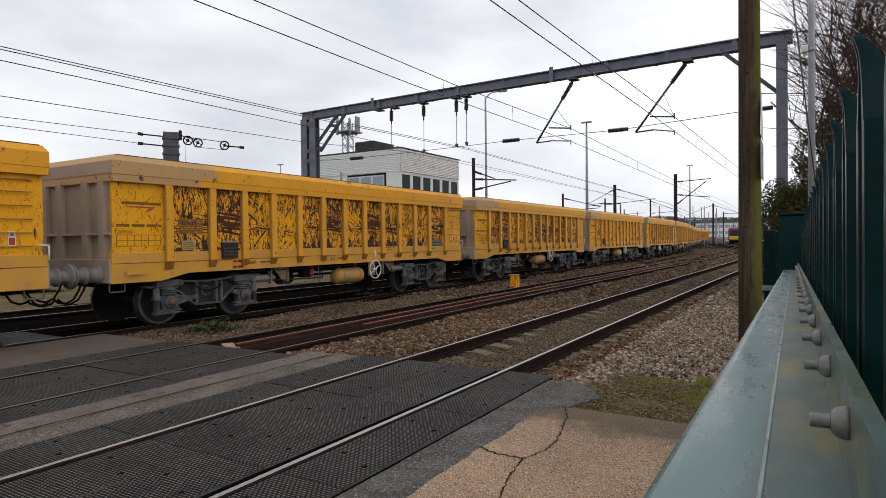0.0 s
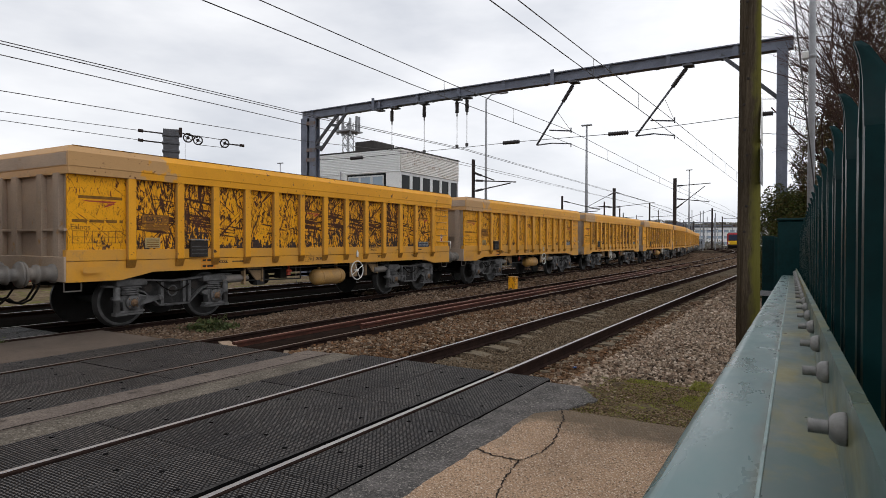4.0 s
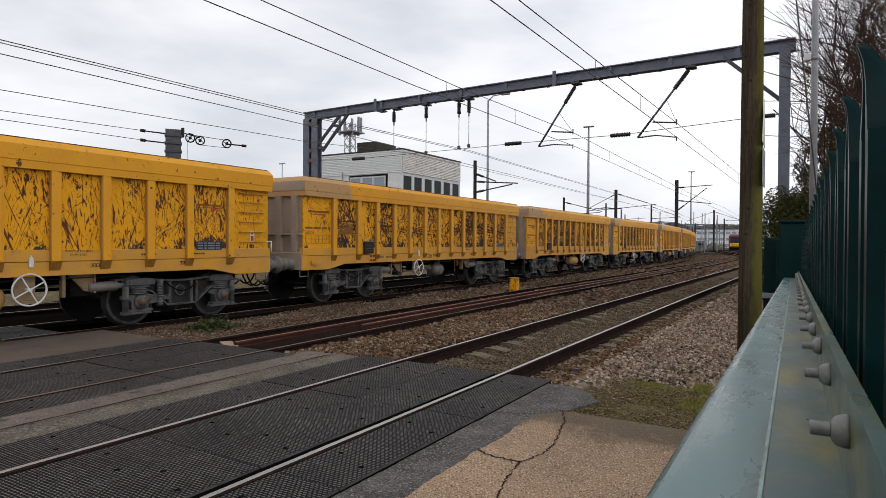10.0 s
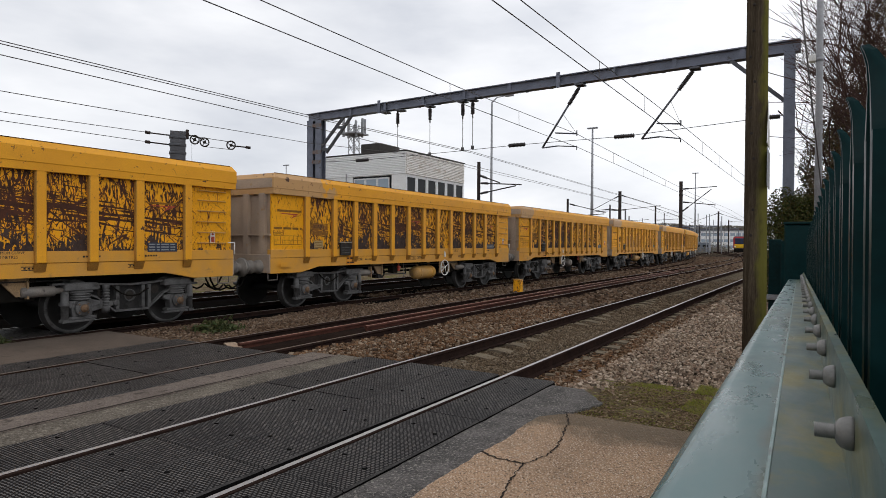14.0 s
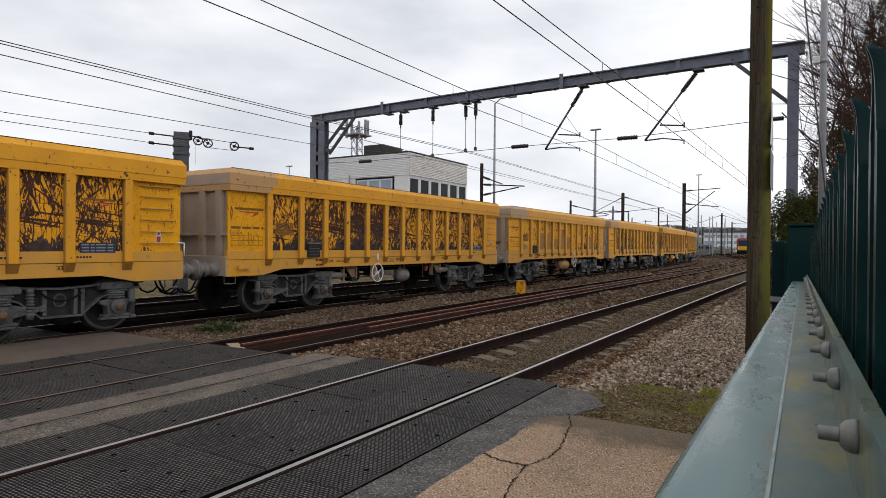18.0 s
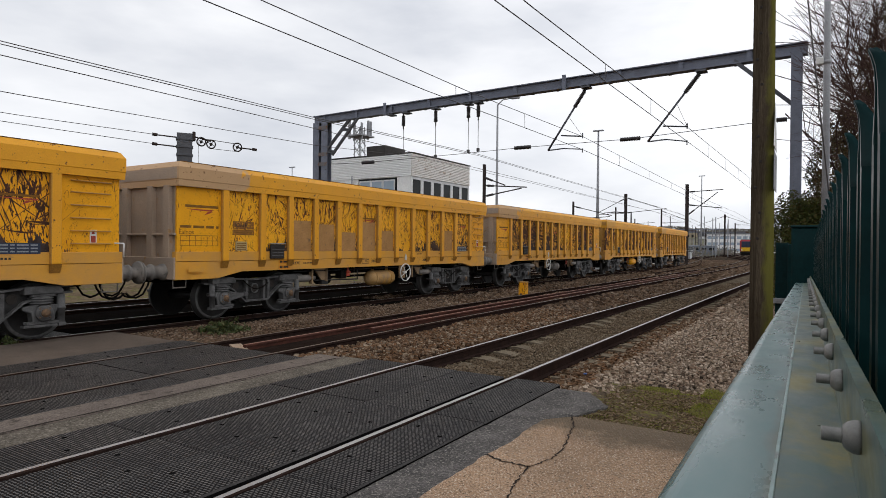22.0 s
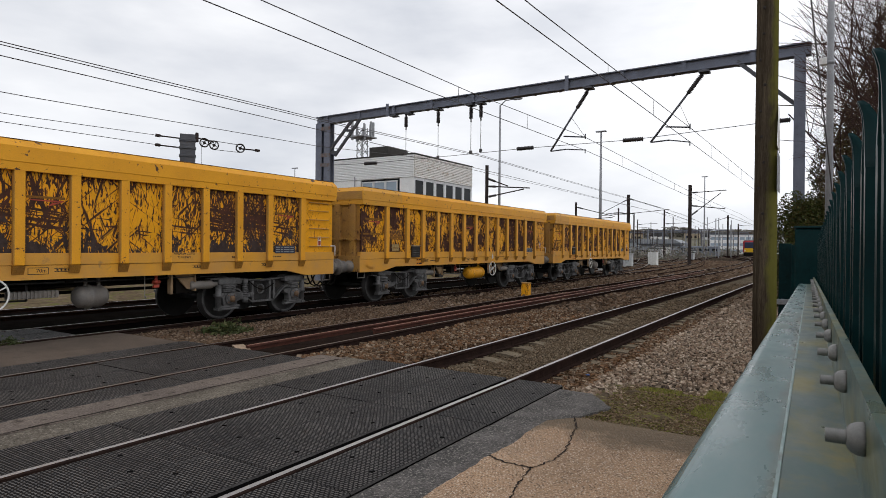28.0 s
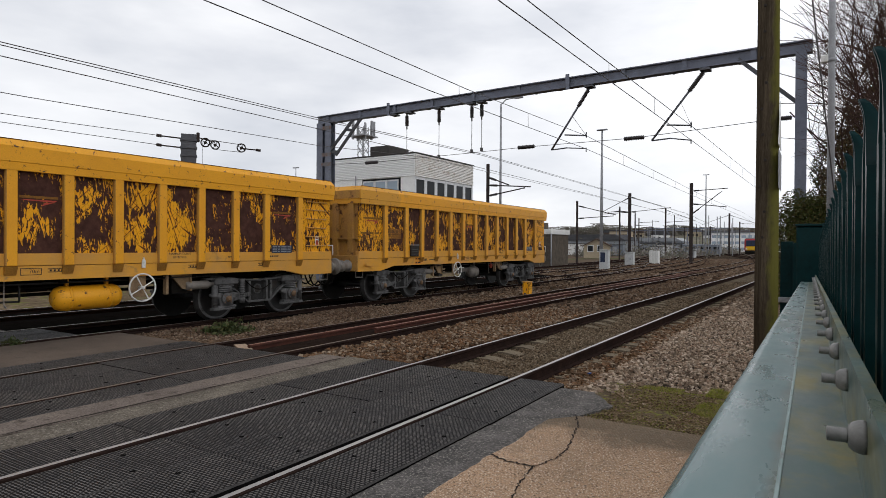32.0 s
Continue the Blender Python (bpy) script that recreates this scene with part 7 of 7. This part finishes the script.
thing("dirt_and_litter", "brown dirt crumbs and dead leaf litter over moss", "dirt", data=crumbs("dirt_and_litter", 26000, (-2.0, -0.15, 5.57, 7.6), 0.013, 61, M_crumb), kind="stuff")
thing("short_grass", "short yellow-green grass tufts at the ballast edge", "grass", data=blades("short_grass", 60000, (-1.9, -0.25, 5.56, 7.4), 0.014, 5, 0.55), kind="stuff")

thing("grass_tuft", "bright yellow-green grass against the fence foot", "grass", data=blades("grass_tuft", 26000, (-1.12, -0.5, 6.1, 7.6), 0.032, 6, 0.36), kind="stuff")

weed = thing("weed_clump", "low leafy green weed clump beside the rail", "weed", at=(-9.75, 7.75, -0.13))
r2 = np.random.default_rng(31)
u = r2.normal(size=(900, 3)) * np.array([0.24, 0.17, 0.0])
u[:, 2] = np.abs(r2.normal(size=900)) * 0.09 * np.exp(-((u[:, 0] / 0.4) ** 2)) + 0.01
part("leaves", leaves_mesh("weed_leaves", M_weed, u, 0.04, 32, 1.3), weed)
part("stalks", twigs("weed_stalks", M_weed, (0, 0, 0), 0.25, 33, (0, 0), 3, 0.006, limit=60), weed)
weed2 = thing("weed_clump", "small green weed growing in the asphalt", "weed", at=(-10.85, 4.55, -0.02))
part("leaves", leaves_mesh("weed_leaves", M_weed, u[:160] * np.array([0.4, 0.4, 0.5]), 0.022, 34, 1.3), weed2)


def grass_sheet(bm):
    xs, ys = np.arange(-36, -17.2, 0.8), np.arange(2, 40, 0.8)
    grid = [[bm.verts.new((x, y, -0.12 + 0.05 * noise.noise((x * 0.7, y * 0.7, 2)))) for x in xs] for y in ys]
    for p, q in zip(grid, grid[1:]):
        for k in range(len(xs) - 1):
            bm.faces.new((p[k], p[k + 1], q[k + 1], q[k])).smooth = True


thing("grass_verge", "rough grass and gravel beyond the far track", "grass", data=made("grass_verge", M_grass_far, grass_sheet), kind="structure")

# cracks in the concrete apron
def crack(pts, w, seed):
    r = random.Random(seed)
    fine = []
    for (ax, ay), (bx, by) in zip(pts, pts[1:]):
        for k in range(10):
            f = k / 10
            fine.append((ax + (bx - ax) * f + r.uniform(-0.012, 0.012), ay + (by - ay) * f + r.uniform(-0.01, 0.01)))
    fine.append(pts[-1])

    # the width lies across the crack's run
    across = Vector((pts[-1][1] - pts[0][1], pts[-1][0] - pts[0][0])).normalized()
    ax_, ay_ = abs(across.x), math.copysign(abs(across.y), across.x * across.y)

    def f(bm):
        rows = []
        for x, y in fine:
            h = w * r.uniform(0.4, 1.2)
            rows.append((bm.verts.new((x - h * ax_, y + h * ay_, -0.0155)), bm.verts.new((x + h * ax_, y - h * ay_, -0.0155))))
        for p, q in zip(rows, rows[1:]):
            bm.faces.new((p[0], p[1], q[1], q[0]))
    return made("crack", M_crack, f)


for pts, w, s in (([(-2.0, 5.55), (-1.85, 5.2), (-1.82, 5.0), (-1.72, 4.59), (-1.72, 4.34), (-1.79, 4.09), (-1.75, 3.79), (-1.68, 3.54), (-1.6, 3.2), (-1.5, 2.4)], 0.007, 1), ([(-1.79, 4.09), (-2.0, 4.09), (-2.18, 4.15)], 0.010, 2)):
    thing("crack_in_apron", "dark jagged crack across the concrete", "crack", data=crack(pts, w, s), kind="structure")
M_blue = surf("blue_plastic_scrap", (0.02, 0.07, 0.22), (0.03, 0.09, 0.26), 20, 0.5, bump=0)
thing("litter_scrap", "small blue plastic scrap on the ballast", "litter", at=(-2.61, 7.73, -0.075), turn=(0, 0, 30), data=made("litter_scrap", M_blue, lambda bm: prism(bm, [(-0.03, -0.015), (0.02, -0.025), (0.03, 0.02), (-0.01, 0.03)], "z", 0, 0.012)))
M_board = surf("pale_timber_board", (0.40, 0.30, 0.22), (0.30, 0.22, 0.16), 6, 0.8, stretch=(1, 6, 1))
thing("timber_board", "short pale timber board at the end of the rail", "board", at=(-7.8, 6.5, -0.03), turn=(0, 0, -28), data=boxes("timber_board", M_board, (-0.26, 0.26, -0.09, 0.09, -0.03, -0.008), bevel=0.003))
thing("panel_end_ramp", "pale steel ramp strip at the panel ends", "ramp", at=(-3.75, 6.8, -0.06), data=boxes("panel_end_ramp", M_galv, (-0.32, 0.2, -0.06, 0.02, -0.03, 0.0), bevel=0.004))

# ---- red flat wagon beyond the far track ----
M_redpaint = surf("red_wagon_paint", (0.42, 0.035, 0.02), (0.32, 0.03, 0.02), 2, 0.55)
M_concrete_grey = surf("grey_concrete", (0.30, 0.29, 0.27), (0.24, 0.23, 0.215), 1.5, 0.9)
rw = thing("flat_wagon", "low red flat wagon standing in the siding", "wagon", at=(-24.2, 4.0, -0.15))
part("deck", boxes("rw_deck", M_redpaint, (-1.2, 1.2, -9.0, 8.2, 0.28, 0.62), bevel=0.02), rw)
for y in (-7, -5, 4.6, 6.6):
    part("wheelset", made("rw_wheelset", M_under, lambda bm: [lathe(bm, (s * 0.7, 0, 0.36), (s, 0, 0), [(0, 0.36), (0.1, 0.34), (0.12, 0.1)], 18) for s in (-1, 1)]), rw, (0, y, -0.2))
part("edge_strip", boxes("rw_edge", M_white, (1.2, 1.21, -9, 8.2, 0.5, 0.56)), rw)

# ---- yard in the distance ----
M_slat = surf("dark_slatted_wall", (0.13, 0.11, 0.09), (0.085, 0.072, 0.06), 3, 0.8)
shed = thing("equipment_shed", "dark slatted equipment shed with a white fascia", "shed", at=(-20.95, 48.0, -0.3))
part("core", boxes("shed_core", M_slat, (-1.95, 1.95, -1.5, 2.5, 0, 3.1)), shed)
for k in range(16):
    part("slat", boxes("shed_slat", M_slat, (-1.99, 1.99, -1.56, -1.5, 0.1 + k * 0.17, 0.24 + k * 0.17), bevel=0.01), shed)
part("fascia", boxes("shed_fascia", M_white, (-0.6, 2.05, -1.6, 2.6, 2.85, 3.25), bevel=0.02), shed)
part("upper_box", boxes("shed_upper", M_slat, (-1.95, 0.2, -1.2, 2.3, 3.26, 3.9), bevel=0.02), shed)
part("drainpipe", rods("shed_pipe", M_galv, ((2.06, -1.6, 0), (2.06, -1.6, 2.9), 0.05, 8)), shed)

M_cab = surf("pale_grey_cabinet", (0.50, 0.51, 0.51), (0.42, 0.43, 0.43), 4, 0.6)
M_navy = surf("navy_panel", (0.012, 0.02, 0.05), (0.02, 0.03, 0.07), 5, 0.5)
for x, y, w, h, lab, navy in ((-13.77, 44.0, 0.62, 1.3, "pale grey trackside cabinet with a navy panel", True), (-15.1, 55.5, 0.75, 1.05, "pale grey trackside cabinet on a plinth", False), (-9.9, 150, 0.9, 1.2, "small pale lineside cabinet", False), (-33.0, 150.0, 1.6, 2.2, "pale lineside equipment cabinet", False)):
    cb = thing("trackside_cabinet", lab, "cabinet", "trackside cabinets", at=(x, y, -0.3))
    part("plinth", boxes("cab_plinth", M_concrete_grey, (-w / 2 - 0.1, w / 2 + 0.1, -0.35, 0.35, 0, 0.25)), cb)
    part("case", boxes("cab_case", M_cab, (-w / 2, w / 2, -0.28, 0.28, 0.25, 0.3 + h), bevel=0.02), cb)
    part("roof", boxes("cab_roof", M_cab, (-w / 2 - 0.04, w / 2 + 0.04, -0.33, 0.33, 0.3 + h, 0.36 + h), bevel=0.01), cb)
    if navy:
        part("door_panel", boxes("cab_navy", M_navy, (-w / 2 + 0.08, w / 2 - 0.2, -0.292, -0.284, 0.75, 1.45)), cb)
    else:
        part("door_handle", boxes("cab_handle", M_mast, (0.1, 0.14, -0.31, -0.284, 0.7, 0.85)), cb)
wc = thing("ribbed_container", "white ribbed steel trackside container", "container", at=(-14.8, 63.5, -0.3))
part("case", boxes("wc_case", M_white, (-0.42, 0.42, -0.4, 0.4, 0.15, 1.5)), wc)
for k in range(6):
    part("rib", boxes("wc_rib", M_white, (-0.03, 0.03, -0.44, -0.4, 0.15, 1.5)), wc, (-0.38 + k * 0.152, 0, 0))
part("sleeper_base", boxes("wc_base", M_sleeper, (-1.6, 1.1, -0.6, 0.6, 0, 0.15)), wc)

M_yellowbrick = surf("yellow_stock_brick", (0.42, 0.35, 0.25), (0.34, 0.28, 0.20), 1.5, 0.9)
M_tile = surf("brown_roof_tile", (0.11, 0.08, 0.065), (0.08, 0.06, 0.05), 1.5, 0.9)
cot = thing("brick_hut", "small yellow brick hut with a gabled brown roof", "building", at=(-31.9, 98.0, -0.3), turn=(0, 0, 14))
part("wall", boxes("hut_wall", M_yellowbrick, (-1.95, 1.95, -2.5, 2.5, 0, 2.0)), cot)
part("gable", made("hut_gable", M_yellowbrick, lambda bm: prism(bm, [(-1.95, 2.0), (1.95, 2.0), (0, 3.0)], "y", -2.5, 2.5)), cot)
part("roof", made("hut_roof", M_tile, lambda bm: (beam(bm, (-1.1, -2.8, 2.52), (-1.1, 2.8, 2.52), 2.6, 0.12, up=(-0.46, 0, 0.89)), beam(bm, (1.1, -2.8, 2.52), (1.1, 2.8, 2.52), 2.6, 0.12, up=(0.46, 0, 0.89)))), cot)
for x in (0.6, -0.9):
    win = part("window", boxes("hut_window", M_glass, (x - 0.4, x + 0.4, -2.53, -2.5, 1.1, 2.0)), cot)
    part("frame", made("hut_frame", M_frame, lambda bm: [box(bm, a, b, -2.56, -2.5, c, d) for a, b, c, d in ((x - 0.48, x - 0.4, 1.0, 2.1), (x + 0.4, x + 0.48, 1.0, 2.1), (x - 0.4, x + 0.4, 1.0, 1.1), (x - 0.4, x + 0.4, 2.0, 2.1))]), win)

M_profiled = surf("grey_profiled_sheet", (0.27, 0.29, 0.31), (0.20, 0.215, 0.23), 0.5, 0.6, stretch=(3, 3, 0.4))
M_slate = surf("dark_slate_roof", (0.06, 0.062, 0.066), (0.09, 0.09, 0.095), 0.6, 0.8)
M_bluefence = surf("blue_grey_train_side", (0.15, 0.17, 0.20), (0.20, 0.22, 0.25), 0.4, 0.6)


def big_building(name, label, x0, x1, y, depth, h, wall, roof, rows=0, bays=0, pitched=False, pane=None):
    b = thing(name, label, "building", at=((x0 + x1) / 2, y, -0.3))
    w = (x1 - x0) / 2
    part("wall", boxes("bb_wall", wall, (-w, w, 0, depth, 0, h)), b)
    if pitched:
        part("roof", made("bb_roof", roof, lambda bm: prism(bm, [(-w - 0.4, h), (w + 0.4, h), (w * 0.8, h + 1.5), (-w * 0.8, h + 1.5)], "y", -0.4, depth)), b)
    else:
        part("roof", boxes("bb_roof", roof, (-w - 0.3, w + 0.3, -0.3, depth, h, h + 0.4)), b)
    for r_ in range(rows):
        for c in range(bays):
            x, z = -w + (c + 0.5) * 2 * w / bays, h * (r_ + 0.45) / rows
            win = part("window", boxes("bb_window", pane or M_glass, (-w / bays * 0.78, w / bays * 0.78, -0.06, -0.01, -h / rows * 0.22, h / rows * 0.22)), b, (x, 0, z))
    return b


big_building("industrial_shed", "long grey industrial shed with a dark roof", -66, -42, 150, 12, 3.4, M_profiled, M_slate, 1, 8, True)
big_building("workshop", "low grey clad workshop", -40, -32, 158, 10, 2.6, M_profiled, M_slate, 1, 3)
big_building("office_block", "pale three-storey office block with window strips", -45, -16, 300, 14, 8.2, M_clad, M_profiled, 3, 12, pane=M_glass_pale)
big_building("warehouse", "low blue-grey warehouse with a pale roof beyond the sidings", -75, -50, 260, 15, 4.2, M_bluefence, M_profiled, 1, 5, True)
big_building("yellow_unit", "small ochre industrial unit", -80, -72, 262, 8, 8.5, M_yellowbrick, M_slate, 2, 3)
big_building("brown_house", "distant brown brick house", -104, -94, 330, 8, 9.5, M_tile, M_slate, 2, 3, True)
rake = thing("stabled_train", "blue-grey train stabled in the far sidings", "train", at=(-41, 166, -0.3))
for k in range(4):
    part("carriage", boxes("stabled_carriage", M_bluefence, (-4.6, 4.6, -1.3, 1.3, 0.0, 2.6), bevel=0.15), rake, (-7 + k * 9.6 - 8, 0, 0))
    for j in range(5):
        part("window", boxes("stabled_window", M_glass, (-0.6, 0.6, -1.33, -1.31, 1.4, 2.0)), rake, (-7 + k * 9.6 - 8 - 3.6 + j * 1.8, 0, 0))

# red and yellow train waiting up the line
M_trainred = surf("train_red", (0.36, 0.02, 0.025), (0.28, 0.02, 0.025), 2, 0.4)
M_trainyellow = surf("train_warning_yellow", (0.72, 0.42, 0.01), (0.66, 0.38, 0.01), 2, 0.4)
M_traingrey = surf("train_grey", (0.30, 0.31, 0.33), (0.25, 0.26, 0.28), 2, 0.4)
emu = thing("passenger_train", "red passenger train with a yellow nose waiting on the line", "train", at=(-13.3, 139.4, -0.15))
part("body", boxes("emu_body", M_trainred, (-1.38, 1.38, 0.4, 19.5, 1.0, 3.55), bevel=0.22), emu)
part("nose", boxes("emu_nose", M_trainyellow, (-1.10, 1.10, 0.0, 0.42, 1.15, 1.95), bevel=0.12), emu)
part("windscreen", boxes("emu_screen", M_navy, (-1.0, 1.0, 0.05, 0.42, 1.98, 3.2), bevel=0.08), emu)
part("bumper", boxes("emu_bumper", M_black, (-1.25, 1.25, 0.1, 0.42, 0.7, 1.12), bevel=0.06), emu)
part("wiper", boxes("emu_wiper", M_black, (-0.03, 0.03, 0.0, 0.045, 2.2, 2.9)), emu)
part("skirt", boxes("emu_skirt", M_under, (-1.2, 1.2, 0.1, 19.3, 0.35, 0.98), bevel=0.05), emu)
part("roof", boxes("emu_roof", M_traingrey, (-1.15, 1.15, 0.6, 19.3, 3.5, 3.75), bevel=0.08), emu)
for x in (-0.95, 0.95):
    part("headlight", boxes("emu_lamp", M_white, (x - 0.14, x + 0.14, -0.03, 0.01, 1.35, 1.6), bevel=0.02), emu)

# more yard tracks, masts, and the wooded ridge
T5 = line_of([(-180, -19.6), (58, -19.6), (90, -22), (140, -32), (420, -90)])
T6 = line_of([(-180, -11.6), (36, -11.7), (52, -13.6), (75, -18.5), (110, -27), (420, -110)])
track_thing("track_siding", T5, 34, 240, M_raildull, 40, 30, "rusty siding track in the yard")
track_thing("track_crossover", T6, 34, 240, M_raildull, 46, 40, "rusty crossover track in the yard")
T7 = line_of([(-180, -9.6), (40, -9.7), (60, -10.4), (85, -14.0), (120, -21.0), (420, -95)])
T8 = line_of([(-180, -5.6), (70, -5.6), (95, -8.2), (130, -15.0), (420, -75)])
track_thing("track_yard_lead", T7, 40, 240, M_rust, 42, 40, "dark yard lead track with worn rails")
track_thing("track_yard_loop", T8, 64, 240, M_rust, 66, 24, "dark loop track joining the yard")
rm = random.Random(6)
for k in range(56):
    d = rm.uniform(130, 300)
    px = rm.uniform(0.115, 0.30)
    x, y = -px * d, d
    mast(x, y, rm.uniform(5.5, 9.5), [(rm.choice((-3.5, 3.5)), 6.2, 5.9)] if k % 3 == 0 else (), 0.15, M_galv if k % 2 else None)
for k, (x0, x1, y) in enumerate(((-46, -24, 190), (-40, -22, 225), (-58, -34, 210))):
    pg = thing("yard_gantry", "distant grey portal gantry over the yard", "gantry", "yard gantries", at=(0, y, -0.3))
    part("beam", boxes("yg_beam", M_gantry, (x0, x1, -0.12, 0.12, 7.2, 7.5)), pg)
    for x in (x0, (x0 + x1) / 2, x1):
        part("post", boxes("yg_post", M_gantry, (x - 0.09, x + 0.09, -0.09, 0.09, 0, 7.2)), pg)


def scrub(name, n, spread, size, seed, tall):
    """Low winter scrub scattered over the yard: many small twiggy clumps."""
    r = np.random.default_rng(seed)
    d = r.uniform(*spread, n)
    c = np.stack([-r.uniform(0.11, 0.36, n) * d, d, np.full(n, -0.3)], 1)
    u = np.repeat(c, 60, 0)
    h = np.repeat(r.uniform(0.4, 1.0, n) * tall, 60)
    k = len(u)
    u = u + np.stack([r.normal(size=k) * 0.9, r.normal(size=k) * 0.9, np.abs(r.normal(size=k)) * 0.5 * h], 1)
    return leaves_mesh(name, M_wood_far, u, size, seed + 1)


# Tones raised: the haze of distance is put into the colour.
M_wood_far = leafy("distant_bare_woods", [(0.18, 0.155, 0.135), (0.14, 0.125, 0.108), (0.215, 0.185, 0.16), (0.13, 0.125, 0.10), (0.15, 0.145, 0.11)])
thing("yard_scrub", "low brown winter scrub between the yard sidings", "scrub", data=scrub("yard_scrub", 260, (105, 330), 0.22, 51, 2.6), kind="stuff")
yf = thing("yard_fence", "grey steel palisade fence across the far yard", "fence", at=(0, 132, -0.3))
part("fence_rail", boxes("yf_rail", M_galv, (-64, -22, -0.03, 0.03, 0.5, 0.6), (-64, -22, -0.03, 0.03, 1.6, 1.7)), yf)
YF_PALE = boxes("yf_pale", M_galv, (-0.05, 0.05, -0.06, -0.03, 0, 2.1))
for k in range(84):
    part("pale", YF_PALE, yf, (-63.8 + k * 0.5, 0, 0))
for i, (x, y, w, h, m) in enumerate(((-27.0, 118, 2.4, 1.9, M_cab), (-29.5, 136, 3.0, 2.3, M_white), (-22.5, 128, 1.2, 1.5, M_cab), (-36.5, 124, 3.2, 2.2, M_bluefence), (-46.0, 128, 5.0, 2.4, M_white), (-24.5, 142, 1.6, 1.8, M_concrete_grey), (-19.0, 108, 0.8, 1.2, M_cab), (-42.0, 170, 6.0, 2.8, M_white), (-31.0, 180, 4.0, 2.5, M_bluefence))):
    ct = thing("equipment_cabin", "small boxy lineside equipment cabin in the yard", "cabin", "equipment cabins in the yard", at=(x, y, -0.3))
    part("walls", boxes("cabin_walls", m, (-w / 2, w / 2, -0.8, 0.8, 0, h), bevel=0.03), ct)
    part("roof", boxes("cabin_roof", M_slate, (-w / 2 - 0.1, w / 2 + 0.1, -0.95, 0.95, h, h + 0.12)), ct)
    part("door", boxes("cabin_door", M_galv, (-0.35, 0.35, -0.83, -0.8, 0.1, h * 0.85)), ct)
for i, (x, y, w, h) in enumerate(((-120, 392, 9, 17), (-104, 398, 8, 17.5), (-88, 390, 10, 16), (-70, 396, 8, 18), (-58, 388, 9, 15.5), (-40, 394, 8, 16))):
    ho = thing("hillside_house", "distant pale house on the wooded hillside", "house", "houses on the hillside", at=(x, y, h - 12.5))
    part("wall", boxes("house_wall", M_yellowbrick if i % 2 else M_clad, (-w / 2, w / 2, 0, 6, 0, 5.5)), ho)
    part("roof", made("house_roof", M_tile if i % 2 else M_slate, lambda bm: prism(bm, [(-w / 2 - 0.4, 5.5), (w / 2 + 0.4, 5.5), (w / 2 - 1.5, 8.0), (-w / 2 + 1.5, 8.0)], "y", -0.3, 6.3)), ho)
    for k in range(3):
        part("window", boxes("house_window", M_glass, (-0.6, 0.6, -0.06, -0.02, 2.6, 4.2)), ho, (-w / 3.2 + k * w / 3.2, 0, 0))


def ridge():
    r = np.random.default_rng(14)
    pts = []
    for k in range(150):
        x = -300 + k * 2.6
        y = r.uniform(395, 470)
        h = 13.5 + 4.0 * noise.noise((x * 0.013, 2, 2)) + r.uniform(-2.0, 2.5)
        n = 1300
        u = np.clip(r.normal(size=(n, 3)), -1.5, 1.5) * np.array([2.6, 2.6, h * 0.17]) + np.array([x, y, h * 0.74])
        pts.append(u)
    return leaves_mesh("ridge", M_wood_far, np.concatenate(pts), 0.45, 15)


thing("distant_woods", "grey-brown winter woods along the horizon", "woods", data=ridge(), kind="stuff")


def hill(bm):
    xs = np.arange(-420, 260, 12.0)
    rows = []
    for y, f in ((330, 0.0), (400, 0.55), (470, 0.9), (560, 1.0), (1500, 1.0)):
        rows.append([bm.verts.new((x, y, -0.33 + f * (15.0 + 3.0 * noise.noise((x * 0.008, 5, 1)) - 4.0 * max(0, (x + 40) / 200)))) for x in xs])
    for p, q in zip(rows, rows[1:]):
        for k in range(len(xs) - 1):
            bm.faces.new((p[k], p[k + 1], q[k + 1], q[k])).smooth = True


# Hill tones lightened, with distance haze in the colour.
M_hill = surf("distant_scrub_hill", (0.14, 0.13, 0.105), (0.19, 0.17, 0.14), 0.05, 0.95, bump=0.3, fine=0.8, spots=(0.15, 0.15, 0.095), spot_at=(0.5, 0.65), spot_scale=0.06, vary=False)
thing("hill", "low scrubby hill closing the yard", "hill", data=made("hill", M_hill, hill), kind="structure")


def motions():
    for i, w in enumerate(WAGONS):
        rows = []
        for k in range(65):
            t = k * 0.5
            y = rear_of_train(t) + (i - 1) * PITCH - HL
            a, b = y - BOGIE_AT, y + BOGIE_AT
            rows.append((t, pose((T3(a) + T3(b)) / 2, y, 0, 0, 0, math.degrees(math.atan2(T3(a) - T3(b), b - a)))))
        walk(w, rows)
        wheels = [o for o in w.children_recursive if o.name.startswith("wheelset")]
        start = rear_of_train(0)
        for ws in wheels:
            at = ws.matrix_basis.translation.copy()
            lead = random.uniform(0, 90)
            rows = []
            for k in range(214):
                t = min(32.0, k * 0.15)
                rows.append((t, pose(*at, lead + math.degrees((start - rear_of_train(t)) / R_WHEEL))))
            rows.append((32.0, pose(*at, lead + math.degrees((start - rear_of_train(32.0)) / R_WHEEL)))) if rows[-1][0] < 32 else None
            walk(ws, rows)


motions()
